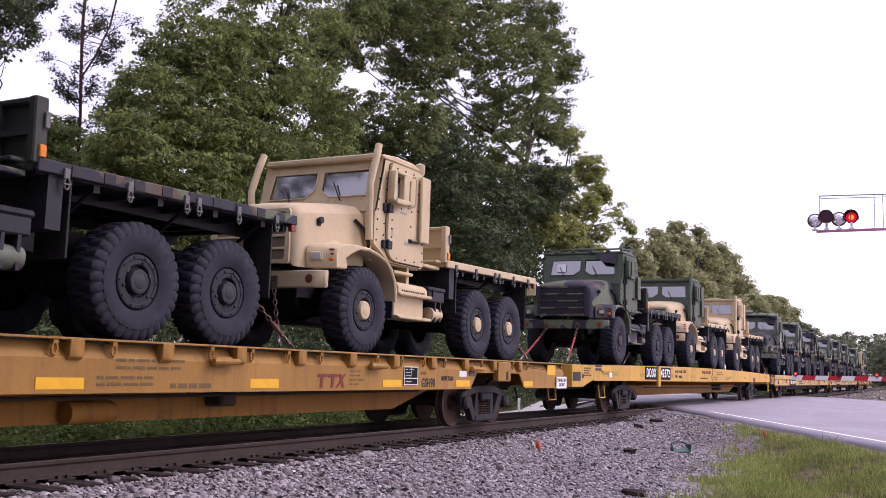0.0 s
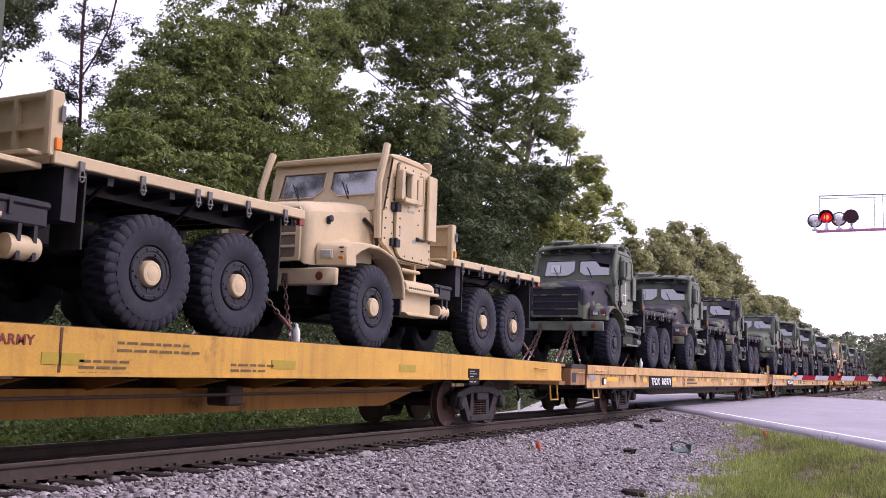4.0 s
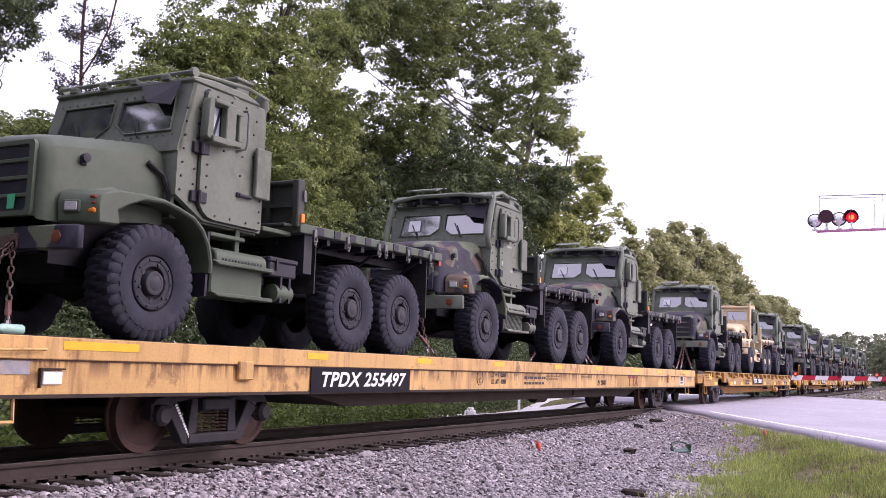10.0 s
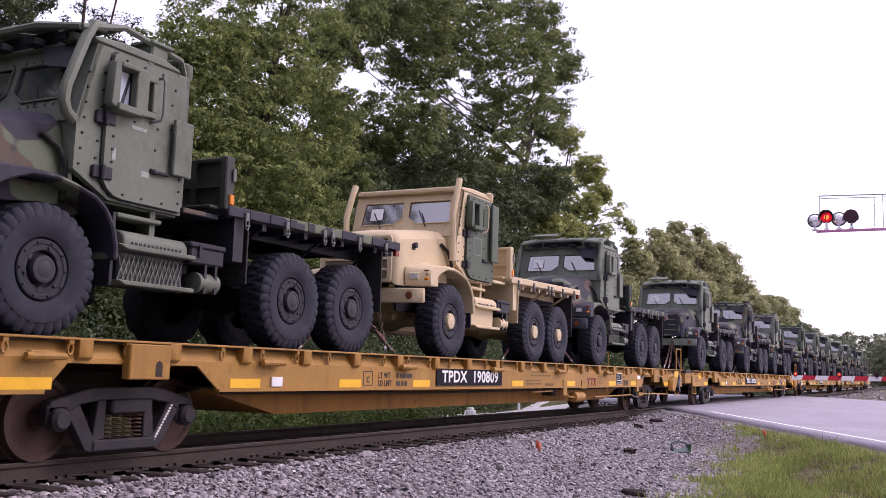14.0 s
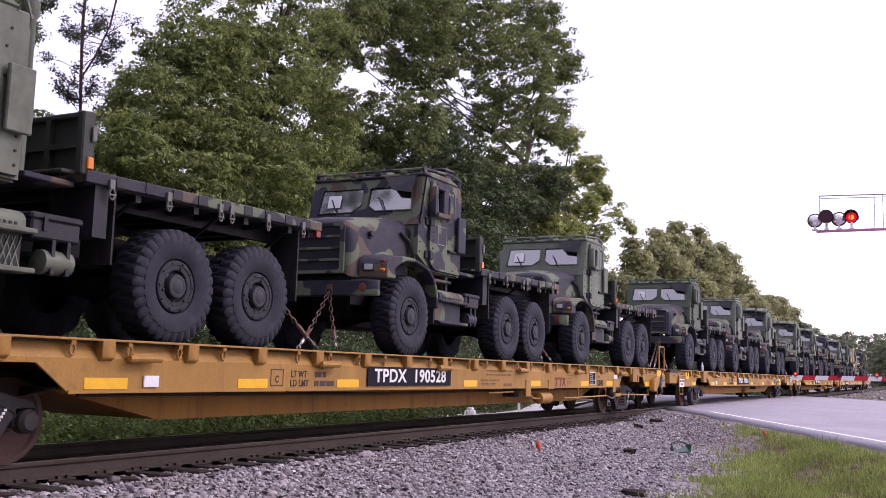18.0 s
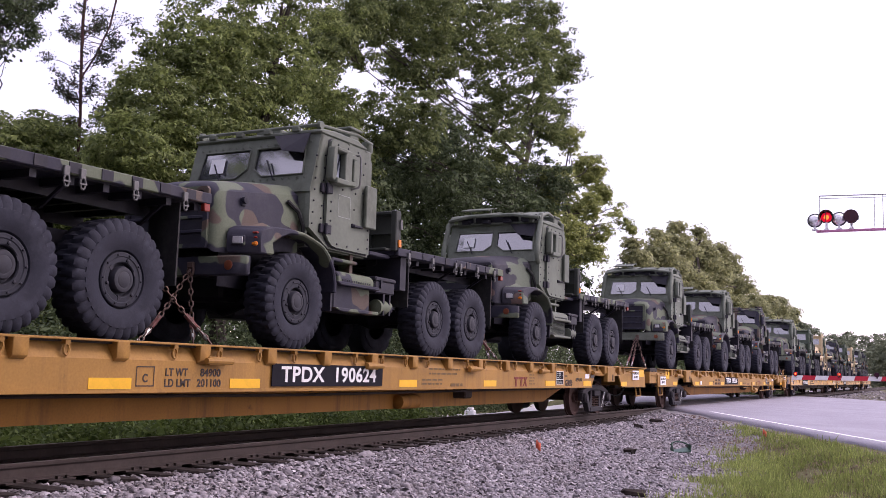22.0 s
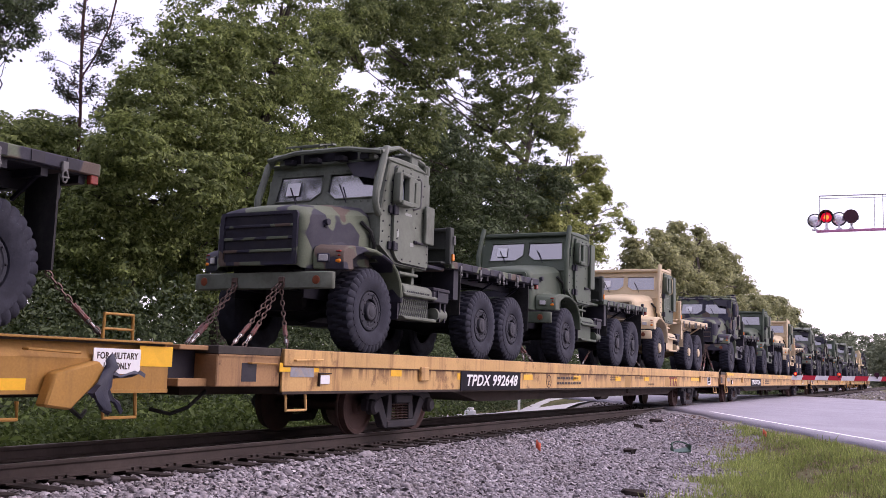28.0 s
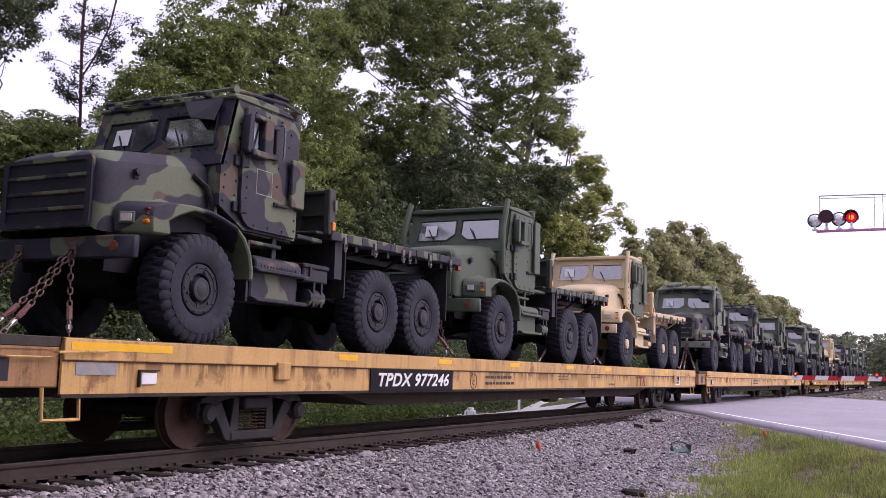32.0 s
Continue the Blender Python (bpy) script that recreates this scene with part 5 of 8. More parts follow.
    part("tank_bracket", shape("tank_bracket", lambda b: box(box(b, 0.92, 1.19, 2.28, 2.32, 0.58, 0.92), 0.92, 1.19, 2.46, 2.50, 0.58, 0.92), M["chassis"]), None, t)
    for sx in (1, -1):
        for y in (FRONT, H2, H3):
            add_wheel(t, (1.01 if y < 1 else 0.995) * sx, y, hubmat)
    b = part("cargo_bed", shape("cargo_bed", bed_bm, bed), bed, t)
    b.matrix_basis = pose(0, 0.03, -0.117, 1.12)  # the bed rises a little to the rear
    part("bed_floor", shape("bed_floor", lambda q: box(q, -1.2, 1.2, 2.60, 6.62, 1.690, 1.702), M["bedwood"]), None, b, "dark plank bed floor")
    for sx in (1, -1):
        part("side_rail", shape("side_rail%d" % sx, lambda q: box(q, sx * 1.235 - 0.03, sx * 1.235 + 0.03, 2.56, 6.66, 1.59, 1.715, 0.01), bed), bed, b)
    part("tail_rail", shape("tail_rail", lambda q: box(q, -1.2, 1.2, 6.62, 6.67, 1.58, 1.715, 0.01), bed), bed, b)
    tagged(part("bed_underframe", shape("bed_underframe", bearers_bm, M["chassis"]), frame_paint, b), kind="stuff")
    # sheet added under the bed, its black standing for the shade there
    part("bed_underside", shape("bed_underside", lambda q: box(q, -1.19, 1.19, 2.60, 6.60, 1.578, 1.597), M["chassis"]), frame_paint, b, "underside of the bed")
    if bed is not M["tan"]:
        tagged(part("slotted_edge", shape("slotted_edge", slot_bm, M["chassis"]), None, b), "row of dark lashing slots", kind="stuff")
    part("headboard", shape("headboard", headboard_bm, bed), bed if bed is M["tan"] else M["board"], b)
    part("clear_marker", shape("clear_marker", lambda q: box(q, 1.262, 1.28, 2.60, 2.66, 2.0, 2.16, 0.008), M["ring"]), None, b, "pale marker plate")
    part("side_marker", shape("side_marker", lambda q: box(q, 1.245, 1.275, 2.56, 2.64, 1.72, 1.84, 0.008), M["amber"]), None, b, "amber side marker")
    part("tail_lamp", shape("tail_lamp", lambda q: box(q, 1.20, 1.262, 6.54, 6.64, 1.50, 1.59, 0.008), M["redlens"]), None, b, "red tail lamp")
    for y in (2.88, 3.70, 4.55, 4.75, 5.45, 6.2):
        r = part("lashing_ring", shape("lashing_ring", ring_bm, M["ring"]), None, b)
        r.location = (1.275, y, 1.60)
    for sx in (1, -1):
        part("mudflap", shape("mudflap%d" % sx, lambda q: box(q, sx * 1.0 - 0.22, sx * 1.0 + 0.22, 6.18, 6.205, 0.62, 1.55), M["flap"]), None, t, "black rubber mudflap")
        part("splash_guard", shape("splash_guard%d" % sx, lambda q: box(q, sx * 1.0 - 0.22, sx * 1.0 + 0.22, 2.98, 3.005, 0.75, 1.52), M["flap"]), frame_paint, t, "plate ahead of the rear wheels")
    part("dash_paper", shape("dash_paper", lambda q: sheet(q, [(-0.74, 0.41, 2.52), (-0.48, 0.41, 2.52), (-0.48, 0.465, 2.74), (-0.74, 0.465, 2.74)], 0.004), M["paper"]), None, c, "white paper behind the windscreen") if "paper" in extras else None
    # painted reflection: pale slivers laid on the door glass
    part("window_film", shape("window_film", lambda q: prism(prism(q, [(0.79, 2.43), (0.86, 2.43), (0.97, 2.79), (0.79, 2.79)], "x", 1.149, 1.152), [(0.91, 2.43), (0.985, 2.43), (0.985, 2.70)], "x", 1.149, 1.152), M["film"]), None, t, "pale slivers that imitate sky reflected in the glass")
    if "sign" in extras:
        part("bracket", shape("bracket", sign_bm, M["tan"]), None, t, "tan bracket on the hood")
    if "square" in extras:
        tagged(part("chalk_mark", shape("chalk_mark", chalk_bm, M["faint"]), None, t, "chalked white square outline"), kind="stuff")
    if "cross" in extras:
        tagged(part("chalk_mark", shape("chalk_cross", cross_bm, M["white"]), None, t, "chalked white cross and box"), kind="stuff")
    if "sticker" in extras:
        tagged(part("sticker", shape("sticker", sticker_bm, M["faint"]), None, t, "faint pale stencilled labels"), kind="stuff")
    if "tag" in extras:
        part("grille_tag", shape("grille_tag", lambda q: box(q, 0.36, 0.46, -1.215, -1.205, 1.27, 1.42), M["tag"]), None, t, "small bright green tag")
    return t


def chassis_bm(bm):
    for s in (-1, 1):
        box(bm, s * 0.43 - 0.05, s * 0.43 + 0.05, -0.95, 6.7, 0.86, 1.14)
    for y in (FRONT, H2, H3):
        lathe(bm, [(-0.85, 0.10), (-0.3, 0.12), (0.0, 0.22), (0.3, 0.12), (0.85, 0.10)], 12, (0, y, R_TYRE))
        for s in (-1, 1):
            box(bm, s * 0.55 - 0.06, s * 0.55 + 0.06, y - 0.12, y + 0.12, R_TYRE, 1.05)
            tube(bm, [(s * 0.6, y, R_TYRE), (s * 0.45, y + 0.55, 0.9)], 0.05, 6)
    for y in (-0.6, 1.3, 2.6, 4.6, 6.5):
        box(bm, -0.43, 0.43, y - 0.05, y + 0.05, 0.9, 1.1)
    box(bm, -0.38, 0.38, -0.5, 1.3, 0.6, 1.15, 0.05)
    tube(bm, [(0, 1.3, 0.85), (0, 3.9, 0.75)], 0.06, 8)
    for s in (-1, 1):
        box(bm, s * 0.9 - 0.32, s * 0.9 + 0.32, 2.72, 2.9, 1.0, 1.56)
        box(bm, s * 0.75 - 0.03, s * 0.75 + 0.03, 2.7, 6.6, 1.40, 1.56)
    box(bm, -1.15, -0.6, 0.95, 2.4, 0.45, 1.1, 0.06)
    return bm


def bumper_bm(bm):
    prism(bm, [(-1.23, -0.98), (-1.23, -1.06), (-1.06, -1.13), (1.06, -1.13), (1.23, -1.06), (1.23, -0.98)], "z", 0.86, 1.10, 0.015)
    return bm


def shackle_bm(bm):
    pts = [(0.045 * math.cos(a), 0, -0.05 + 0.07 * math.sin(a)) for a in [radians(d) for d in range(-180, 181, 30)]]
    tube(bm, pts, 0.016, 6)
    box(bm, -0.05, 0.05, -0.02, 0.06, -0.02, 0.06, 0.01)
    return bm


def grille_bm(bm):
    out, inn = [(-0.67, 1.20), (0.67, 1.20), (0.69, 1.24), (0.69, 1.93), (0.66, 1.97), (-0.66, 1.97), (-0.69, 1.93), (-0.69, 1.24)], [(-0.59, 1.25), (0.59, 1.25), (0.615, 1.28), (0.615, 1.90), (0.59, 1.925), (-0.59, 1.925), (-0.615, 1.90), (-0.615, 1.28)]
    a = [[bm.verts.new((u, y, w)) for u, w in o] for o, y in ((out, -1.16), (out, -1.205), (inn, -1.205), (inn, -1.16))]
    for r0, r1 in zip(a, a[1:]):
        for i in range(8):
            bm.faces.new((r0[i], r0[(i + 1) % 8], r1[(i + 1) % 8], r1[i]))
    bmesh.ops.recalc_face_normals(bm, faces=bm.faces)
    return bm


def fender_bm(bm):
    """The wing over the front wheel: a long lip that sweeps down behind the wheel, and a blunt nose that holds the lamps."""
    inner = [(0.855, 0.80), (0.855, 0.93), (0.80, 1.12), (0.69, 1.275), (0.545, 1.38), (0.32, 1.465), (0.08, 1.51), (-0.20, 1.50), (-0.42, 1.42), (-0.58, 1.31), (-0.72, 1.16)]
    outer = [(-1.0, 1.15), (-1.02, 1.36), (-0.99, 1.46), (-0.86, 1.515), (-0.55, 1.545), (-0.20, 1.565), (0.08, 1.56), (0.34, 1.51), (0.58, 1.42), (0.74, 1.31), (0.86, 1.14), (0.915, 0.94), (0.915, 0.80)]
    prism(bm, inner + outer, "x", 0.84, 1.245, 0.018)
    for v in bm.verts:
        if v.co.y < -0.72:
            v.co.y += (v.co.x - 0.84) * 0.42
        if v.co.x > 1.2 and v.co.z > 1.4 and v.co.y < 0.5:
            v.co.z -= 0.02
    # the fillet between wing and bonnet
    ends = [[bm.verts.new((0.80 + (u - 0.80) * k, y, 1.48 + (w - 1.48) * k)) for u, w in ((0.80, 1.48), (0.97, 1.48), (0.91, 1.57), (0.87, 1.68), (0.80, 1.72))] for y, k in ((-0.85, 0.25), (-0.35, 0.9), (0.30, 1.0))]
    for r0, r1 in zip(ends, ends[1:]):
        for i in range(4):
            bm.faces.new((r0[i], r1[i], r1[i + 1], r0[i + 1]))
    return bm


def wheel_well_bm(bm):
    """Plates that line the wing, black to give the deep shade inside it."""
    box(bm, 0.60, 0.64, -0.9, 0.95, 0.75, 1.42)
    box(bm, 0.60, 1.18, 0.86, 0.90, 0.55, 1.30)
    box(bm, 0.60, 0.86, -0.95, 0.9, 1.40, 1.46)
    return bm


def headlight_bm(bm):
    bm = box(bm, -0.09, 0.09, -0.02, 0.03, -0.065, 0.065, 0.012)
    bmesh.ops.rotate(bm, verts=bm.verts, matrix=Matrix.Rotation(radians(22.5), 3, "Z"))
    bmesh.ops.translate(bm, verts=bm.verts, vec=(0.99, -0.955, 1.31))
    return bm


def lamp_glass_bm(bm):
    bm = box(bm, -0.065, 0.065, -0.03, -0.018, -0.045, 0.045, 0.008)
    bmesh.ops.rotate(bm, verts=bm.verts, matrix=Matrix.Rotation(radians(22.5), 3, "Z"))
    bmesh.ops.translate(bm, verts=bm.verts, vec=(0.99, -0.955, 1.31))
    return bm


def pane_bm(bm, sx):
    def q(x, s):
        return Vector((x * sx, SCREEN_Y + 0.02 + RAKE * s, SCREEN_Z + RISE * s))
    return sheet(bm, [q(0.03, 0.26), q(0.97, 0.26), q(0.97, 0.78), q(0.03, 0.78)], 0.012)


def roof_bm(bm):
    prism(bm, [(0.54, 3.01), (0.51, 3.05), (0.56, 3.08), (0.9, 3.115), (1.5, 3.12), (1.76, 3.06), (1.78, 3.02)], "x", -1.13, 1.13, 0.02)
    return bm


def hatch_bm(bm):
    lathe(bm, [(3.10, 0.36), (3.15, 0.35), (3.16, 0.02)], 20, (0, 1.2, 0), "z")
    return bm


def snorkel_bm(bm):
    lathe(bm, [(1.5, 0.06), (3.02, 0.06), (3.06, 0.085), (3.20, 0.085), (3.23, 0.03)], 12, (0.98, 1.985, 0), "z")
    return bm


def rack_bm(bm):
    """Bent bars and sloping plates over the roof, with gaps between."""
    tube(bm, [(-1.08, 0.40, 3.17), (-0.5, 0.36, 3.25), (0.5, 0.36, 3.25), (1.08, 0.40, 3.17)], 0.04, 6)
    tube(bm, [(-1.02, 1.0, 3.36), (1.02, 1.0, 3.36)], 0.035, 6)
    tube(bm, [(-1.0, 1.9, 3.27), (1.0, 1.9, 3.27)], 0.03, 6)
    for s in (-1, 1):
        tube(bm, [(s * 1.08, 0.40, 3.17), (s * 1.05, 1.0, 3.36), (s * 1.02, 1.9, 3.27), (s * 1.02, 2.0, 3.06)], 0.036, 6)
        sheet(bm, [(s * 0.62, 0.40, 3.245), (s * 1.0, 0.44, 3.20), (s * 0.98, 1.0, 3.385), (s * 0.62, 1.0, 3.40)], 0.02)
        sheet(bm, [(s * 0.06, 0.40, 3.27), (s * 0.5, 0.40, 3.26), (s * 0.5, 1.0, 3.40), (s * 0.06, 1.0, 3.41)], 0.02)
        tube(bm, [(s * 0.55, 0.62, 3.08), (s * 0.55, 0.6, 3.30)], 0.03, 5)
        tube(bm, [(s * 0.9, 1.6, 3.1), (s * 0.9, 1.6, 3.3)], 0.03, 5)
        box(bm, s * 0.82 - 0.09, s * 0.82 + 0.09, 0.46, 0.62, 3.08, 3.17, 0.015)
    return bm


def roof_rail_bm(bm):
    tube(bm, [(-1.06, 0.56, 3.14), (1.06, 0.56, 3.14), (1.06, 1.6, 3.22), (1.06, 2.0, 3.18), (-1.06, 2.0, 3.18), (-1.06, 0.56, 3.14)], 0.024, 6)
    for x in (-0.8, -0.3, 0.2, 0.7):
        box(bm, x - 0.06, x + 0.06, 0.50, 0.58, 3.06, 3.13, 0.01)
    box(bm, -0.3, 0.15, 0.9, 1.2, 3.15, 3.24, 0.02)
    return bm


def under_rack_bm(bm):
    """Dark boxes that fill the gap between roof and rack."""
    box(bm, -0.95, 0.95, 0.62, 0.70, 3.14, 3.28)
    box(bm, -0.9, 0.9, 1.05, 1.85, 3.17, 3.26)
    for x in (-0.7, -0.2, 0.3, 0.75):
        box(bm, x - 0.08, x + 0.08, 0.42, 0.56, 3.09, 3.17, 0.01)
    return bm


def vent_plate_bm(bm):
    """A slotted plate tilted up over the roof."""
    for i in range(5):
        x = -0.86 + 0.13 * i
        sheet(bm, [(x, 0.62, 3.44), (x + 0.10, 0.62, 3.44), (x + 0.10, 1.0, 3.54), (x, 1.0, 3.54)], 0.02)
    sheet(bm, [(-0.88, 0.58, 3.43), (-0.20, 0.58, 3.43), (-0.20, 0.66, 3.455), (-0.88, 0.66, 3.455)], 0.03)
    sheet(bm, [(-0.88, 0.95, 3.53), (-0.20, 0.95, 3.53), (-0.24, 1.12, 3.56), (-0.84, 1.12, 3.56)], 0.03)
    for x in (-0.8, -0.3):
        tube(bm, [(x, 0.95, 3.15), (x, 0.9, 3.50)], 0.025, 5)
    return bm


def roof_box_bm(bm):
    box(bm, 0.80, 1.06, 1.36, 1.62, 3.08, 3.28, 0.02)
    box(bm, 0.76, 1.10, 1.32, 1.66, 3.26, 3.30, 0.01)
    lathe(bm, [(-0.02, 0.035), (-0.02, 0.065), (0.02, 0.065), (0.02, 0.035)], 12, (1.10, 1.30, 3.06))
    box(bm, 0.98, 1.13, 1.72, 1.88, 2.55, 3.02, 0.02)
    return bm


def grab_bm(bm):
    """A bent grab bar behind the door window."""
    tube(bm, [(1.16, 1.40, 2.86), (1.23, 1.40, 2.86), (1.25, 1.40, 2.8), (1.25, 1.40, 2.45), (1.24, 1.38, 2.38), (1.16, 1.30, 2.34)], 0.016, 6)
    return bm


def step_screen_bm(bm):
    """A lattice of slanting strips on the step box's face."""
    for i in range(14):
        y = 1.06 + i * 0.066
        for s in (-1, 1):
            prism(bm, [(y - 0.05 * s, 0.62), (y - 0.05 * s + 0.014, 0.62), (y + 0.05 * s + 0.014, 0.90), (y + 0.05 * s, 0.90)], "x", 1.12, 1.128 + 0.004 * s)
    return bm


def muffler_bm(bm):
    """A perforated guard with a rounded top over the exhaust."""
    arc = [(1.05 + 0.16 * math.cos(radians(a)), 1.03 + 0.115 * math.sin(radians(a))) for a in range(0, 181, 15)]
    return prism(bm, [(1.21, 0.96)] + arc + [(0.89, 0.96)], "y", 1.0, 1.96, 0.015)


def step_bm(bm):
    box(bm, 0.80, 1.12, 1.02, 2.0, 0.56, 1.0, 0.02)
    return bm


def bearers_bm(bm):
    for k in range(9):
        y = 2.9 + k * 0.45
        box(bm, -1.18, 1.18, y - 0.04, y + 0.04, 1.50, 1.60)
        if k in (1, 4, 7):
            for s in (-1, 1):
                tube(bm, [(s * 1.16, y, 1.56), (s * 0.75, y, 1.30)], 0.025, 5)
    return bm


def bed_bm(bm):
    box(bm, -1.2, 1.2, 2.56, 6.62, 1.60, 1.688)
    return bm


def slot_bm(bm):
    for k in range(9):
        for s in (-1, 1):
            box(bm, s * 1.268 - 0.006, s * 1.268 + 0.006, 2.95 + k * 0.41, 3.10 + k * 0.41, 1.60, 1.705)
    return bm


def headboard_bm(bm):
    box(bm, -1.22, 1.22, 2.56, 2.60, 1.70, 2.24)
    for s in (-1, 1):
        box(bm, s * 1.2 - 0.05, s * 1.2 + 0.05, 2.50, 2.66, 1.66, 2.30, 0.015)
        for x in (0.3, 0.75):
            box(bm, s * x - 0.03, s * x + 0.03, 2.50, 2.565, 1.70, 2.26)
    box(bm, -1.16, 1.16, 2.50, 2.62, 2.23, 2.29, 0.015)
    box(bm, -1.16, 1.16, 2.50, 2.57, 1.93, 1.99)
    box(bm, -1.16, 1.16, 2.34, 2.52, 1.66, 1.70, 0.01)
    return bm


def ring_bm(bm):
    pts = [(0.012, 0.032 * math.cos(a), -0.085 + 0.062 * math.sin(a)) for a in [radians(d) for d in range(0, 361, 40)]]
    tube(bm, pts, 0.0105, 5)
    box(bm, -0.01, 0.02, -0.035, 0.035, -0.04, 0.06, 0.006)
    box(bm, 0.0, 0.024, -0.045, 0.045, -0.10, -0.085)
    return bm


def sign_bm(bm):
    a = [(-0.98, 1.72), (-0.72, 1.72), (-0.72, 2.06), (-0.98, 2.06)]
    prism(bm, a, "y", -1.24, -1.19, 0.02)
    box(bm, -0.99, -0.71, -1.30, -1.18, 2.03, 2.08, 0.01)
    box(bm, -0.88, -0.82, -1.26, -1.235, 1.80, 1.95)
    return bm


def chalk_bm(bm):
    y0, y1, z0, z1, w = 0.98, 1.30, 1.90, 2.22, 0.009
    for a in ((y0, y1, z0, z0 + w), (y0, y1, z1 - w, z1), (y0, y0 + w, z0, z1), (y1 - w, y1, z0, z1)):
        box(bm, 1.161, 1.1635, *a)
    return bm


def cross_bm(bm):
    box(bm, 1.161, 1.1635, 0.86, 1.30, 1.92, 1.945)
    box(bm, 1.161, 1.1635, 1.12, 1.145, 1.68, 2.28)
    box(bm, 1.161, 1.1635, 0.86, 0.88, 1.70, 1.92)
    box(bm, 1.161, 1.1635, 0.86, 1.12, 1.68, 1.70)
    return bm


def sticker_bm(bm):
    box(bm, 1.161, 1.1635, 1.04, 1.26, 2.22, 2.26)
    box(bm, 1.161, 1.1635, 0.80, 0.85, 1.84, 1.96)
    box(bm, 1.161, 1.1635, 1.22, 1.34, 1.74, 1.80)
    return bm


CAMO, CAMOB, ARM, OLIVE, TAN, WH = M["camo"], M["camo_b"], M["armour"], M["green"], M["tan"], M["wheel"]
MASTERS = {
    "rack": make_truck("camouflage army truck with grey-green armoured cab and roof rack", CAMO, ARM, CAMO, ARM, WH, "tubes", ("paper", "sticker")),
    "cross": make_truck("camouflage army truck with a chalked cross on its grey-green door", CAMO, ARM, CAMO, ARM, WH, "tubes", ("paper", "cross")),
    "faded": make_truck("faded camouflage army truck with pale green cab and roof rack", CAMOB, ARM, CAMO, ARM, WH, "tubes", ("paper",)),
    "camo": make_truck("dark woodland camouflage army truck with flat-roofed cab", CAMO, CAMO, CAMO, CAMO, WH, "flat", ("paper", "square")),
    "plain": make_truck("camouflage army truck with a chalked square on its grey-green door", CAMO, ARM, CAMO, CAMO, WH, "flat", ("paper", "square")),
    "sign": make_truck("dark camouflage army truck with a tan bracket on its hood", CAMO, OLIVE, CAMO, CAMO, WH, "flat", ("paper", "sign")),
    "tag": make_truck("plain olive green army truck with a green tag on its grille", OLIVE, ARM, OLIVE, OLIVE, WH, "flat", ("tag",)),
    "green": make_truck("plain olive green army truck with upright bars beside the windscreen", OLIVE, OLIVE, OLIVE, OLIVE, WH, "bars", ("paper",)),
    "tan": make_truck("desert tan army truck with black rubber tyres and tan hubs", TAN, TAN, TAN, TAN, TAN, "bars", ("sticker",)),
    "tangreen": make_truck("desert tan army truck with a dark green cab", TAN, OLIVE, TAN, TAN, TAN, "bars", ("paper", "square")),
    "mixed": make_truck("desert tan army truck with green doors and tan bars", TAN, TAN, TAN, TAN, TAN, "bars", ("paper", "square", "greendoor")),
}
# each truck's front axle at the start of the clip, metres along the track
TRUCKS = [(-5.0, "rack"), (3.53, "rack"), (12.01, "tan"), (24.9, "sign"), (33.31, "tangreen"), (41.86, "tan"), (54.03, "cross"), (62.77, "faded"), (71.13, "camo"), (82.46, "tag"), (91.07, "rack"),
          (99.71, "faded"), (111.59, "rack"), (120.17, "mixed"), (128.48, "faded"), (140.38, "rack"), (149.68, "camo"), (158.08, "plain"), (169.44, "sign"), (177.89, "plain"), (186.46, "faded"),
          (198.11, "rack"), (206.88, "faded"), (215.39, "camo"), (227.39, "rack"), (235.94, "green"), (244.27, "mixed"), (255.83, "camo"), (264.42, "green"), (272.95, "mixed")]
KINDS = ["rack", "camo", "green", "faded", "rack", "tan", "camo", "green", "faded"]
FIRST = 284.7
for i in range(18):
    TRUCKS.append((FIRST + (i // 3) * 28.85 + (i % 3) * 8.55, KINDS[i % 9]))
for i, (y, kind) in enumerate(TRUCKS):
    ob = copy_thing(MASTERS[kind], pose(0, y, DECK))
    if i > 32:
        for o in list(ob.children_recursive):
            if o.name.split(".")[0] == "tyre":
                o.data = SHAPES["plain_tyre"]
    if i > 32:  # these stay far away: the smallest fittings are left off
        for o in list(ob.children_recursive):
            if o.name.split(".")[0] in ("bolts", "lashing_ring", "hinge", "door_handle", "door_gap", "wheel_well", "vent_strip", "cab_step", "bed_shelf", "turn_signal", "bumper_lamp", "tail_lamp", "side_marker", "clear_marker", "step_screen", "window_film", "step_tread", "splash_guard", "wiper", "hood_latch", "hood_hose", "wheel_bolts", "tow_shackle", "slotted_edge", "marker_lamp", "tank_bracket", "hub", "radiator_screen", "grille_bar"):
                bpy.data.objects.remove(o)
    rides(ob, 0, y, DECK + camber(y + 2.7))
for ob in list(MASTERS.values()):
    for o in (*ob.children_recursive, ob):
        bpy.data.objects.remove(o)


# ---- flatcars ----
HALF = 13.55


def wheelset_bm(bm):
    for s in (-1, 1):
        lathe(bm, [(s * 0.68, 0.06), (s * 0.69, 0.36), (s * 0.685, 0.445), (s * 0.715, 0.44), (s * 0.72, 0.42), (s * 0.815, 0.412), (s * 0.82, 0.36), (s * 0.79, 0.33), (s * 0.775, 0.12), (s * 0.84, 0.10), (s * 0.84, 0.01)], 32)
    lathe(bm, [(-1.0, 0.07), (1.0, 0.07)], 12)
    return bm


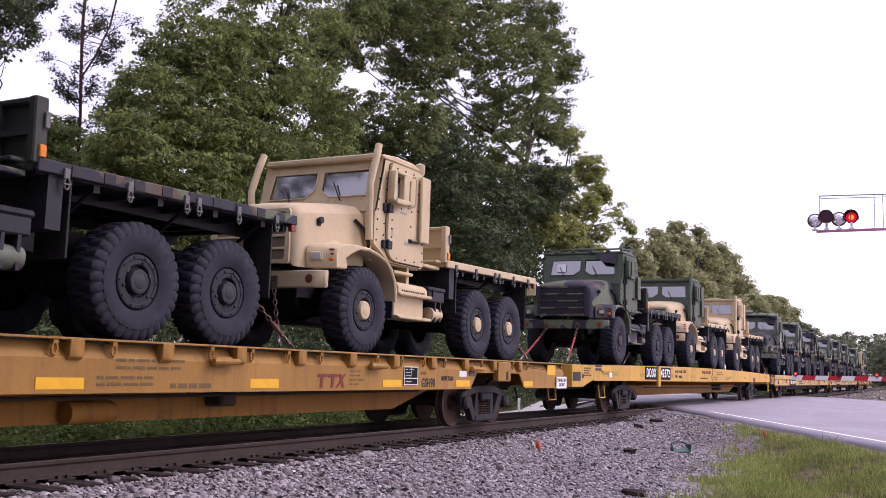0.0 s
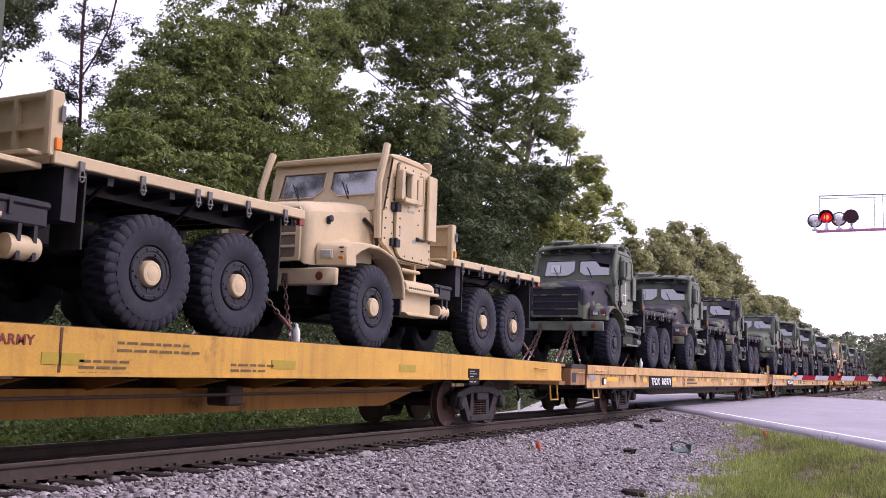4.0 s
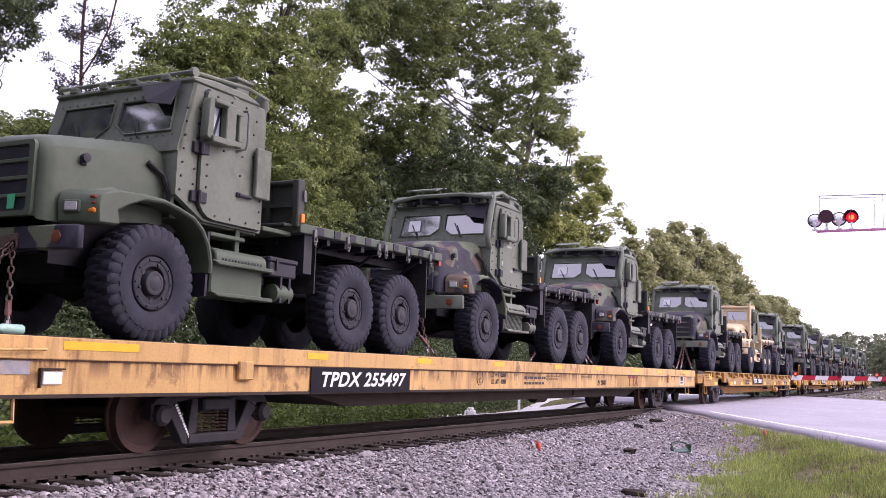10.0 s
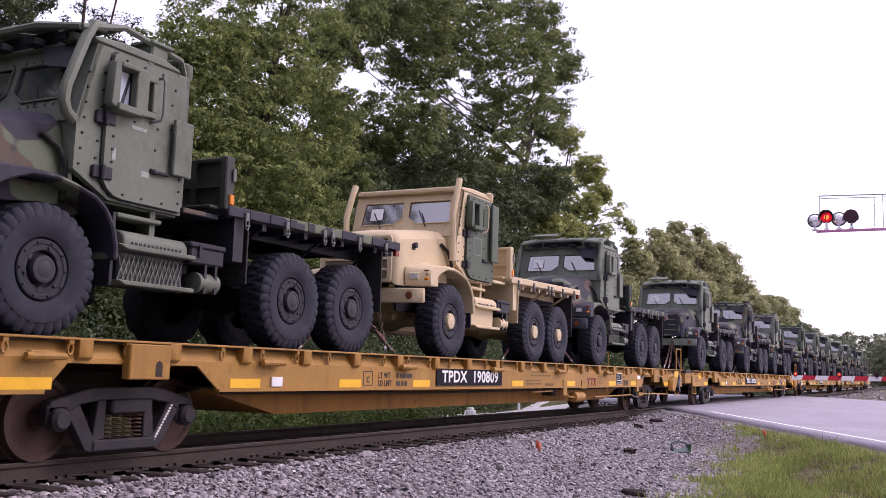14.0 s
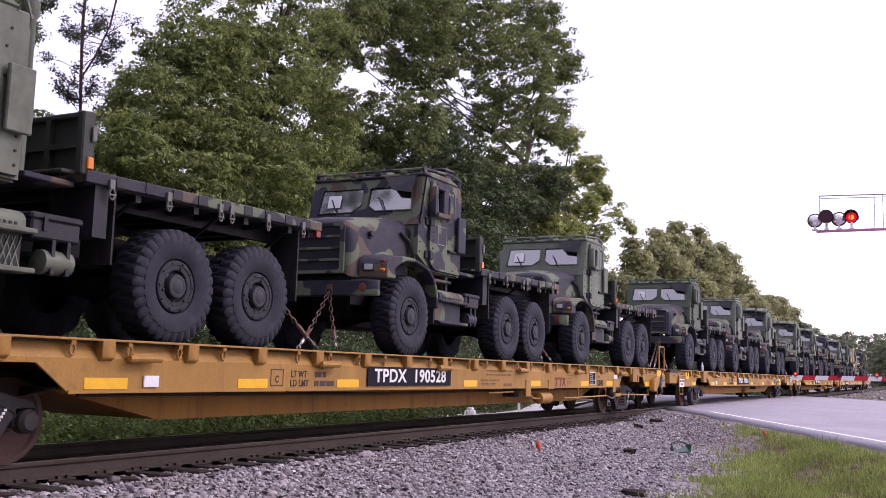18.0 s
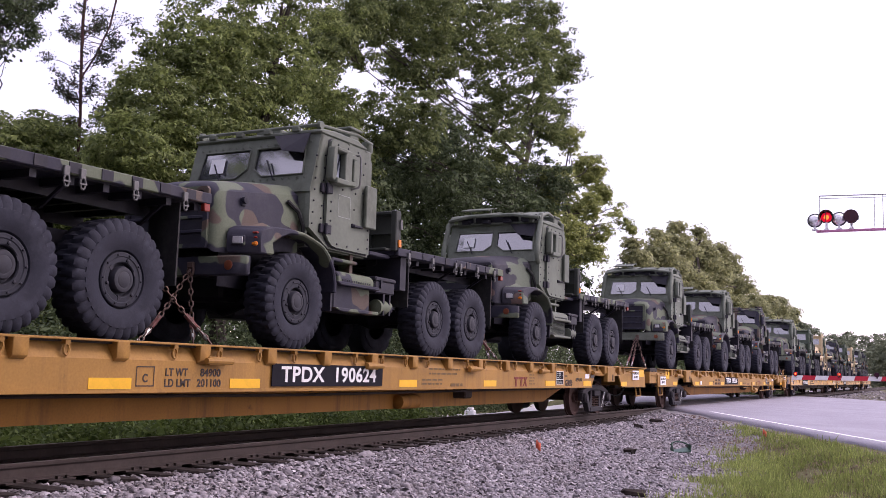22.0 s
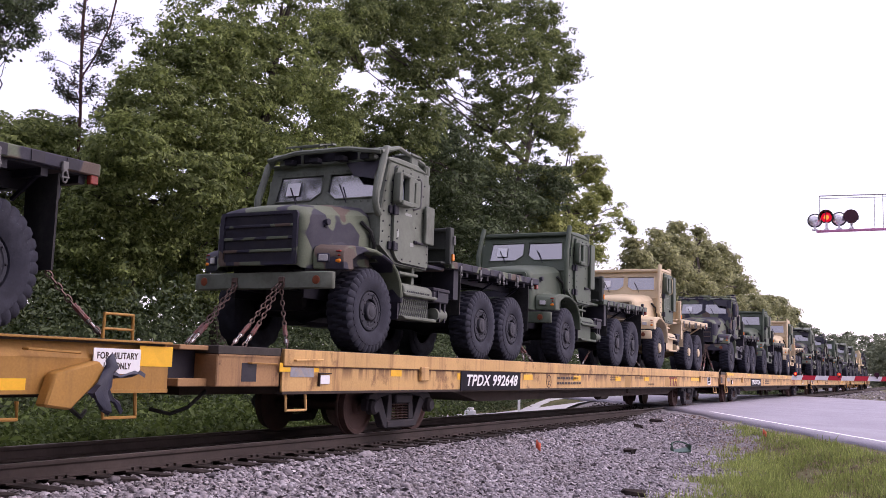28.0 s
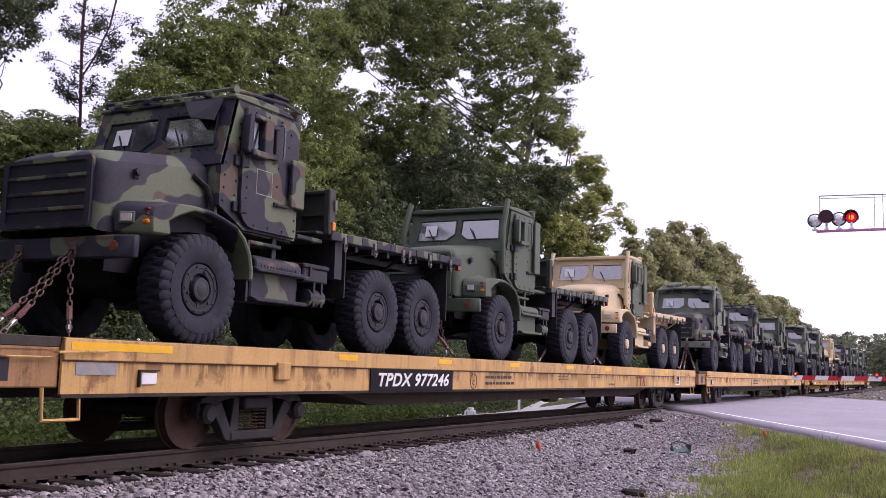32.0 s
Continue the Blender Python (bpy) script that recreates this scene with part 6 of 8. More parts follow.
def sideframe_bm(bm):
    """A cast side frame: arched top member, sprung bolster opening, bearing boxes at the ends."""
    x0, x1 = 0.93, 1.06
    prism(bm, [(-1.02, 0.48), (-0.98, 0.60), (-0.45, 0.73), (0.45, 0.73), (0.98, 0.60), (1.02, 0.48), (0.78, 0.48), (0.62, 0.56), (0.36, 0.60), (-0.36, 0.60), (-0.62, 0.56), (-0.78, 0.48)], "x", x0, x1, 0.012)
    for s in (-1, 1):
        # the slanting strut, and the column beside the springs; a three-cornered window is left between them
        prism(bm, [(s * 0.78, 0.48), (s * 0.62, 0.56), (s * 0.43, 0.24), (s * 0.34, 0.20), (s * 0.38, 0.07), (s * 0.52, 0.10)], "x", x0, x1, 0.01)
        prism(bm, [(s * 0.38, 0.60), (s * 0.27, 0.60), (s * 0.27, 0.20), (s * 0.43, 0.20), (s * 0.42, 0.30)], "x", x0 + 0.01, x1 - 0.01, 0.01)
        lathe(bm, [(x1 - 0.05, 0.12), (x1 + 0.05, 0.115), (x1 + 0.09, 0.08), (x1 + 0.09, 0.01)], 14, (0, s * 0.89, 0.42))
        box(bm, x0, x1, s * 0.89 - 0.13, s * 0.89 + 0.13, 0.36, 0.56, 0.02)
    box(bm, x0 - 0.02, x1 + 0.02, -0.44, 0.44, 0.08, 0.20, 0.02)
    box(bm, x0 - 0.04, x1 + 0.05, -0.24, 0.24, 0.46, 0.60, 0.02)
    return bm


def spring_bm(bm):
    for k in range(4):
        y = -0.21 + k * 0.14
        for j in range(6):
            lathe(bm, [(-0.012, 0.045), (0.0, 0.062), (0.012, 0.045)], 10, (1.0, y, 0.225 + j * 0.042), "z")
    return bm


def letters(text, height, material, parent, y, z, x, flip=False, name="lettering", slant=0.0, fit=0.0):
    """Writing on the car's near side, reading towards the far end."""
    cu = bpy.data.curves.new(name, "FONT")
    cu.body, cu.size, cu.align_x, cu.align_y = text, height * 1.38, "CENTER", "CENTER"
    cu.shear, cu.extrude, cu.space_character, cu.offset = slant, 0.002, 1.08, height * 0.035
    tmp = bpy.data.objects.new(name, cu)
    me = bpy.data.meshes.new_from_object(tmp)
    bpy.data.objects.remove(tmp)
    bpy.data.curves.remove(cu)
    me.transform(Matrix(((0, 0, 1, 0), (1, 0, 0, 0), (0, 1, 0, 0), (0, 0, 0, 1))))
    if fit:
        ys = [v.co.y for v in me.vertices]
        me.transform(Matrix.Diagonal((1, fit / (max(ys) - min(ys)), 1, 1)))
    me.materials.clear()
    me.materials.append(material)
    ob = tagged(part(name, me, None, parent), kind="stuff")
    ob.location = (x, y, z)
    return ob


def bars(n, long, tall, gap, material, parent, y, z, x, seed, name="small_print"):
    """Small stencilled lines too fine to read."""
    rng = random.Random(seed)
    bm = B()
    for i in range(n):
        w = long * rng.uniform(0.7, 1)
        u = -long / 2
        while u < -long / 2 + w:
            k = rng.uniform(0.06, 0.2)
            box(bm, 0, 0.002, u, u + k, -i * gap, -i * gap + tall)
            u += k + 0.035
    ob = tagged(part(name, bm, material, parent, "small stencilled lines"), kind="stuff")
    ob.location = (x, y, z)


def chalked_bm(bm, side):
    """A slanting row of chalked characters on the side frame's strut."""
    rng = random.Random(5)
    for k in range(13):
        u, w = k / 12, rng.uniform(0.010, 0.019)
        y, z = side * (0.66 - 0.24 * u), 0.53 - 0.36 * u
        box(bm, 1.068, 1.0705, y - w, y + w, z - 0.012, z + 0.011)
    return bm


def make_bogie(c, y, spin, chalk=0):
    b = part("bogie", shape("bolster", lambda q: box(box(q, -1.0, 1.0, -0.2, 0.2, 0.42, 0.66, 0.03), -0.3, 0.3, -0.3, 0.3, 0.6, 0.72), M["bogie"]), None, c)
    b.location = (0, y, 0)
    for sx in (1, -1):
        f = part("side_frame", shape("side_frame%d" % sx, lambda q: sideframe_bm(q) if sx > 0 else mirror(sideframe_bm(q)), M["bogie"]), None, b)
        if chalk and sx > 0:
            tagged(part("chalk_writing", shape("chalk_writing%d" % chalk, lambda q: chalked_bm(q, chalk), M["white"]), None, f, "slanting line of white chalk writing"), kind="stuff")
        tagged(part("suspension_block", shape("springs%d" % sx, lambda q: spring_bm(q) if sx > 0 else mirror(spring_bm(q)), M["wheelrust"]), None, b), kind="stuff")
    for sy in (-1, 1):
        w = part("wheelset", shape("wheelset", wheelset_bm, M["wheelrust"]), None, b, "worn steel wheels on an axle")
        w.location = (0, sy * 0.89, 0.4145)
        if spin:
            SPINNING.append((w, y))


SPINNING = []


def rear_of(kind, number):
    """How far the side reaches behind the car's middle."""
    return 14.55 if "255497" in number else 14.05 if "992648" in number else {"flush": 13.85, "stake": 14.15, "army": 13.9}[kind]


def make_car(kind, number, seed, label, fittings=(), spin=True, room=15.0):
    rng = random.Random(seed)
    paint = {"flush": M["buff"], "stake": M["ochre"], "army": M["yellow"]}[kind]
    c = thing("flatcar", label, "railway flatcar", "flatcars of the train")
    W, TOP = 1.37, DECK
    LOW = {"flush": 0.66, "stake": 0.70, "army": 0.86}[kind]
    bog = {"flush": 9.5, "stake": 9.45, "army": 9.9}[kind]
    back = 10.9 if "255497" in number else 10.5 if "992648" in number else {"flush": 10.2, "stake": 10.72, "army": 10.4}[kind]
    END = 13.5 if "965974" in number or kind == "army" else 12.8 if "977246" in number else 13.1
    nose = min(1.75, room - END - 0.35)
    REAR = rear_of(kind, number)
    built = "%s%.2f%.2f" % (kind, REAR, END)
    braked = any(f[0] == "bag" for f in fittings)  # this end carries the hand brake's rods

    def side(bm):
        if kind == "stake":
            # the sill is cut up over each bogie
            out = [(-END, 1.02), (-END, LOW), (-bog - 1.35, LOW), (-bog - 1.10, 0.97), (-bog + 0.70, 0.97), (-bog + 1.08, LOW)]
            out = out + [(back - 1.3, LOW), (back - 1.04, 0.97), (back + 0.92, 0.97), (back + 1.18, LOW), (REAR, LOW), (REAR, 1.02)]
        else:
            out = [(-END, TOP - 0.012), (-END, LOW), (REAR, LOW), (REAR, TOP - 0.012)]
        return prism(bm, out, "x", W - 0.03, W)
    for sx in (1, -1):
        s = part("side_sill", shape("side_%s%d" % (built, sx), lambda q: side(q) if sx > 0 else mirror(side(q)), paint), None, c, "paint streaked with rust")
        if kind == "flush":
            part("top_rail", shape("top_rail_%s%d" % (built, sx), lambda q: box(q, *sorted((sx * (W - 0.02), sx * (W + 0.025))), -END, REAR, TOP - (0.22 if kind == "flush" else 0.15), TOP - 0.012, 0.006), paint), None, s)
        if kind == "flush" and sx > 0:
            part("seam", shape("seam" + built, lambda q: box(q, W, W + 0.012, -END, REAR, TOP - 0.236, TOP - 0.222), M["rust"]), None, s, "rusty seam under the top rail")
        if kind == "stake":
            # above the sill the side leans in under the deck's lip, behind the pockets
            part("chain_trough", shape("trough_%s%d" % (built, sx), lambda q: prism(q, [(sx * (W - 0.002), 1.018), (sx * (W - 0.10), TOP - 0.05), (sx * (W - 0.10), TOP - 0.012), (sx * (W - 0.13), TOP - 0.012), (sx * (W - 0.13), 1.0), (sx * (W - 0.03), 1.0)], "y", -END, REAR), paint), None, s)
        lip = [(-END, -bog - 1.35), (-bog + 1.08, back - 1.3), (back + 1.18, REAR)] if kind == "stake" else [(-END, REAR)]
        for y0, y1 in lip:
            part("bottom_lip", shape("lip_%s%d%.1f" % (built, sx, y0), lambda q: box(q, *sorted((sx * (W - 0.09), sx * (W + 0.014))), y0, y1, LOW - 0.016, LOW + 0.02), paint), M["under"] if kind == "flush" else None, s)
    part("end_sill", shape("end_sill_" + built, lambda q: box(q, -W + 0.03, W - 0.03, REAR - 0.06, REAR, LOW, TOP - 0.02), paint), None, c)
    # the front end platform, and the open pocket in front of it
    mid = -END - min(1.2, nose * 0.72)
    if kind == "army":
        # the yellow side carries on, deepening forward to the coupler pocket
        front = -END - min(1.5, nose)
        p = part("end_platform", shape("army_end", lambda q: prism(q, [(-END, TOP - 0.012), (-END, LOW), (-END - 0.75, 0.70), (front, 0.70), (front, TOP - 0.012)], "x", -W, W, 0.008), paint), None, c)
        for y0, y1, z0, z1, deep in ((-14.42, -14.95, 0.84, 1.04, 0.004), (-14.2, -14.32, 0.90, 1.0, 0.003)):
            part("end_opening", shape("army_opening%.2f" % y0, lambda q: box(q, W - 0.01, W + deep, y1, y0, z0, z1), M["chassis"]), None, p, "dark opening in the end")
        bars(4, 0.5, 0.03, 0.055, M["dark"], p, -13.92, 1.12, W + 0.002, seed + 6)
    else:
        p = part("end_platform", shape("end_%s%.2f" % (kind, mid), lambda q: box(box(q, -1.33, 1.33, mid, -END, LOW + 0.08, TOP - 0.11, 0.012), -1.34, 1.34, mid + 0.02, -END - 0.02, TOP - 0.13, TOP - 0.105), M["stained"] if kind == "flush" else paint), None, c, "rust-stained end platform")
        part("platform_deck", shape("boards_%s%.2f%.2f" % (kind, mid, END), lambda q: box(q, -1.345, 1.345, mid, -END - 0.003, TOP - 0.105, TOP - 0.006, 0.008), M["wood"]), None, p, "dark worn deck boards")
        part("platform_pocket", shape("platform_pocket%.2f%s" % (END, kind), lambda q: box(q, 1.325, 1.3325, mid + 0.06, mid + 0.34, LOW + 0.14, TOP - 0.2), M["chassis"]), None, p, "dark opening in the platform side") if kind == "flush" else None
        part("end_beam", shape("end_beam%s%.2f%.2f" % (kind, mid, nose), lambda q: box(box(q, -1.2, 1.2, -END - nose, mid, LOW + 0.08, LOW + 0.17, 0.008), -1.2, 1.2, -END - nose, mid, TOP - 0.07, TOP - 0.015, 0.008), paint), M["stained"] if kind == "flush" else None, p, "beam across the end pocket")
    if kind != "army":
        # a black block fills the pocket and gives it its inner shade
        part("pocket_wall", shape("pocket%.2f%.2f" % (mid, nose), lambda q: box(q, -1.0, 1.0, -END - nose + 0.05, mid, LOW + 0.17, TOP - 0.07), M["chassis"]), None, p)
        part("sill_step", shape("end_trim%.2f" % END, lambda q: tube(q, [(1.33, -END - 0.1, 1.02), (1.37, -END - 0.12, 1.02), (1.37, -END - 0.62, 1.02), (1.33, -END - 0.64, 1.02)], 0.012, 6), paint), None, p)
    part("deck", shape("deck" + built, lambda q: box(q, -W + 0.02, W - 0.02, -END, REAR - 0.05, TOP - 0.05, TOP - 0.003), M["wood"]), None, c, "dark worn wooden deck")
    z = {"flush": 0.44, "stake": 0.36, "army": 0.40}[kind]
    hw = {"flush": 1.05, "stake": 0.85, "army": 0.6}[kind]
    # the keel's own colour includes the shade of the overhanging deck
    keel = M["under"] if kind == "flush" else M["keel"]
    part("centre_sill", shape("keel_" + kind, lambda q: prism(q, [(-8.1, 0.70), (-6.6, z), (7.6, z), (9.0, 0.70)], "x", -hw, hw), keel), None, c, "deep centre sill")
    part("draft_sill", shape("draft", lambda q: box(q, -0.25, 0.25, -END - 0.6, END + 0.6, 0.60, 0.88), M["under"]), None, c)
    for k in range(13):
        y = -8.4 + k * 1.4
        part("crossbearer", shape("crossbearer", lambda q: prism(q, [(-1.3, 0.74), (-0.4, 0.56), (0.4, 0.56), (1.3, 0.74)], "y", -0.03, 0.03), M["under"]), keel if kind == "army" else None, c).location = (0, y, 0.0 if kind != "army" else 0.08)
    if kind != "army":
        part("air_reservoir", shape("air_reservoir", lambda q: lathe(q, [(-0.33, 0.03), (-0.30, 0.115), (0.30, 0.115), (0.33, 0.03)], 16, (0, 0, 0), "y"), M["keel"]), paint if braked else M["keel"] if kind == "stake" else M["under"], c, "grimy air reservoir").location = (1.30, 4.2, 0.475) if braked else (0.92, 1.25, 0.47)
    part("brake_valve", shape("brake_valve", lambda q: box(q, 0.75, 1.1, 3.1, 3.4, 0.50, 0.74, 0.03), M["under"]), None, c)
    part("brake_pipe", shape("brake_pipe", lambda q: tube(q, [(1.1, -8, 0.66), (1.1, -2, 0.62), (1.1, 8, 0.66)], 0.02, 6), M["under"]), None, c)
    for e in (-1, 1):
        part("coupler", shape("coupler%d" % e, lambda q: coupler_bm(q, e), M["rust"]), None, c)
        make_bogie(c, -bog if e < 0 else back, spin, 1 if kind == "stake" and number else -1 if "255497" in number and e < 0 else 0)
        part("corner_step", shape("corner_step%d" % e, lambda q: tube(q, [(1.33, e * 12.55 + 0.75 * (e > 0), 0.74), (1.36, e * 12.55 + 0.75 * (e > 0), 0.44), (1.36, e * 12.98 + 0.75 * (e > 0), 0.44), (1.33, e * 12.98 + 0.75 * (e > 0), 0.74)], 0.02, 6), paint), paint, c)
        part("grab_iron", shape("grab_iron%d" % e, lambda q: tube(q, [(1.37, e * 12.3, 1.09), (1.43, e * 12.3, 1.09), (1.43, e * 12.9, 1.07), (1.37, e * 12.9, 1.07)], 0.013, 6), paint), paint, c)
        part("air_hose", shape("air_hose%d" % e, lambda q: tube(q, [(0.5, e * 13.5, 0.66), (0.45, e * 13.75, 0.46), (0.35, e * 13.95, 0.38), (0.2, e * 14.15, 0.44)], 0.024, 6), M["flap"]), None, c, "black rubber air hose")
    if kind == "stake":
        for k in range(20):
            y = -11.6 + k * 1.22
            p = part("stake_pocket", shape("stake_pocket", lambda q: prism(q, [(-0.10, 0), (0.055, 0), (0.055, -0.17), (0.0, -0.205), (-0.10, -0.205)], "y", -0.085, 0.085, 0.006), paint), paint, c)
            p.location = (W, y, TOP - 0.02)
        for k in range(34):
            y = -12.0 + k * 0.727
            p = part("chain_anchor", shape("chain_anchor", lambda q: ring_big(q), M["ochre"]), None, c)
            p.location = (W - 0.005, y, TOP - 0.10)
        part("channel_lip", shape("channel_lip" + built, lambda q: box(q, W - 0.11, W + 0.05, -END, REAR, TOP - 0.03, TOP - 0.008, 0.004), paint), None, c)
        for y in (-bog, back):
            pad = part("jacking_pad", shape("jacking_pad", lambda q: box(q, W - 0.03, W + 0.085, -0.29, 0.29, 0.82, 1.18, 0.012), paint), paint, c)
            pad.location = (0, y - 0.1 * (y < 0), 0)
            part("keyhole", shape("keyhole", lambda q: prism(q, [(0.07, 0.85), (0.17, 0.85), (0.17, 0.97), (0.155, 1.0), (0.12, 1.015), (0.085, 1.0), (0.07, 0.97)], "x", W + 0.083, W + 0.087), M["under"]), None, pad, "dark arched slot")
        for k in range(7):
            p = part("ratchet", shape("ratchet", lambda q: lathe(box(q, 0, 0.07, -0.14, 0.14, -0.05, 0.05, 0.01), [(-0.2, 0.035), (0.24, 0.035)], 8, (0.08, 0, 0), "y"), M["ochre"]), None, c)
            p.location = (W + 0.01, -10.9 + k * 3.4, TOP - 0.19)
    else:
        for k in range(0 if kind == "army" else 2):
            p = part("side_box", shape("side_box", lambda q: box(q, 0, 0.06, -0.13, 0.13, -0.11, 0.11, 0.012), paint), paint, c)
            p.location = (W, (-9.4, 10.9)[k], 0.93)
    if kind == "stake":
        spots = [(y, 0.78, 0.28) for y in (-11.0, -7.9, -5.6, -3.5, 0.47, 3.56, 6.66, 8.6 if braked else 9.1)] + [(-12.0, 1.03, 0.24), (13.96 if ("placard", 13.4, 1.0) in fittings else 13.76 if ("placard", 13.12, 1.0) in fittings else 13.4, 1.06, 0.24), (12.1, 0.77, 0.25)]
    elif kind == "flush":
        spots = [(y, 0.9 if "965974" in number or "992648" in number else TOP - 0.085, 0.24) for y in ((-5.1, -2.0, 0.0, 2.65, 5.25, 8.25, 11.2) if "965974" in number else (-7.9, -4.92, -1.95, 1.22, 4.0, 7.3, 9.85)) if not ("992648" in number and y > 9)] + ([(13.24, TOP - 0.085, 0.46)] if "255497" in number else []) + ([(-12.05, TOP - 0.085, 0.68)] if "977246" in number else [(-11.6, TOP - 0.085, 0.48)] if "255497" in number else [(-11.52, 0.885, 0.47), (-8.42, 0.87, 0.21)] if "965974" in number else [(-12.74, 0.98, 0.43), (-10.24, 0.94, 0.16), (10.13, 0.92, 0.58)])
    else:
        spots = [(y, 1.01, 0.25) for y in (-9.1, -5.92, -2.88, 0.36, 3.8, 7.0)] + [(-12.53, 1.04, 0.25), (-11.75, 1.03, 0.24)]
    for y, zz, half in spots:
        p = part("reflector", shape("reflector%s%d%d" % (kind, round(half * 100), zz > 1), lambda q: box(q, 0, 0.004, -half, half, *((-0.105, 0.105) if kind == "stake" and half < 0.25 else (-0.04, 0.04) if kind == "flush" and zz > 1 else (-0.055, 0.055))), M["reflect"]), M["dullstrip"] if kind == "army" else None, c, "dull mustard reflector strip" if kind == "army" else "bright yellow reflector strip")
        p.location = (W + 0.002 if not (kind == "flush" and zz > 1) else W + 0.026, y, zz)
    p = part("white_reflector", shape("white_reflector", lambda q: box(q, 0, 0.02, -0.11, 0.11, -0.06, 0.06, 0.006), M["paper"]), None, c, "small white reflector plate")
    p.location = (W + 0.002, {"flush": -11.68 if "977246" in number else -12.17, "stake": -7.3, "army": -12.16}[kind], {"flush": 0.83, "stake": 0.80, "army": 0.99}[kind])
    # number panel and markings
    if number:
        words = number.split()
        if kind == "army":
            panels = [(-8.3, 1.2, words[0]), (-6.70, 1.28, words[1])]
        else:
            panels = [({"flush": -5.95 if "977246" in number else -6.7, "stake": -1.68}[kind], 2.66, number)]
        zz = {"army": 1.07, "flush": 0.825, "stake": 0.885}[kind]
        half = {"flush": 0.165, "stake": 0.14, "army": 0.18}[kind]
        for y, wide, text in panels:
            pl = part("number_panel", shape("number_panel%s%d" % (kind, round(wide * 100)), lambda q: box(q, 0, 0.012, -wide / 2, wide / 2, -half, half), M["plate"]), None, c, "black panel with white lettering")
            pl.location = (W + 0.012, y, zz)
            letters(text, 0.24 if kind == "army" else 0.195, M["white"], pl, 0, 0, 0.013, name="car_number", slant=0.25 if kind == "flush" else 0.0, fit=wide * 0.86)
        if kind == "army":
            part("bracket_post", shape("bracket_post", lambda q: box(q, W, W + 0.06, -0.14, 0.14, 0.69, 1.28, 0.01), paint), paint, c).location = (0, -7.49, 0)
    if kind != "army":
        emblem(c, 5.02 if kind == "stake" else 7.08, 0.81 if kind == "stake" else 0.84, W + 0.004, 0.7 if kind == "stake" else 1.0)
        if kind == "flush":
            for y0, y1 in ((5.6, 7.95), (8.5, 9.75)) if "255497" in number else ((6.05, 7.9), (1.83, 2.42)):
                part("paint_patch", shape("patch%.2f" % y0, lambda q: prism(q, [(y0, LOW + 0.03), (y1 - 0.06, LOW + 0.03), (y1 + 0.06, TOP - 0.24), (y0 + 0.06, TOP - 0.24)], "x", W - 0.01, W + 0.0016), M["mustard"]), None, c, "patch of mustard repaint")
    else:
        for text, y, zz, wide in (("LD LMT", -5.18, 1.14, 0.40), ("201200", -4.68, 1.145, 0.43), ("286K", -4.08, 1.16, 0.38), ("LT WT", -5.23, 1.0, 0.33), ("84800", -4.70, 0.985, 0.37), ("C", -5.79, 1.05, 0.08)):
            letters(text, 0.085, M["dark"], c, y, zz, W + 0.005, name="weight_stencil", fit=wide)
        letters("UNITED STATES ARMY", 0.095, M["redletter"], c, -0.73, 1.165, W + 0.004, name="owner_lettering", fit=1.5)
        part("stencil_frame", shape("army_stencil_frame", lambda b: box(box(box(box(b, 0, 0.002, -0.14, 0.14, 0.25, 0.262), 0, 0.002, -0.14, 0.14, 0.0, 0.012), 0, 0.002, -0.14, -0.128, 0.012, 0.25), 0, 0.002, 0.128, 0.14, 0.012, 0.25), M["redletter"]), None, c, "thin red stencilled square").location = (W + 0.003, -5.79, 0.97)
        part("side_seam", shape("side_seam", lambda b: box(b, W - 0.01, W + 0.006, -0.015, 0.015, 0.88, 1.30), M["rust"]), None, c, "rusty upright weld").location = (0, 0.32, 0)
    if kind == "stake" and number:
        for text, y, zz, long in (("LT WT", -4.67, 0.895, 0.34), ("LD LMT", -4.65, 0.78, 0.40), ("C", -5.13, 0.83, 0.07)):
            letters(text, 0.085, M["dark"], c, y, zz, W + 0.004, name="weight_stencil", fit=long)
        if "190624" in number:
            letters("84900", 0.085, M["dark"], c, -4.12, 0.895, W + 0.004, name="weight_stencil", fit=0.34)
            letters("201100", 0.085, M["dark"], c, -4.14, 0.78, W + 0.004, name="weight_stencil", fit=0.40)
        else:
            bars(2, 0.36, 0.07, 0.115, M["dark"], c, -4.13, 0.86, W + 0.004, seed)
        tagged(part("stencil_frame", shape("stencil_frame", lambda b: box(box(box(box(b, 0, 0.002, -0.13, 0.13, 0.185, 0.197), 0, 0.002, -0.13, 0.13, -0.012, 0.0), 0, 0.002, -0.13, -0.118, 0, 0.185), 0, 0.002, 0.118, 0.13, 0, 0.185), M["dark"]), None, c, "thin dark stencilled square")).location = (W + 0.003, -5.13, 0.76)
    else:
        bars(2, 1.5, 0.05, 0.11, M["dark"], c, -4.6 if kind == "stake" else (0.1 if "255497" in number else -2.5) if kind == "flush" else -1.0, 0.93 if kind != "flush" else 0.87, W + 0.004, seed)
    if kind == "flush":
        part("worn_label", shape("worn_label", lambda b: box(b, 0, 0.003, -0.26, 0.26, -0.07, 0.07), M["wornlabel"]), None, c, "worn blue-grey label").location = (W + 0.004, -END + 0.42, 0.93)
        part("light_guard", shape("light_guard", lambda b: box(box(b, 0, 0.035, -0.15, 0.13, 0.075, 0.09), 0, 0.035, -0.15, -0.135, -0.09, 0.075), M["under"]), None, c, "dark guard round the reflector").location = (W + 0.001, -11.68 if "977246" in number else -12.17, 0.83)
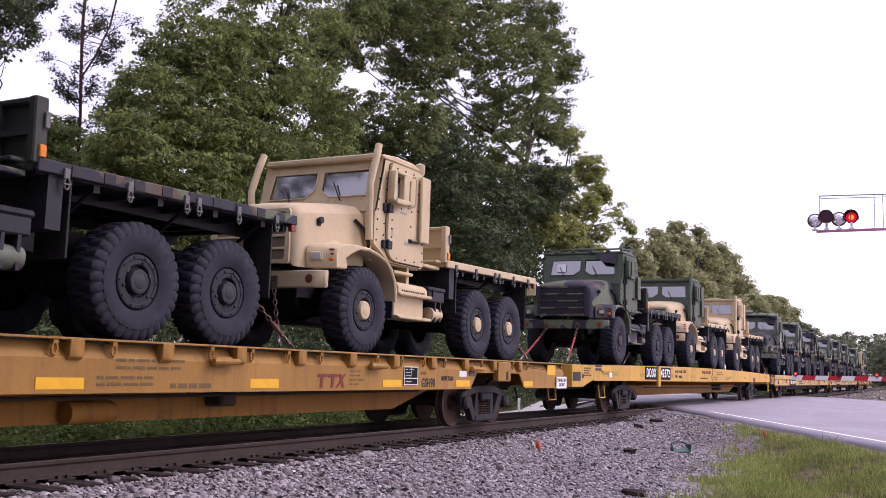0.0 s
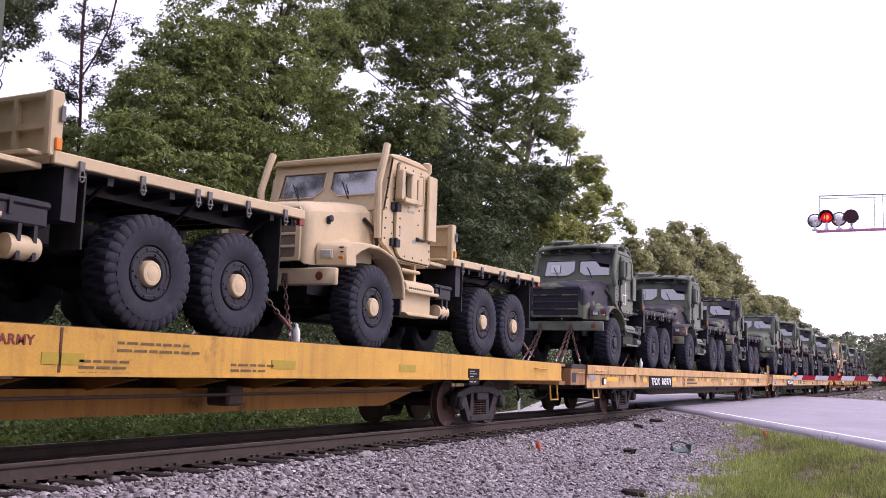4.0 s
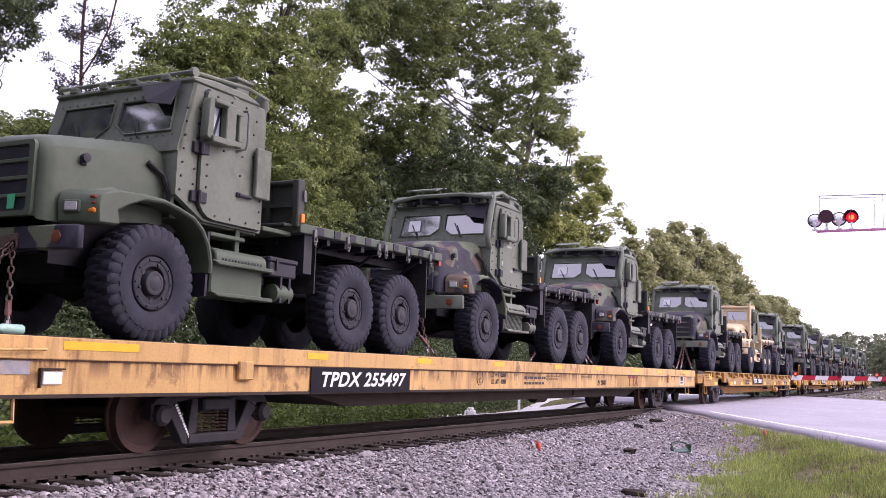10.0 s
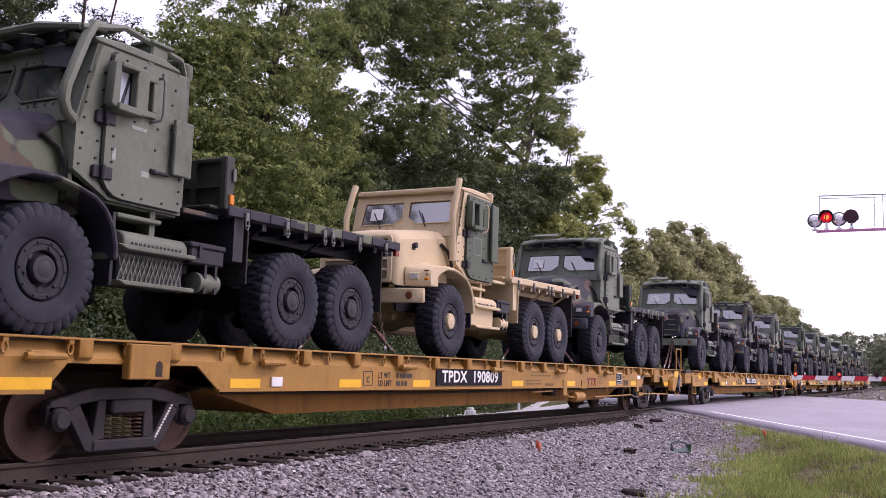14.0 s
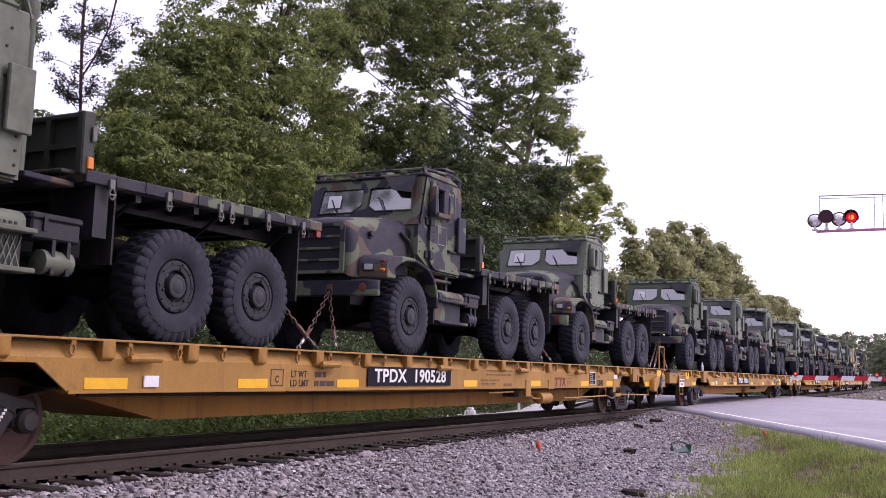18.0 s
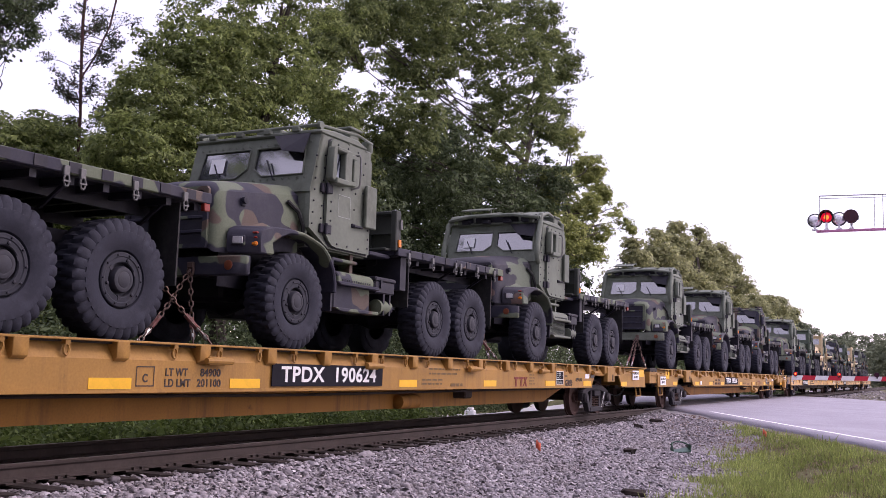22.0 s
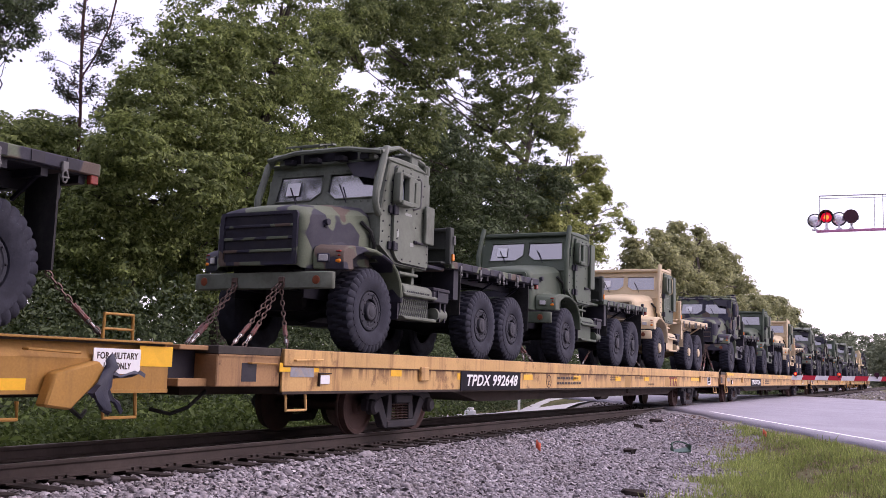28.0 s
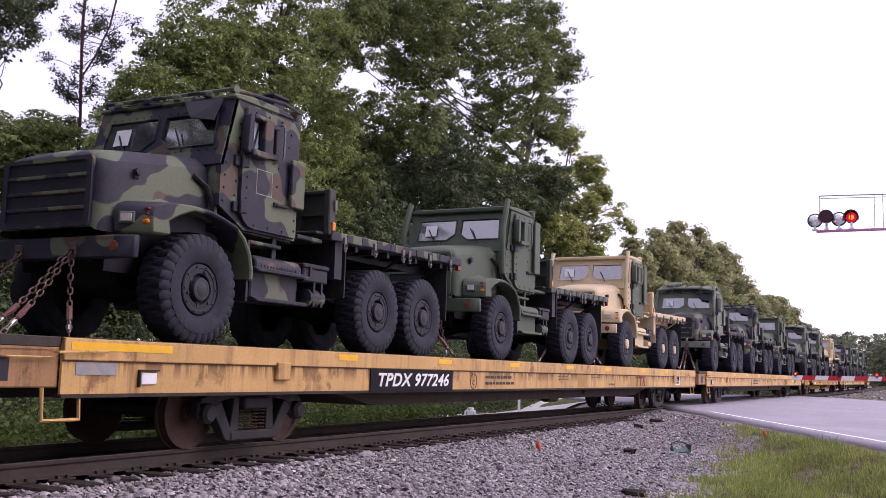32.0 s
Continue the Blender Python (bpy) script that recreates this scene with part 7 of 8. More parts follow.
    bars(2, 1.15, 0.028, 0.075, M["faintdark"], c, 1.72 if kind == "stake" else 1.6, 1.0 if kind == "stake" else 1.17, W + 0.004, seed + 1)
    bars(2, 0.84, 0.028, 0.065, M["faintdark"], c, 1.33 if kind == "stake" else 3.2, 0.825 if kind == "stake" else 0.98, W + 0.004, seed + 8)
    bars(3, 0.7, 0.026, 0.06, M["faintdark"], c, -12.4 if kind == "stake" else 0.9, 0.98, W + 0.004, seed + 3)
    None if "255497" in number else bars(1, 0.53, 0.05, 0.09, M["faintdark"], c, 4.45 if kind == "flush" else 2.2 if kind == "stake" else 8.8, 0.73, W + 0.004, seed + 4)
    q = part("label_board", shape("label_board", lambda b: box(b, 0, 0.01, -0.22, 0.22, -0.14, 0.14), M["plate"]), M["paper"] if kind == "flush" else None, c, "black and white stencilled label")
    q.location = (W + 0.004, 7.22 if kind == "stake" else 12.62 if "255497" in number else 12.36 if "992648" in number else 11.35 if kind == "flush" else 9.4, 0.90)
    if kind == "stake":
        part("label_edge", shape("label_edge", lambda b: box(box(box(box(box(box(b, 0.009, 0.012, -0.22, 0.22, 0.127, 0.14), 0.009, 0.012, -0.22, 0.22, -0.14, -0.127), 0.009, 0.012, -0.22, -0.207, -0.127, 0.127), 0.009, 0.012, 0.207, 0.22, -0.127, 0.127), 0.009, 0.012, -0.207, 0.207, -0.047, -0.034), 0.009, 0.012, -0.01, 0.0, -0.034, 0.127), M["white"]), None, q, "white border of the label")
    if kind == "flush":
        q.scale = (1, 1.15, 1.15)
        part("label_field", shape("label_field", lambda b: box(box(b, 0.009, 0.012, -0.14, 0.16, -0.03, 0.11), 0.009, 0.012, -0.14, 0.16, -0.11, -0.05), M["plate"]), None, q, "black fields of the label")
    bars(3, 0.14, 0.016, 0.045, M["faint"], q, -0.11, 0.085, 0.011, seed + 2)
    bars(1, 0.28, 0.02, 0.05, M["faint"], q, -0.03, -0.10, 0.011, seed + 9)
    if kind == "flush":
        tagged(part("stencil_ring", shape("stencil_ring", lambda b: tube(b, [(0.001, 0.13 * math.cos(a), 0.13 * math.sin(a)) for a in (6.2832 * k / 20 for k in range(21))], 0.006, 4), M["dark"]), None, c, "round dark stencil")).location = (W + 0.002, -2.74 if "255497" in number else -3.75, 0.88 if "255497" in number else 0.82)
        letters("C", 0.09, M["dark"], c, -2.74 if "255497" in number else -3.75, 0.83 if "255497" in number else 0.79, W + 0.003, name="shop_stencil")
        if "255497" in number:
            letters("PH 20MD", 0.130, M["dark"], c, 4.34, 0.79, W + 0.003, name="shop_stencil", slant=0.2, fit=0.65)
            letters("LT WT 78000", 0.085, M["dark"], c, -1.90, 0.93, W + 0.003, name="weight_stencil", fit=0.64)
            letters("LD LMT 142000", 0.085, M["dark"], c, -1.90, 0.81, W + 0.003, name="weight_stencil", fit=0.66)
    if kind == "stake":
        None if braked else letters("EMPTY LOAD", 0.075, M["dark"], c, 8.50, 0.86, W + 0.004, name="load_stencil", fit=0.44)
        bars(4, 0.3, 0.02, 0.06, M["faintdark"], c, 5.62, 0.94, W + 0.004, seed + 10)
        bars(1, 0.25, 0.045, 0.09, M["faintdark"], c, 7.67, 0.92, W + 0.004, seed + 5)
        part("white_plate", shape("white_plate", lambda b: box(b, 0, 0.008, -0.14, 0.14, -0.05, 0.05), M["paper"]), None, c, "small white plate").location = (W + 0.002, 9.08, 0.945)
        part("grey_plate", shape("grey_plate", lambda b: box(b, 0, 0.012, -0.13, 0.13, -0.045, 0.045, 0.004), M["ring"]), None, c, "small grey plate").location = (W + 0.002, 9.46, 0.955)
        letters("GSH90", 0.15, M["dark"], c, 7.82, 0.78, W + 0.004, name="shop_stencil", fit=0.46)
        for y0, y1, z0 in () if not braked else ((3.03, 3.28, 0.52), (4.28, 4.6, 0.66), (8.85, 9.05, 0.56), (9.05, 9.5, 0.45)):
            part("hanger_plate", shape("hanger_plate%.2f" % y0, lambda b: box(b, W - 0.03, W + 0.02, y0, y1, z0, 0.86 if y0 < 9 else 0.53, 0.006), paint), paint, c)
        part("brake_rod", shape("brake_rod", lambda b: tube(tube(b, [(1.36, 5.3, 0.46), (1.36, 8.34, 0.48), (1.36, 8.30, 0.6), (1.34, 8.22, 0.72)], 0.018, 6), [(1.34, 9.6, 0.72), (1.36, 9.62, 0.5), (1.36, 12.3, 0.46), (1.34, 12.3, 0.62)], 0.018, 6), paint), paint, c, "long ochre brake rod under the side") if braked else None
        if braked:
            part("pull_rod", shape("pull_rod", lambda b: tube(tube(b, [(1.30, 1.4, 0.60), (1.30, 2.6, 0.62)], 0.018, 6), [(1.33, 3.3, 0.56), (1.35, 3.55, 0.48), (1.34, 3.9, 0.47)], 0.018, 6), paint), paint, c, "short ochre pull rod")
            part("rod_hanger", shape("rod_hanger", lambda b: tube(b, [(1.35, 6.25, 0.70), (1.36, 6.25, 0.46)], 0.02, 6), paint), paint, c)
            part("rod_chain", shape("rod_chain", lambda b: tube(b, [(1.36, 8.34, 0.49), (1.37, 8.6, 0.44), (1.37, 8.85, 0.41), (1.36, 9.1, 0.46)], 0.016, 5), M["chain"]), None, c, "slack piece of chain")
    elif kind == "army":
        for zz in (1.205, 1.115):
            part("side_slot", shape("side_slot", lambda b: box(b, W - 0.004, W + 0.003, -0.24, 0.24, -0.028, 0.028), M["chassis"]), None, c, "dark slot in the side").location = (0, -13.1 , zz)
    if kind == "army":
        arch_up(c)
    for f, y, zz in fittings:
        if f == "placard":
            pc = part("placard", shape("placard", lambda b: box(b, 0, 0.012, -0.31, 0.31, -0.125, 0.125), M["paper"]), None, c, "white placard with dark lettering")
            pc.location = (W + 0.02, y, zz)
            letters("FOR MILITARY", 0.065, M["dark"], pc, 0, 0.05, 0.013, name="placard_text", fit=0.54)
            letters("USE ONLY", 0.065, M["dark"], pc, 0, -0.05, 0.013, name="placard_text", fit=0.36)
        elif f == "loop":
            part("handrail", shape("handrail", lambda b: tube(b, [(W - 0.03, -0.3, 0), (W - 0.03, -0.3, 0.62), (W - 0.03, -0.26, 0.66), (W - 0.03, 0.26, 0.66), (W - 0.03, 0.3, 0.62), (W - 0.03, 0.3, 0)], 0.022, 8), paint), paint, c, "tall bent-pipe handrail").location = (0, y, TOP - 0.02)
            part("handrail", shape("low_handrail", lambda b: tube(b, [(-W + 0.3, -0.3, 0), (-W + 0.3, -0.3, 0.5), (-W + 0.3, 0.3, 0.5), (-W + 0.3, 0.3, 0)], 0.02, 8), paint), paint, c, "bent-pipe handrail").location = (0, y, TOP - 0.02)
        elif f == "rail":
            part("handrail", shape("short_handrail", lambda b: tube(tube(b, [(W - 0.05, -0.2, 0), (W - 0.05, -0.19, 0.27), (W - 0.05, 0.19, 0.27), (W - 0.05, 0.2, 0)], 0.018, 8), [(W - 0.05, -0.19, 0.12), (W - 0.05, 0.19, 0.12)], 0.014, 6), paint), paint, c, "low bent-pipe handrail").location = (0, y, TOP - 0.02)
        elif f == "ladder":
            part("ladder", shape("ladder", lambda b: [tube(b, [(W + 0.05, s * 0.22, -0.5), (W + 0.05, s * 0.22, 0.42)], 0.03, 6) for s in (-1, 1)] and tube(tube(b, [(W + 0.05, -0.22, -0.5), (W + 0.05, 0.22, -0.5)], 0.025, 6), [(W + 0.05, -0.22, 0.1), (W + 0.05, 0.22, 0.1)], 0.022, 6), paint), paint, c, "steel end ladder").location = (0, y, TOP)
        elif f == "bag":
            lv = part("brake_lever", shape("brake_lever", lambda b: prism(b, [(-0.30, -0.20), (0.0, -0.24), (0.42, 0.12), (0.30, 0.22), (-0.2, 0.1)], "x", W + 0.01, W + 0.16, 0.02), paint), paint, c, "slanting brake lever box")
            lv.location = (0, y, 0.78)
            part("wrapping", shape("wrapping", bag_bm, M["bag"]), None, lv, "torn dark blue plastic wrapping").location = (W + 0.15, 0.42, 0.06)
    return c


def arch_up(car):
    """Bends the upper edge of a car's sides and its deck up to the middle."""
    for o in car.children_recursive:
        if o.name.split(".")[0] not in ("side_sill", "top_rail", "deck"):
            continue
        bm = B()
        bm.from_mesh(o.data)
        for k in range(-6, 7):
            bmesh.ops.bisect_plane(bm, geom=bm.verts[:] + bm.edges[:] + bm.faces[:], plane_co=(0, k * 2.0, 0), plane_no=(0, 1, 0))
        for v in bm.verts:
            if v.co.z > 1.0:
                v.co.z += camber(ARMY_MID + v.co.y)
        bm.to_mesh(o.data)
        bm.free()


def bag_bm(bm):
    """A torn plastic sheet knotted round the lever: a twisted hanging rag and a loose tail."""
    rng = random.Random(3)

    def rag(spine, widths):
        rings = []
        for (y, z), r in zip(spine, widths):
            rings.append([bm.verts.new((0.03 + 0.45 * r * math.cos(a) * rng.uniform(0.5, 1.4), y + r * math.sin(a) * rng.uniform(0.6, 1.35), z + rng.uniform(-.025, .025))) for a in [6.283 * k / 9 for k in range(9)]])
        for r0, r1 in zip(rings, rings[1:]):
            for k in range(9):
                bm.faces.new((r0[k], r0[(k + 1) % 9], r1[(k + 1) % 9], r1[k]))
        bm.faces.new(rings[0])
        bm.faces.new(rings[-1])
    rag([(0.02, 0.22), (0.0, 0.16), (0.02, 0.10), (-0.02, 0.03), (-0.08, -0.06), (-0.12, -0.14), (-0.08, -0.22), (-0.02, -0.30), (0.04, -0.34)], (0.02, 0.06, 0.07, 0.08, 0.11, 0.12, 0.10, 0.06, 0.02))
    rag([(0.02, 0.05), (0.12, 0.0), (0.24, 0.03), (0.36, 0.06), (0.46, 0.02)], (0.05, 0.05, 0.04, 0.035, 0.012))
    rag([(-0.06, -0.1), (-0.02, -0.18), (0.1, -0.24), (0.18, -0.34)], (0.06, 0.07, 0.05, 0.02))
    bmesh.ops.recalc_face_normals(bm, faces=bm.faces)
    return bm


def emblem(c, y, z, x, size=1.0):
    """The owner's mark, as plain red-brown shapes: a heavy bar, two stems and two crossing strokes."""
    def draw(bm):
        prism(bm, [(-0.49, 0.075), (-0.16, 0.075), (-0.145, 0.14), (-0.475, 0.14)], "x", 0, 0.003)
        prism(bm, [(-0.12, 0.075), (0.2, 0.075), (0.215, 0.14), (-0.105, 0.14)], "x", 0, 0.003)
        for a in (-0.40, -0.03):
            prism(bm, [(a, -0.135), (a + 0.09, -0.135), (a + 0.12, 0.075), (a + 0.03, 0.075)], "x", 0, 0.003)
        prism(bm, [(0.12, -0.135), (0.19, -0.135), (0.50, 0.14), (0.43, 0.14)], "x", 0, 0.003)
        prism(bm, [(0.24, 0.14), (0.33, 0.14), (0.46, -0.135), (0.37, -0.135)], "x", 0.003, 0.006)
        return bm
    tagged(part("emblem", shape("emblem", draw, M["redletter"]), None, c, "faded red-brown painted emblem"), kind="stuff").matrix_basis = Matrix.Translation((x, y, z)) @ Matrix.Diagonal((1, size, size, 1))


def coupler_bm(bm, e):
    a, b = sorted((e * 13.3, e * 14.0))
    box(bm, -0.1, 0.1, a, b, 0.70, 0.86, 0.02)
    a, b = sorted((e * 13.95, e * 14.25))
    box(bm, -0.2 if e > 0 else -0.12, 0.12 if e > 0 else 0.2, a, b, 0.65, 0.92, 0.04)
    return bm


def ring_big(bm):
    pts = [(0.02, 0.035 * math.cos(a), -0.02 + 0.055 * math.sin(a)) for a in [radians(d) for d in range(0, 361, 45)]]
    tube(bm, pts, 0.014, 5)
    box(bm, -0.03, 0.04, -0.03, 0.03, 0.03, 0.08)
    return bm


# the first truck on each car gives its place; kind and number
CARS = [(-4.83, "stake", ""), (24.9, "army", "DODX  42372"), (54.03, "flush", "TPDX  965974"), (82.46, "flush", "TPDX 255497"), (111.59, "stake", "TPDX  190809"), (140.38, "stake", "TPDX  190528"),
        (169.44, "stake", "TPDX  190624"), (198.11, "stake", "TPDX  192568"), (227.39, "flush", "TPDX 992648"), (255.83, "flush", "TPDX 977246")] + [(FIRST + i * 28.85, ("flush", "stake")[i % 2], "") for i in range(6)]
CAR_LABEL = {"flush": "buff flush-sided railway flatcar streaked with rust, loaded with trucks", "stake": "ochre chain flatcar with stake pockets, loaded with trucks", "army": "bright yellow army flatcar, loaded with trucks"}
FITTINGS = {0: [("placard", 13.97, 0.80)], 2: [("ladder", 13.57, 0)], 4: [("loop", 13.85, 0), ("bag", 12.6, 0)], 5: [("loop", 13.85, 0), ("bag", 12.6, 0)], 6: [("placard", -12.86, 0.80), ("placard", 13.12, 1.0)],
            7: [("placard", -12.6, 0.86), ("placard", 13.4, 1.0), ("rail", 13.46, 0), ("bag", 12.75, 0)]}
for i, (y, kind, number) in enumerate(CARS):
    room = y - CARS[i - 1][0] - rear_of(*CARS[i - 1][1:]) if i else 15.0
    rides(make_car(kind, number, 50 + 7 * i, CAR_LABEL[kind], FITTINGS.get(i, ()), i < 12, room), 0, y + 10.8, 0)


# ---- chains that hold the trucks ----
def chain_links(bm, a, b, pitch=0.075):
    a, b = Vector(a), Vector(b)
    d = (b - a)
    n = max(4, int(d.length / pitch))
    d.normalize()
    u = d.orthogonal().normalized()
    w = d.cross(u)
    for i in range(n):
        c = a.lerp(b, (i + 0.5) / n) + Vector((0, 0, -0.05 * math.sin(math.pi * (i + 0.5) / n)))
        side = u if i % 2 else w
        pts = [c + d * (0.048 * math.cos(t)) + side * (0.026 * math.sin(t)) for t in (math.pi * k / 4 for k in range(9))]
        tube(bm, pts, 0.0105, 4)
    return bm


BRIGHT = plain("bright_red_strap", (0.5, 0.04, 0.05), 0.6, 0, 0.3, 7, 0.1, (0.25, 0.22, 0.22), 0.6)


def chain_thing(key, a, b):
    """One chain with its load binder, in its truck's space."""
    t = thing("tie_down_chain", "rusty chain with a red binder, hooked to the deck", "chain", "chains that hold the trucks")
    tagged(part("chain", shape("chain_" + key, lambda q: chain_links(q, a, b), M["chain"]), None, t), kind="stuff")
    va, vb = Vector(a), Vector(b)
    def at(f):
        return va.lerp(vb, f) + Vector((0, 0, -0.05 * math.sin(math.pi * f)))
    first = 0.25 if "long" in key else 0.62
    part("binder", shape("binder_" + key, lambda q: tube(q, [at(first), at(first + 0.02), at(0.76), at(0.79)], 0.02 if "long" in key else 0.03, 8), BRIGHT if "long" in key else M["binder"]), None, t, "red screw binder")
    part("binder_end", shape("binder_end_" + key, lambda q: tube(q, [at(0.79), at(0.82), at(0.95)], 0.018, 6), M["steel"]), None, t, "bare steel binder end")
    return t


CHAINS = {
    "near_out": ((0.42, -1.15, 0.93), (0.78, -1.42, 0.02)),
    "near_in": ((0.42, -1.15, 0.93), (0.48, -1.98, 0.02)),
    "near_twin": ((0.36, -1.15, 0.93), (0.34, -2.06, 0.02)),
    "far_twin": ((-0.36, -1.15, 0.93), (-0.40, -2.06, 0.02)),
    "far_out": ((-0.42, -1.15, 0.93), (-0.62, -1.9, 0.02)),
    "rear": ((0.46, 6.45, 1.0), (0.95, 7.15, 0.02)),
    "long_near": ((0.42, -1.15, 0.93), (0.72, -2.75, 0.02)),
    "long_far": ((-0.42, -1.15, 0.93), (-0.5, -2.85, 0.02)),
}
chain_master = {k: chain_thing(k, *v) for k, v in CHAINS.items()}
for i, (y, kind) in enumerate(TRUCKS[:33]):
    for k in CHAINS:
        if i == 0 or (k == "near_in" and i % 3 == 2) or ("twin" in k and i % 3) or ("long" in k) != (y == 24.9 and k != "rear"):
            continue
        rides(copy_thing(chain_master[k], pose(0, y, DECK)), 0, y, DECK + camber(y - 1.5))
for ob in chain_master.values():
    for o in (*ob.children_recursive, ob):
        bpy.data.objects.remove(o)


def loose_on_deck():
    """Litter that rides on the decks."""
    for y, x, label, mat_, dims in ((82.46 - 1.35, 0.9, "pale green plastic bottle lying on the deck", "bottle", (0.05, 0.34)), (169.44 + 2.6, 1.05, "white plastic bottle on the deck", "paper", (0.05, 0.3)),
                                    (54.03 + 3.1, 1.05, "white plastic bottle on the deck", "paper", (0.05, 0.26)), (41.86 - 1.6, 1.0, "white plastic bottle on the deck", "paper", (0.05, 0.24))):
        r, h = dims
        bm = B()
        lathe(bm, [(0, r * 0.9), (0.01, r), (h * 0.65, r), (h * 0.85, r * 0.45), (h, r * 0.4), (h + 0.01, r * 0.3)], 14, (0, 0, 0), "z")
        m = M["paper"] if mat_ == "paper" else plain("pale_green_plastic", (0.35, 0.55, 0.48), 0.3, 0, 0.1, 8, 0)
        o = solid("bottle", bm, m, label, "bottle")
        if mat_ == "bottle":
            o.data.transform(Matrix.Rotation(radians(90), 4, "X") @ Matrix.Translation((0, r, 0)))
        rides(o, x, y, DECK + camber(y))


loose_on_deck()

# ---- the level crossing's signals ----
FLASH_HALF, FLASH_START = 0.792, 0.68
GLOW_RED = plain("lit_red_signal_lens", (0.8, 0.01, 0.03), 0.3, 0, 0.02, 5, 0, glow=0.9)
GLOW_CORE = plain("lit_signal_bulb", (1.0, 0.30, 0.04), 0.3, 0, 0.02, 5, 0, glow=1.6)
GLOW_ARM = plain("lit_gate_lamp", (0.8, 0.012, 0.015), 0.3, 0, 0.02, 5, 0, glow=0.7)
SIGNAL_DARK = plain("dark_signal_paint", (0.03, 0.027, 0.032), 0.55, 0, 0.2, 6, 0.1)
# colour of the added vanes that hide steady lenses, to imitate flashing
SHUTTER = plain("unlit_lens_red", (0.05, 0.012, 0.025), 0.3, 0, 0.2, 6, 0)
GALV = plain("galvanised_steel", (0.42, 0.41, 0.43), 0.45, 0.6, 0.12, 5, 0.05)
GATE_RED = plain("gate_red_sheeting", (0.55, 0.03, 0.05), 0.4, 0, 0.08, 5, 0)
GATE_WHITE = plain("gate_white_sheeting", (0.82, 0.80, 0.80), 0.4, 0, 0.06, 5, 0)
MAUVE = plain("weathered_beam_paint", (0.55, 0.22, 0.38), 0.5, 0.0, 0.15, 3, 0.05)
PALE = plain("pale_lamp_paint", (0.9, 0.88, 0.94), 0.45, 0.6, 0.1, 6, 0)
VANES = []


def cantilever():
    y0, mast = 34.5, 12.6
    g = float(ground_height(mast, y0))
    t = thing("cantilever_signal", "crossing signal on a steel cantilever over the road", "crossing signal", m=pose(mast, y0, g))
    bm = B()
    lathe(bm, [(0, 0.2), (0.03, 0.2), (0.05, 0.14), (7.9, 0.11), (7.95, 0.02)], 16, (0, 0, 0), "z")
    part("mast", bm, GALV, t)
    def at(x, z):
        return (x - mast, 0, z - g)
    bm = B()
    box(bm, 5.17 - mast, 0, -0.06, 0.06, 5.98 - g, 6.06 - g, 0.015)
    part("lower_beam", bm, MAUVE, t, "weathered mauve-grey beam")
    for dz in (0.0, 0.09):
        bm = B()
        tube(bm, [at(5.29, 7.24 - dz), at(mast, 7.06 - dz)], 0.012 if dz else 0.02, 6)
        part("upper_rail", bm, GALV, t)
    for x in (5.29, 6.99, 7.25, 8.6, 10.0, 11.4):
        bm = B()
        tube(bm, [at(x, 6.04), at(x, 7.24 - 0.09 * (x - 5.29) / 4)], 0.012, 6)
        part("hanger", bm, GALV, t)
    for x, z, faces_us, first in ((5.13, 6.40, False, 0), (5.50, 6.49, True, 1), (5.89, 6.42, False, 0), (6.28, 6.46, True, 0)):
        lamp_ = new("flashing_light")
        lamp_.parent = t
        lamp_.location = at(x, z)
        bm = B()
        box(bm, -0.035, 0.035, -0.035, 0.035, 6.05 - z, -0.17)
        box(bm, -0.09, 0.09, -0.05, 0.05, 6.05 - z, 6.11 - z, 0.01)
        part("lamp_bracket", bm, PALE, lamp_)
        bm = B()
        lathe(bm, [(0.24, 0.03), (0.22, 0.12), (0.06, 0.195), (-0.02, 0.21), (-0.02, 0.19)], 24, (0, 0, 0), "y")
        if not faces_us:
            for v in bm.verts:
                v.co.y = -v.co.y
            bmesh.ops.reverse_faces(bm, faces=bm.faces)
        hou = part("housing", bm, SIGNAL_DARK if faces_us else PALE, lamp_, "dark round lamp housing" if faces_us else "pale round back of a lamp")
        if not faces_us:
            bm = B()
            lathe(bm, [(-0.01, 0.2), (0.0, 0.245), (0.015, 0.245), (0.02, 0.2)], 28, (0, 0, 0), "y")
            part("backboard", bm, SIGNAL_DARK, lamp_, "dark ring-shaped backboard")
            continue
        bm = B()
        n = 18
        pts = [(0.235 * math.cos(math.pi * k / n), 0.235 * math.sin(math.pi * k / n)) for k in range(-3, n + 4)]
        outline = pts + [(u * 0.88, w * 0.88) for u, w in pts[::-1]]
        prism(bm, outline, "y", -0.24, 0.0)
        part("hood", bm, SIGNAL_DARK, lamp_, "dark visor over the lens")
        bm = B()
        lathe(bm, [(-0.045, 0.002), (-0.045, 0.13), (-0.03, 0.17), (-0.021, 0.17)], 24, (0, 0, 0), "y")
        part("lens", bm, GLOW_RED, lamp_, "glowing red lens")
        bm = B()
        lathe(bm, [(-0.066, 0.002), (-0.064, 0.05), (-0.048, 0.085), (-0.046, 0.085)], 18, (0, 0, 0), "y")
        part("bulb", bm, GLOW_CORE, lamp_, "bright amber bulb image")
        # made-up vane: shut, it passes for the lens when unlit
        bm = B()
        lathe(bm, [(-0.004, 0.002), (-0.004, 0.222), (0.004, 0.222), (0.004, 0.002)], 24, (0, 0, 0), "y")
        v = part("shutter", bm, SHUTTER, lamp_, "added turning vane that stands for the unlit lens")
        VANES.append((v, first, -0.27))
    return t


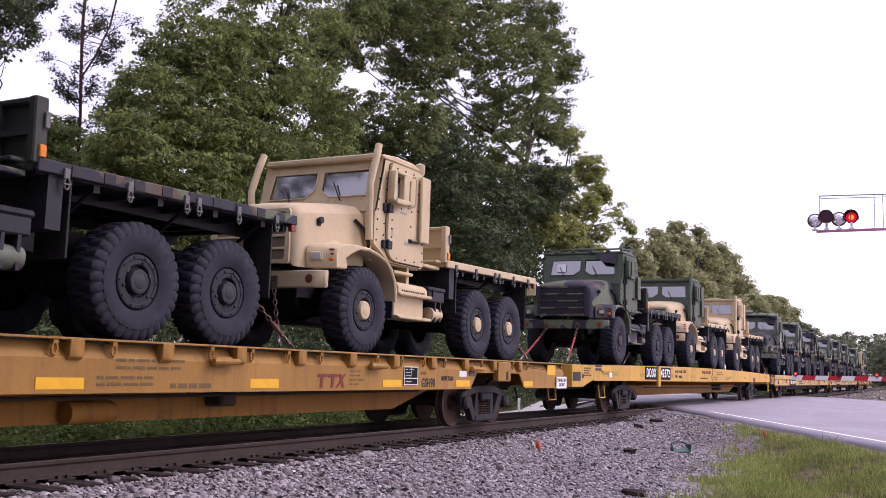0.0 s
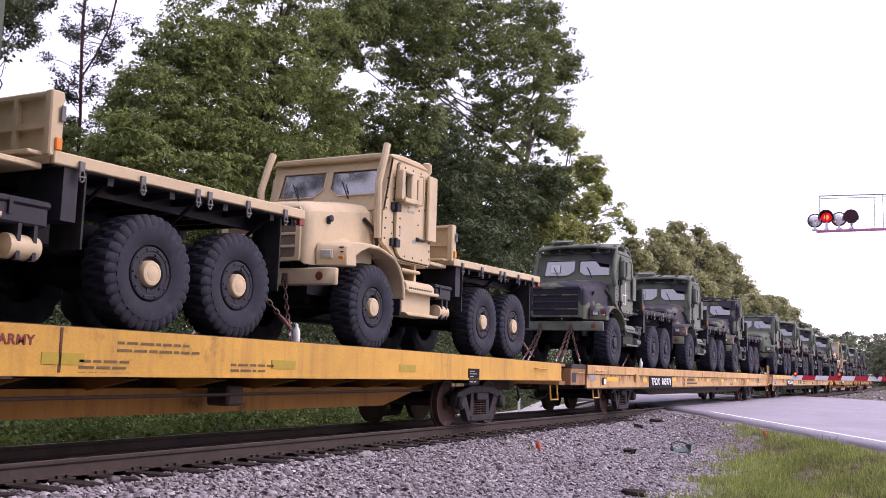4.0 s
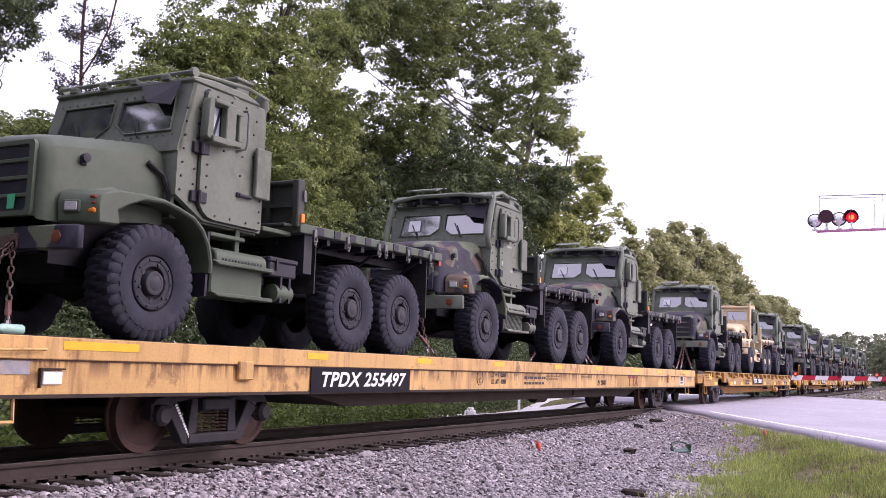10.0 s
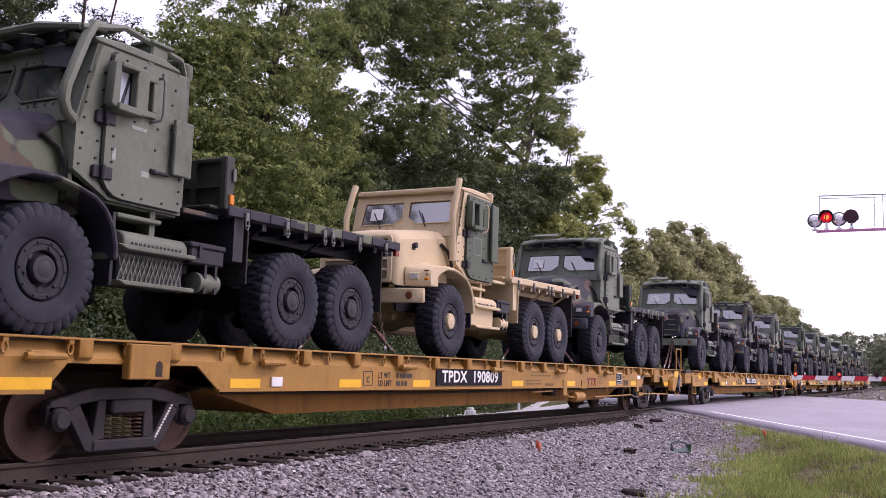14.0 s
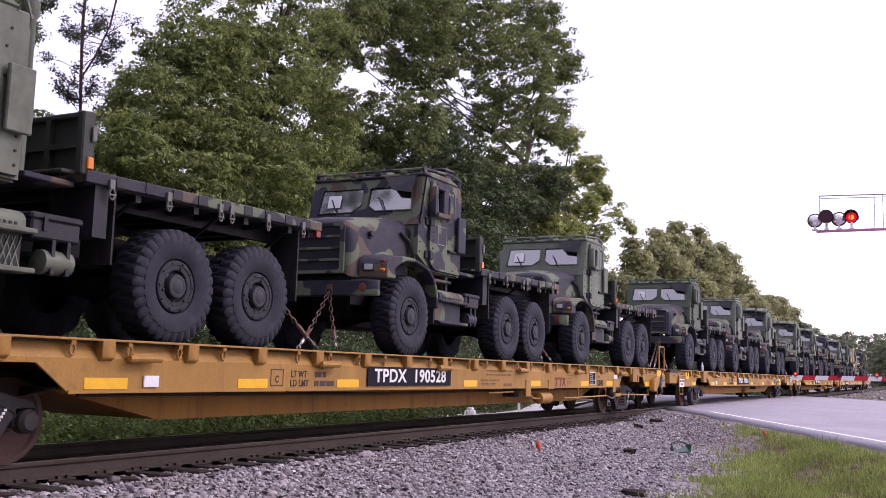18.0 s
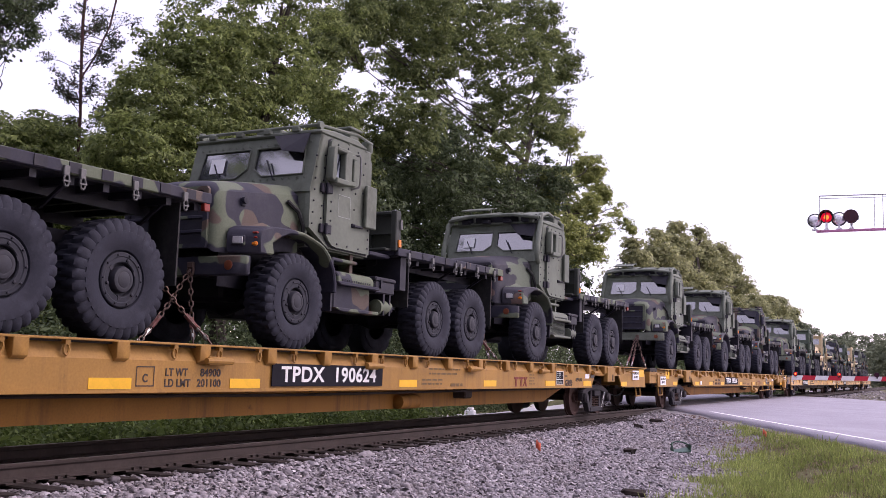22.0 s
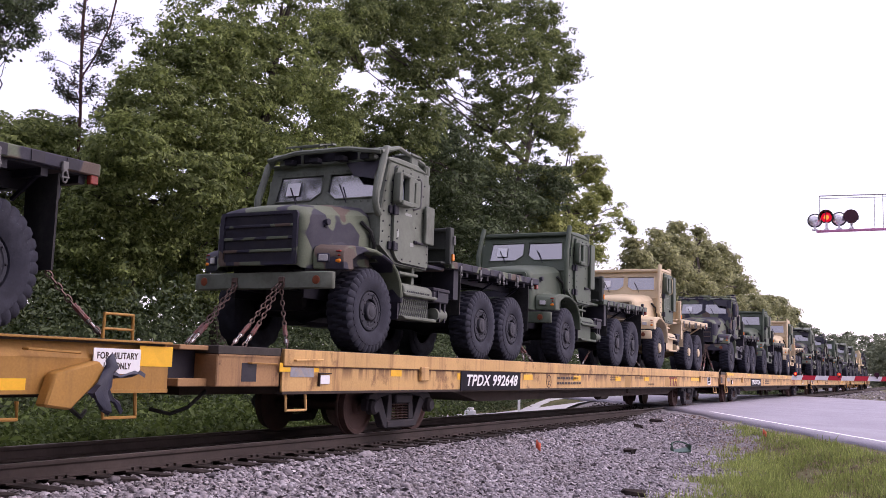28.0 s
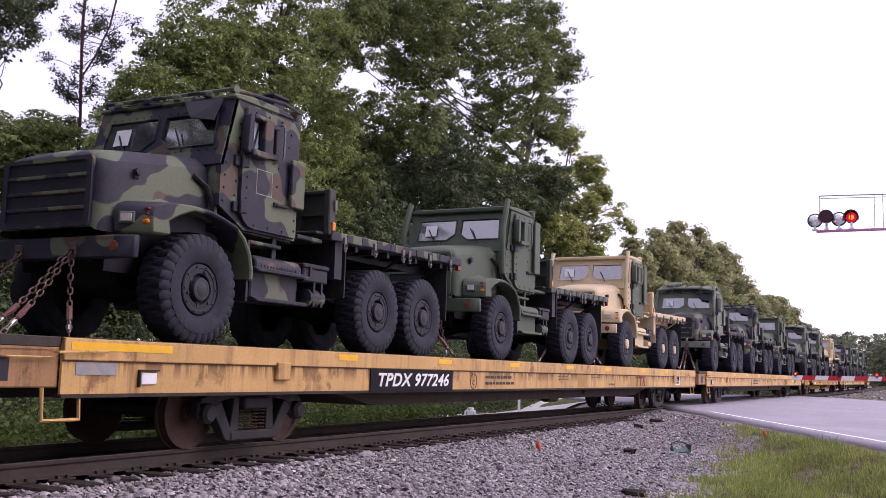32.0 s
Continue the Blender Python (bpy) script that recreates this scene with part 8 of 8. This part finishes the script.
def gate():
    y0, tip, pivot = 34.5, 4.28, 11.8
    z0 = 1.08
    g = float(ground_height(pivot, y0 + 0.9))
    t = thing("crossing_gate", "lowered red and white striped crossing gate arm", "crossing gate", m=pose(pivot, y0, g))
    bm = B()
    box(bm, -0.16, 0.16, 0.12, 0.5, 0.0, 1.5, 0.03)
    part("gate_mechanism", bm, GALV, t)
    x, k = tip, 0
    slope = 0.013
    while x < pivot - 0.6:
        w = 0.34 if k == 0 else 0.405
        bm = B()
        lean = 0.05
        a, b = x - pivot, x + w - pivot
        prism(bm, [(a, -0.075), (b, -0.075), (b + lean, 0.075), (a + lean, 0.075)], "y", -0.02, 0.02)
        o = part("stripe", bm, GATE_RED if k % 2 else GATE_WHITE, t, "red sheeting" if k % 2 else "white sheeting")
        o.location = (0, 0, z0 - g + slope * (x - tip))
        x, k = x + w, k + 1
    bm = B()
    box(bm, -0.6, 0.25, -0.03, 0.03, z0 - g + 0.02, z0 - g + 0.2, 0.01)
    part("arm_root", bm, GALV, t)
    for lx, first in ((4.43, None), (5.79, 1), (6.93, 0)):
        l = new("gate_lamp")
        l.parent = t
        l.location = (lx - pivot, 0, z0 - g + 0.12 + slope * (lx - tip))
        bm = B()
        lathe(bm, [(0.07, 0.02), (0.06, 0.075), (-0.03, 0.08), (-0.03, 0.07)], 16, (0, 0, 0), "y")
        box(bm, -0.03, 0.03, -0.02, 0.02, -0.12, -0.05)
        part("housing", bm, SIGNAL_DARK, l)
        bm = B()
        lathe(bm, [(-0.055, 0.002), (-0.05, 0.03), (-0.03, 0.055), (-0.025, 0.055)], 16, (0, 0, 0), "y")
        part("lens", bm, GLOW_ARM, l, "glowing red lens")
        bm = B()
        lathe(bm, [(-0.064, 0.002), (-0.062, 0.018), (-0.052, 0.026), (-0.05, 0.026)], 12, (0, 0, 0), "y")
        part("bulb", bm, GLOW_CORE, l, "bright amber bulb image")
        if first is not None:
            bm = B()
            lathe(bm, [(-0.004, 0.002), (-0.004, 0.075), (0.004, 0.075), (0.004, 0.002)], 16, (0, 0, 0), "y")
            v = part("shutter", bm, SHUTTER, l, "added turning vane that stands for the unlit lens")
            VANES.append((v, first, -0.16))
    return t


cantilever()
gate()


def pole():
    x, y = 8.35, 85.0
    g = float(ground_height(x, y))
    t = thing("utility_pole", "distant grey wooden utility pole with a crossarm", "utility pole", m=pose(x, y, g))
    bm = B()
    lathe(bm, [(0, 0.14), (7.4, 0.1), (7.45, 0.02)], 10, (0, 0, 0), "z")
    part("pole", bm, M["bark"], t)
    bm = B()
    box(bm, -0.9, 0.9, -0.05, 0.05, 6.85, 6.95)
    part("crossarm", bm, M["bark"], t)


pole()

# ---- beyond the track ----
bm = B()
ys = np.linspace(25.6, 75, 40)
lo = [bm.verts.new((-3.75 - 0.02 * (y - 25) + 0.12 * math.sin(y), y, float(ground_height(-3.8, y)) + 0.03)) for y in ys]
hi = [bm.verts.new((-8.2 + 0.2 * math.sin(y * 0.7), y, float(ground_height(-8.2, y)) + 0.05)) for y in ys]
for i in range(len(ys) - 1):
    bm.faces.new((lo[i], lo[i + 1], hi[i + 1], hi[i]))
solid("pavement", bm, plain("pale_concrete_apron", (0.62, 0.61, 0.62), 0.8, 0, 0.1, 1.2, 0.1, (0.4, 0.38, 0.36), 0.4), "pale concrete apron beside the track", "pavement", kind="structure")
bm = B()
box(bm, -0.16, 0.16, -0.11, 0.11, 0, 0.30, 0.03)
box(bm, -0.10, 0.10, -0.08, 0.08, 0.30, 0.38, 0.02)
solid("junction_box", bm, M["white"], "small white junction box on the ground", "box", pose(-4.3, 27.4, float(ground_height(-4.3, 27.4)) + 0.02))
bm = B()
box(bm, -0.05, 0.05, -0.02, 0.02, 0, 0.75, 0.01)
solid("marker_post", bm, M["white"], "slim white marker post beside the track", "post", pose(-5.4, 34.0, float(ground_height(-5.4, 34.0))))


def scatter(name, label, category, n, region, size, material, seed, tall=(0.2, 0.8), clump=0.28, per=30):
    """Low leafy growth: sprays of leaves over the ground."""
    rng = np.random.default_rng(seed)
    k = max(1, n // per)
    x, y = region(rng, k)
    z = ground_height(x, y)
    h = rng.uniform(*tall, len(x))
    c = np.stack([x, y, z + h * rng.random(len(x)) ** 0.6], -1)
    pts = np.repeat(c, per, 0) + np.clip(rng.normal(size=(len(x) * per, 3)), -1.7, 1.7) * clump * np.array([1, 1, 0.7])
    pts[:, 2] = np.maximum(pts[:, 2], ground_height(pts[:, 0], pts[:, 1]) + 0.02)
    return tagged(new(name, quads(name, leaf_quads(rng, pts, size), material)), label, category, kind="stuff")


def tufts(x0, x1, y0, y1):
    def region(rng, k):
        x, y = rng.uniform(x0, x1, 3 * k), rng.uniform(y0, y1, 3 * k)
        keep = np.sin(x * 1.9 + 2 * np.sin(y * 0.8)) * np.sin(y * 1.7 + x) + 0.5 * np.sin(y * 4.3 - x * 3) > 0.2
        return x[keep][:k], y[keep][:k]
    return region


def strip(x0, x1, y0, y1, power=1.0):
    def region(rng, k):
        return rng.uniform(x0, x1, k), y0 + (y1 - y0) * rng.random(k) ** power
    return region


scatter("weeds", "bright green weeds along the far side of the track", "weeds", 60000, tufts(-8.5, -3.9, 4, 26), 0.055, M["leaf_weed"], 31, (0.1, 0.75))
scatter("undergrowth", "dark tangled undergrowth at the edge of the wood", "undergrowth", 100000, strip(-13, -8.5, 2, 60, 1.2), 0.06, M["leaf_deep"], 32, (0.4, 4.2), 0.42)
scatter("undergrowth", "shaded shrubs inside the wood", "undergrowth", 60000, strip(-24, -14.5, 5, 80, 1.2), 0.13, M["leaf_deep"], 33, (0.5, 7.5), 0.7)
scatter("undergrowth", "shrubs beside the distant track", "undergrowth", 26000, strip(-13, -8, 60, 150, 1.2), 0.22, M["leaf_deep"], 34, (0.4, 4.5), 0.6, 20)


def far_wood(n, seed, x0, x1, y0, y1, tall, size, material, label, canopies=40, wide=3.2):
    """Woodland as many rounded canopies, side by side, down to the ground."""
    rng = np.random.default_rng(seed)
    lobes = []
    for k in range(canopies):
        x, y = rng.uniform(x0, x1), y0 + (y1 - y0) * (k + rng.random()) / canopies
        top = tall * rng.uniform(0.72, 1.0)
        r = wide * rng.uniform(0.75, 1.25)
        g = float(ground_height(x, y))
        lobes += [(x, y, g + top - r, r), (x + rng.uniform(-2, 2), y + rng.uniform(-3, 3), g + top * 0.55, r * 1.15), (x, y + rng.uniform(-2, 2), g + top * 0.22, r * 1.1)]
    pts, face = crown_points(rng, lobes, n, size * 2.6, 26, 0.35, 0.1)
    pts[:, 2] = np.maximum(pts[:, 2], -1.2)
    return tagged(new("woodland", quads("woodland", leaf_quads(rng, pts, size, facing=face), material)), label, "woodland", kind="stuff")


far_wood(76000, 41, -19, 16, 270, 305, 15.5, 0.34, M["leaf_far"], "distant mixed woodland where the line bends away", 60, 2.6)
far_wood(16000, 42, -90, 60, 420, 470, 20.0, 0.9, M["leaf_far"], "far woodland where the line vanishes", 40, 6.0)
far_wood(26000, 45, -24, -12, -60, 8, 24.0, 0.55, M["leaf_deep"], "woodland that goes on along the line", 30, 3.6)
# out of view: added to keep sky light off the train's near side
far_wood(20000, 43, 17, 32, -50, 3, 20.0, 0.6, M["leaf_deep"], "unseen woodland added on the near side to shade the train", 30, 4.5)
# also unseen, added close behind the viewpoint to darken the nearest cars
far_wood(22000, 47, -9, 16, -34, -12, 20.0, 0.6, M["leaf_deep"], "unseen woodland added behind the viewpoint for shade", 24, 4.0)
far_wood(26000, 46, -46, -27, -5, 100, 12.0, 0.42, M["leaf_deep"], "shaded woodland deep behind the track", 50, 4.0)
# unseen belt, added to cut low sky light and close the reflections
far_wood(7000, 44, -40, 40, -80, -55, 15.0, 0.8, M["leaf_deep"], "unseen woodland added far behind the viewpoint to dim the light", 16, 6.0)


def pine():
    rng, nrng = random.Random(61), np.random.default_rng(61)
    x, y = -18.0, 23.6
    b = Vector((x, y, float(ground_height(x, y)) - 0.1))
    t = thing("pine_tree", "thin pine with bare limbs and sparse needle tufts", "tree", "trees behind the track", pose(*b))
    bm = B()
    trunk = [Vector(q) for q in ((0, 0.1, 0), (0.05, 0.15, 4), (-0.05, 0.05, 8.5), (0.0, -0.05, 10.6), (0.02, -0.2, 12.4), (0.05, -0.3, 14), (0.1, -0.25, 17))]
    tube(bm, trunk, 0.055, 8)
    fork = [Vector((0.0, -0.1, 12.0)), Vector((0.1, 0.35, 12.9)), Vector((0.1, 0.9, 14.2)), Vector((0.15, 1.2, 16.0))]
    tube(bm, fork, 0.035, 6)
    part("trunk", bm, M["pinebark"], t, "reddish bark")
    tips = []
    bm = B()
    for k in range(62):
        z = rng.uniform(9.9, 17.0)
        stem = fork if z > 12.6 and k % 3 == 0 else trunk
        lo = max(i for i, q in enumerate(stem[:-1]) if q.z <= z or i == 0)
        p0 = stem[lo].lerp(stem[lo + 1], min(1.0, max(0.0, (z - stem[lo].z) / (stem[lo + 1].z - stem[lo].z))))
        a = rng.uniform(0, 6.28)
        l = rng.uniform(0.5, 1.35) * (0.7 if z < 11 else 1.0)
        p1 = p0 + Vector((math.cos(a) * l * 0.5, math.sin(a) * l * 0.5, rng.uniform(-0.05, 0.3)))
        p2 = p0 + Vector((math.cos(a + 0.25) * l, math.sin(a + 0.25) * l, rng.uniform(0.1, 0.75)))
        p3 = p1 + Vector((math.cos(a - 0.6) * l * 0.45, math.sin(a - 0.6) * l * 0.45, rng.uniform(0.1, 0.4)))
        tube(bm, [p0, p1, p2], 0.013, 5)
        tube(bm, [p1, p3], 0.009, 4)
        tips += [p2, p1.lerp(p2, 0.6), p3, p2 + Vector((rng.uniform(-.22, .22), rng.uniform(-.22, .22), rng.uniform(0, .2)))]
    tagged(part("branchwork", bm, M["pinebark"], t, "bare crooked limbs"), kind="stuff")
    c = np.array([tuple(q) for q in tips])
    pts = np.repeat(c, 46, 0) + np.clip(nrng.normal(size=(len(c) * 46, 3)), -1.6, 1.6) * 0.10
    part("needles", quads("needles", leaf_quads(nrng, pts, 0.042), M["needle"]), None, t, "sparse dark needle tufts")


pine()
tree((-16.5, 19.2), [(-16.2, 18.4, 13.6, 1.0), (-16.6, 18.0, 12.2, 0.9), (-16.3, 18.9, 11.6, 0.7), (-16.6, 18.6, 14.8, 1.2), (-16.4, 17.2, 13.0, 1.3), (-16.3, 17.6, 11.9, 1.0), (-16.4, 19.2, 11.5, 0.62), (-16.4, 19.8, 11.8, 0.6), (-16.4, 19.1, 10.6, 0.5), (-16.4, 19.8, 11.0, 0.42), (-16.4, 18.8, 10.1, 0.42), (-16.4, 20.2, 12.4, 0.5)], 22000, 0.055, M["leaf_deep"], "dark-leaved tree whose branch tips hang into view", 18, 0.16)
tree((-19.5, 27.0), [(-19.5, 25.4, 8.2, 1.5), (-19.6, 28.6, 8.6, 1.7), (-19.2, 24.0, 7.0, 1.6), (-20.0, 27.0, 6.0, 2.2), (-19.0, 22.6, 8.0, 1.1)], 12000, 0.09, M["leaf"], "young tree at the wood's edge", 19, 0.16)


tree((-18.5, 22.3), [(-18.5, 21.2, 8.3, 0.95), (-18.5, 22.3, 8.6, 0.9), (-18.5, 23.4, 8.7, 0.85), (-18.5, 21.5, 7.0, 1.1), (-18.5, 23.2, 7.2, 1.1), (-18.4, 21.5, 5.6, 1.2), (-18.4, 23.1, 5.7, 1.2), (-18.5, 24.5, 7.0, 0.9), (-18.4, 20.2, 7.2, 1.1), (-18.3, 22.2, 4.2, 1.3), (-18.3, 24.2, 4.4, 1.2)],
     34000, 0.062, M["leaf"], "rounded olive-green tree at the wood's edge", 20, 0.14, 0.26, 60, 0.2)


# ---- the verge in front ----
def blades(name, label, n, region, tall, material, seed, wide=0.006):
    rng = np.random.default_rng(seed)
    x, y = region(rng, n)
    n = len(x)
    z = ground_height(x, y) - 0.01
    h = tall * rng.lognormal(0, 0.35, n)
    a = rng.uniform(0, 6.28, n)
    w = wide * rng.uniform(0.7, 1.6, n)
    lx, ly = rng.normal(0, 0.32, n) * h, rng.normal(0, 0.32, n) * h
    dx, dy = np.cos(a) * w, np.sin(a) * w
    p = np.stack([np.stack([x - dx, y - dy, z], -1), np.stack([x + dx, y + dy, z], -1),
                  np.stack([x + dx * 0.4 + lx, y + dy * 0.4 + ly, z + h], -1), np.stack([x - dx * 0.4 + lx, y - dy * 0.4 + ly, z + h], -1)], 1)
    return tagged(new(name, quads(name, p, material)), label, "grass", kind="stuff")


def verge(x_in, patch=0.0, soft=0.8, lush=1.0):
    def region(rng, n):
        y = 8 + 18 * rng.random(n)
        x = 3.9 + 7.5 * rng.random(n)
        edge = 5.45 - 0.12 * (y - 13.5) + x_in + 0.22 * np.sin(y * 2.3) + 0.16 * np.sin(y * 5.1 + 1.0)
        s = across(x, y)
        lump = np.sin(x * 2.1 + 1.3 * np.sin(y * 0.9)) * np.sin(y * 1.3 + x) + 0.6 * np.sin(x * 5 + y * 3.7) * np.sin(y * 4.1 - x * 2.2) + 0.35 * np.sin(x * 11 + 2 * np.sin(y * 7))
        dry = np.clip((x - 7.2) / 2.5, 0, 1) * (lush > 0)
        keep = (x > edge) & (s < -0.32 - 0.2 * np.abs(np.sin(x * 3 + y))) & (lump > patch + dry * 0.9 - rng.random(n) * 0.7) & (rng.random(n) < np.clip((x - edge) / soft, 0.1, 1))
        return x[keep], y[keep]
    return region


blades("grass", "lush yellow-green grass tufts on the verge", 110000, verge(-0.1, 0.0), 0.085, M["grass"], 71, 0.0065)
blades("grass", "short dull green grass on the verge", 70000, verge(0.05, -0.5, 1.2), 0.05, M["grass_dull"], 73, 0.0065)
blades("grass", "dry straw-coloured grass on the verge", 46000, verge(0.25, -0.9, 1.0, 0), 0.045, M["straw"], 72, 0.005)


def flag(x, y, m=None):
    g = float(ground_height(x, y))
    t = thing("marker_flag", "small orange survey flag on a thin wire", "marker flag", "survey flags", pose(x, y, g))
    bm = B()
    tube(bm, [(0, 0, -0.05), (0.01, 0, 0.22)], 0.003, 5)
    part("wire", bm, M["steel"], t)
    bm = B()
    v = [[bm.verts.new((0.01 + 0.02 * i, 0.02 * math.sin(i * 1.9), z - 0.015 * i)) for i in range(5)] for z in (0.08, 0.215)]
    for i in range(4):
        bm.faces.new((v[0][i], v[0][i + 1], v[1][i + 1], v[1][i]))
    o = part("cloth", bm, plain("orange_flag_plastic", (0.62, 0.12, 0.06), 0.5, 0, 0.1, 20, 0), t)
    sm = o.modifiers.new("thickness", "SOLIDIFY")
    sm.thickness = 0.003


flag(2.52, 15.6)
flag(5.24, 22.1)


def debris():
    rng = random.Random(9)
    bm = B()
    # a trampled crate: bent base, two torn sides and a hoop
    sheet(bm, [(-0.2, -0.12, 0.02), (0.16, -0.14, 0.0), (0.2, 0.1, 0.03), (-0.16, 0.12, 0.0)], 0.02)
    sheet(bm, [(-0.2, -0.12, 0.0), (-0.16, 0.12, 0.0), (-0.12, 0.1, 0.17), (-0.19, -0.06, 0.13)], 0.015)
    sheet(bm, [(0.16, -0.14, 0.0), (0.2, 0.1, 0.02), (0.24, 0.06, 0.09), (0.2, -0.1, 0.11)], 0.015)
    tube(bm, [(-0.17, 0.1, 0.12), (-0.05, 0.13, 0.16), (0.1, 0.12, 0.14), (0.22, 0.06, 0.08)], 0.014, 6)
    g = float(ground_height(3.98, 19.9))
    solid("plastic_crate", bm, plain("green_plastic", (0.03, 0.085, 0.06), 0.4, 0, 0.2, 8, 0), "broken dark green plastic crate in the ballast", "crate", pose(3.98, 19.9, g + 0.05, 8, -6, 40))
    for x, y, s, name, label in ((4.91, 13.2, 0.15, "tie_scrap", "dark rotten piece of tie in the ballast"), (2.1, 23.5, 0.10, "tie_scrap", "dark splinter of tie in the ballast"), (3.4, 18.3, 0.09, "tie_scrap", "dark splinter of tie in the ballast"), (2.0, 25.6, 0.16, "tie_scrap", "brown splintered tie scrap by the road")):
        bm = B()
        box(bm, -s, s, -0.06, 0.06, -0.03, 0.05, 0.012)
        for v in bm.verts:
            v.co += Vector((rng.uniform(-.04, .04), rng.uniform(-.03, .03), rng.uniform(-.02, .02)))
        g = float(ground_height(x, y))
        solid(name, bm, M["tie"], label, "wood scrap", pose(x, y, g + 0.04, 0, 4, rng.uniform(-50, 50)), group="wood scraps")


debris()


# ---- what moves ----
def spin_rows():
    """A wheelset's turning: it rolls on the rail as the train goes."""
    rows, t = [], 0.0
    while t <= CLIP + 1e-6:
        rows.append((t, gone(t) / 0.412))
        t += 1 / 15
    return rows


def motions():
    for ob, x, y, z, turn in RIDERS:
        rows = []
        for t in BEATS:
            px, py, bend = on_line(y - gone(t), x)
            rows.append((t, pose(px, py, z, 0, 0, turn + bend)))
        walk(ob, rows)
    turns = spin_rows()
    for w, nearest in SPINNING:
        place = w.location.copy()
        # a wheelset turns while its car is near enough to be seen
        rows = [(t, Matrix.Translation(place) @ Matrix.Rotation(a, 4, "X")) for t, a in turns]
        walk(w, rows)
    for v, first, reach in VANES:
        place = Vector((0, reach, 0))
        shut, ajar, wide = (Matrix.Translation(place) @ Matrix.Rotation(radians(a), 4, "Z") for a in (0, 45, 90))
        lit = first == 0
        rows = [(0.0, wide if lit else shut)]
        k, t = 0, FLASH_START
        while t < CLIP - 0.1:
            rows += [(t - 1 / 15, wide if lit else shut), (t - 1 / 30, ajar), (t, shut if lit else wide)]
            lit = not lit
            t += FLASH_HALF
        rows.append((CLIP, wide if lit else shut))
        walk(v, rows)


motions()
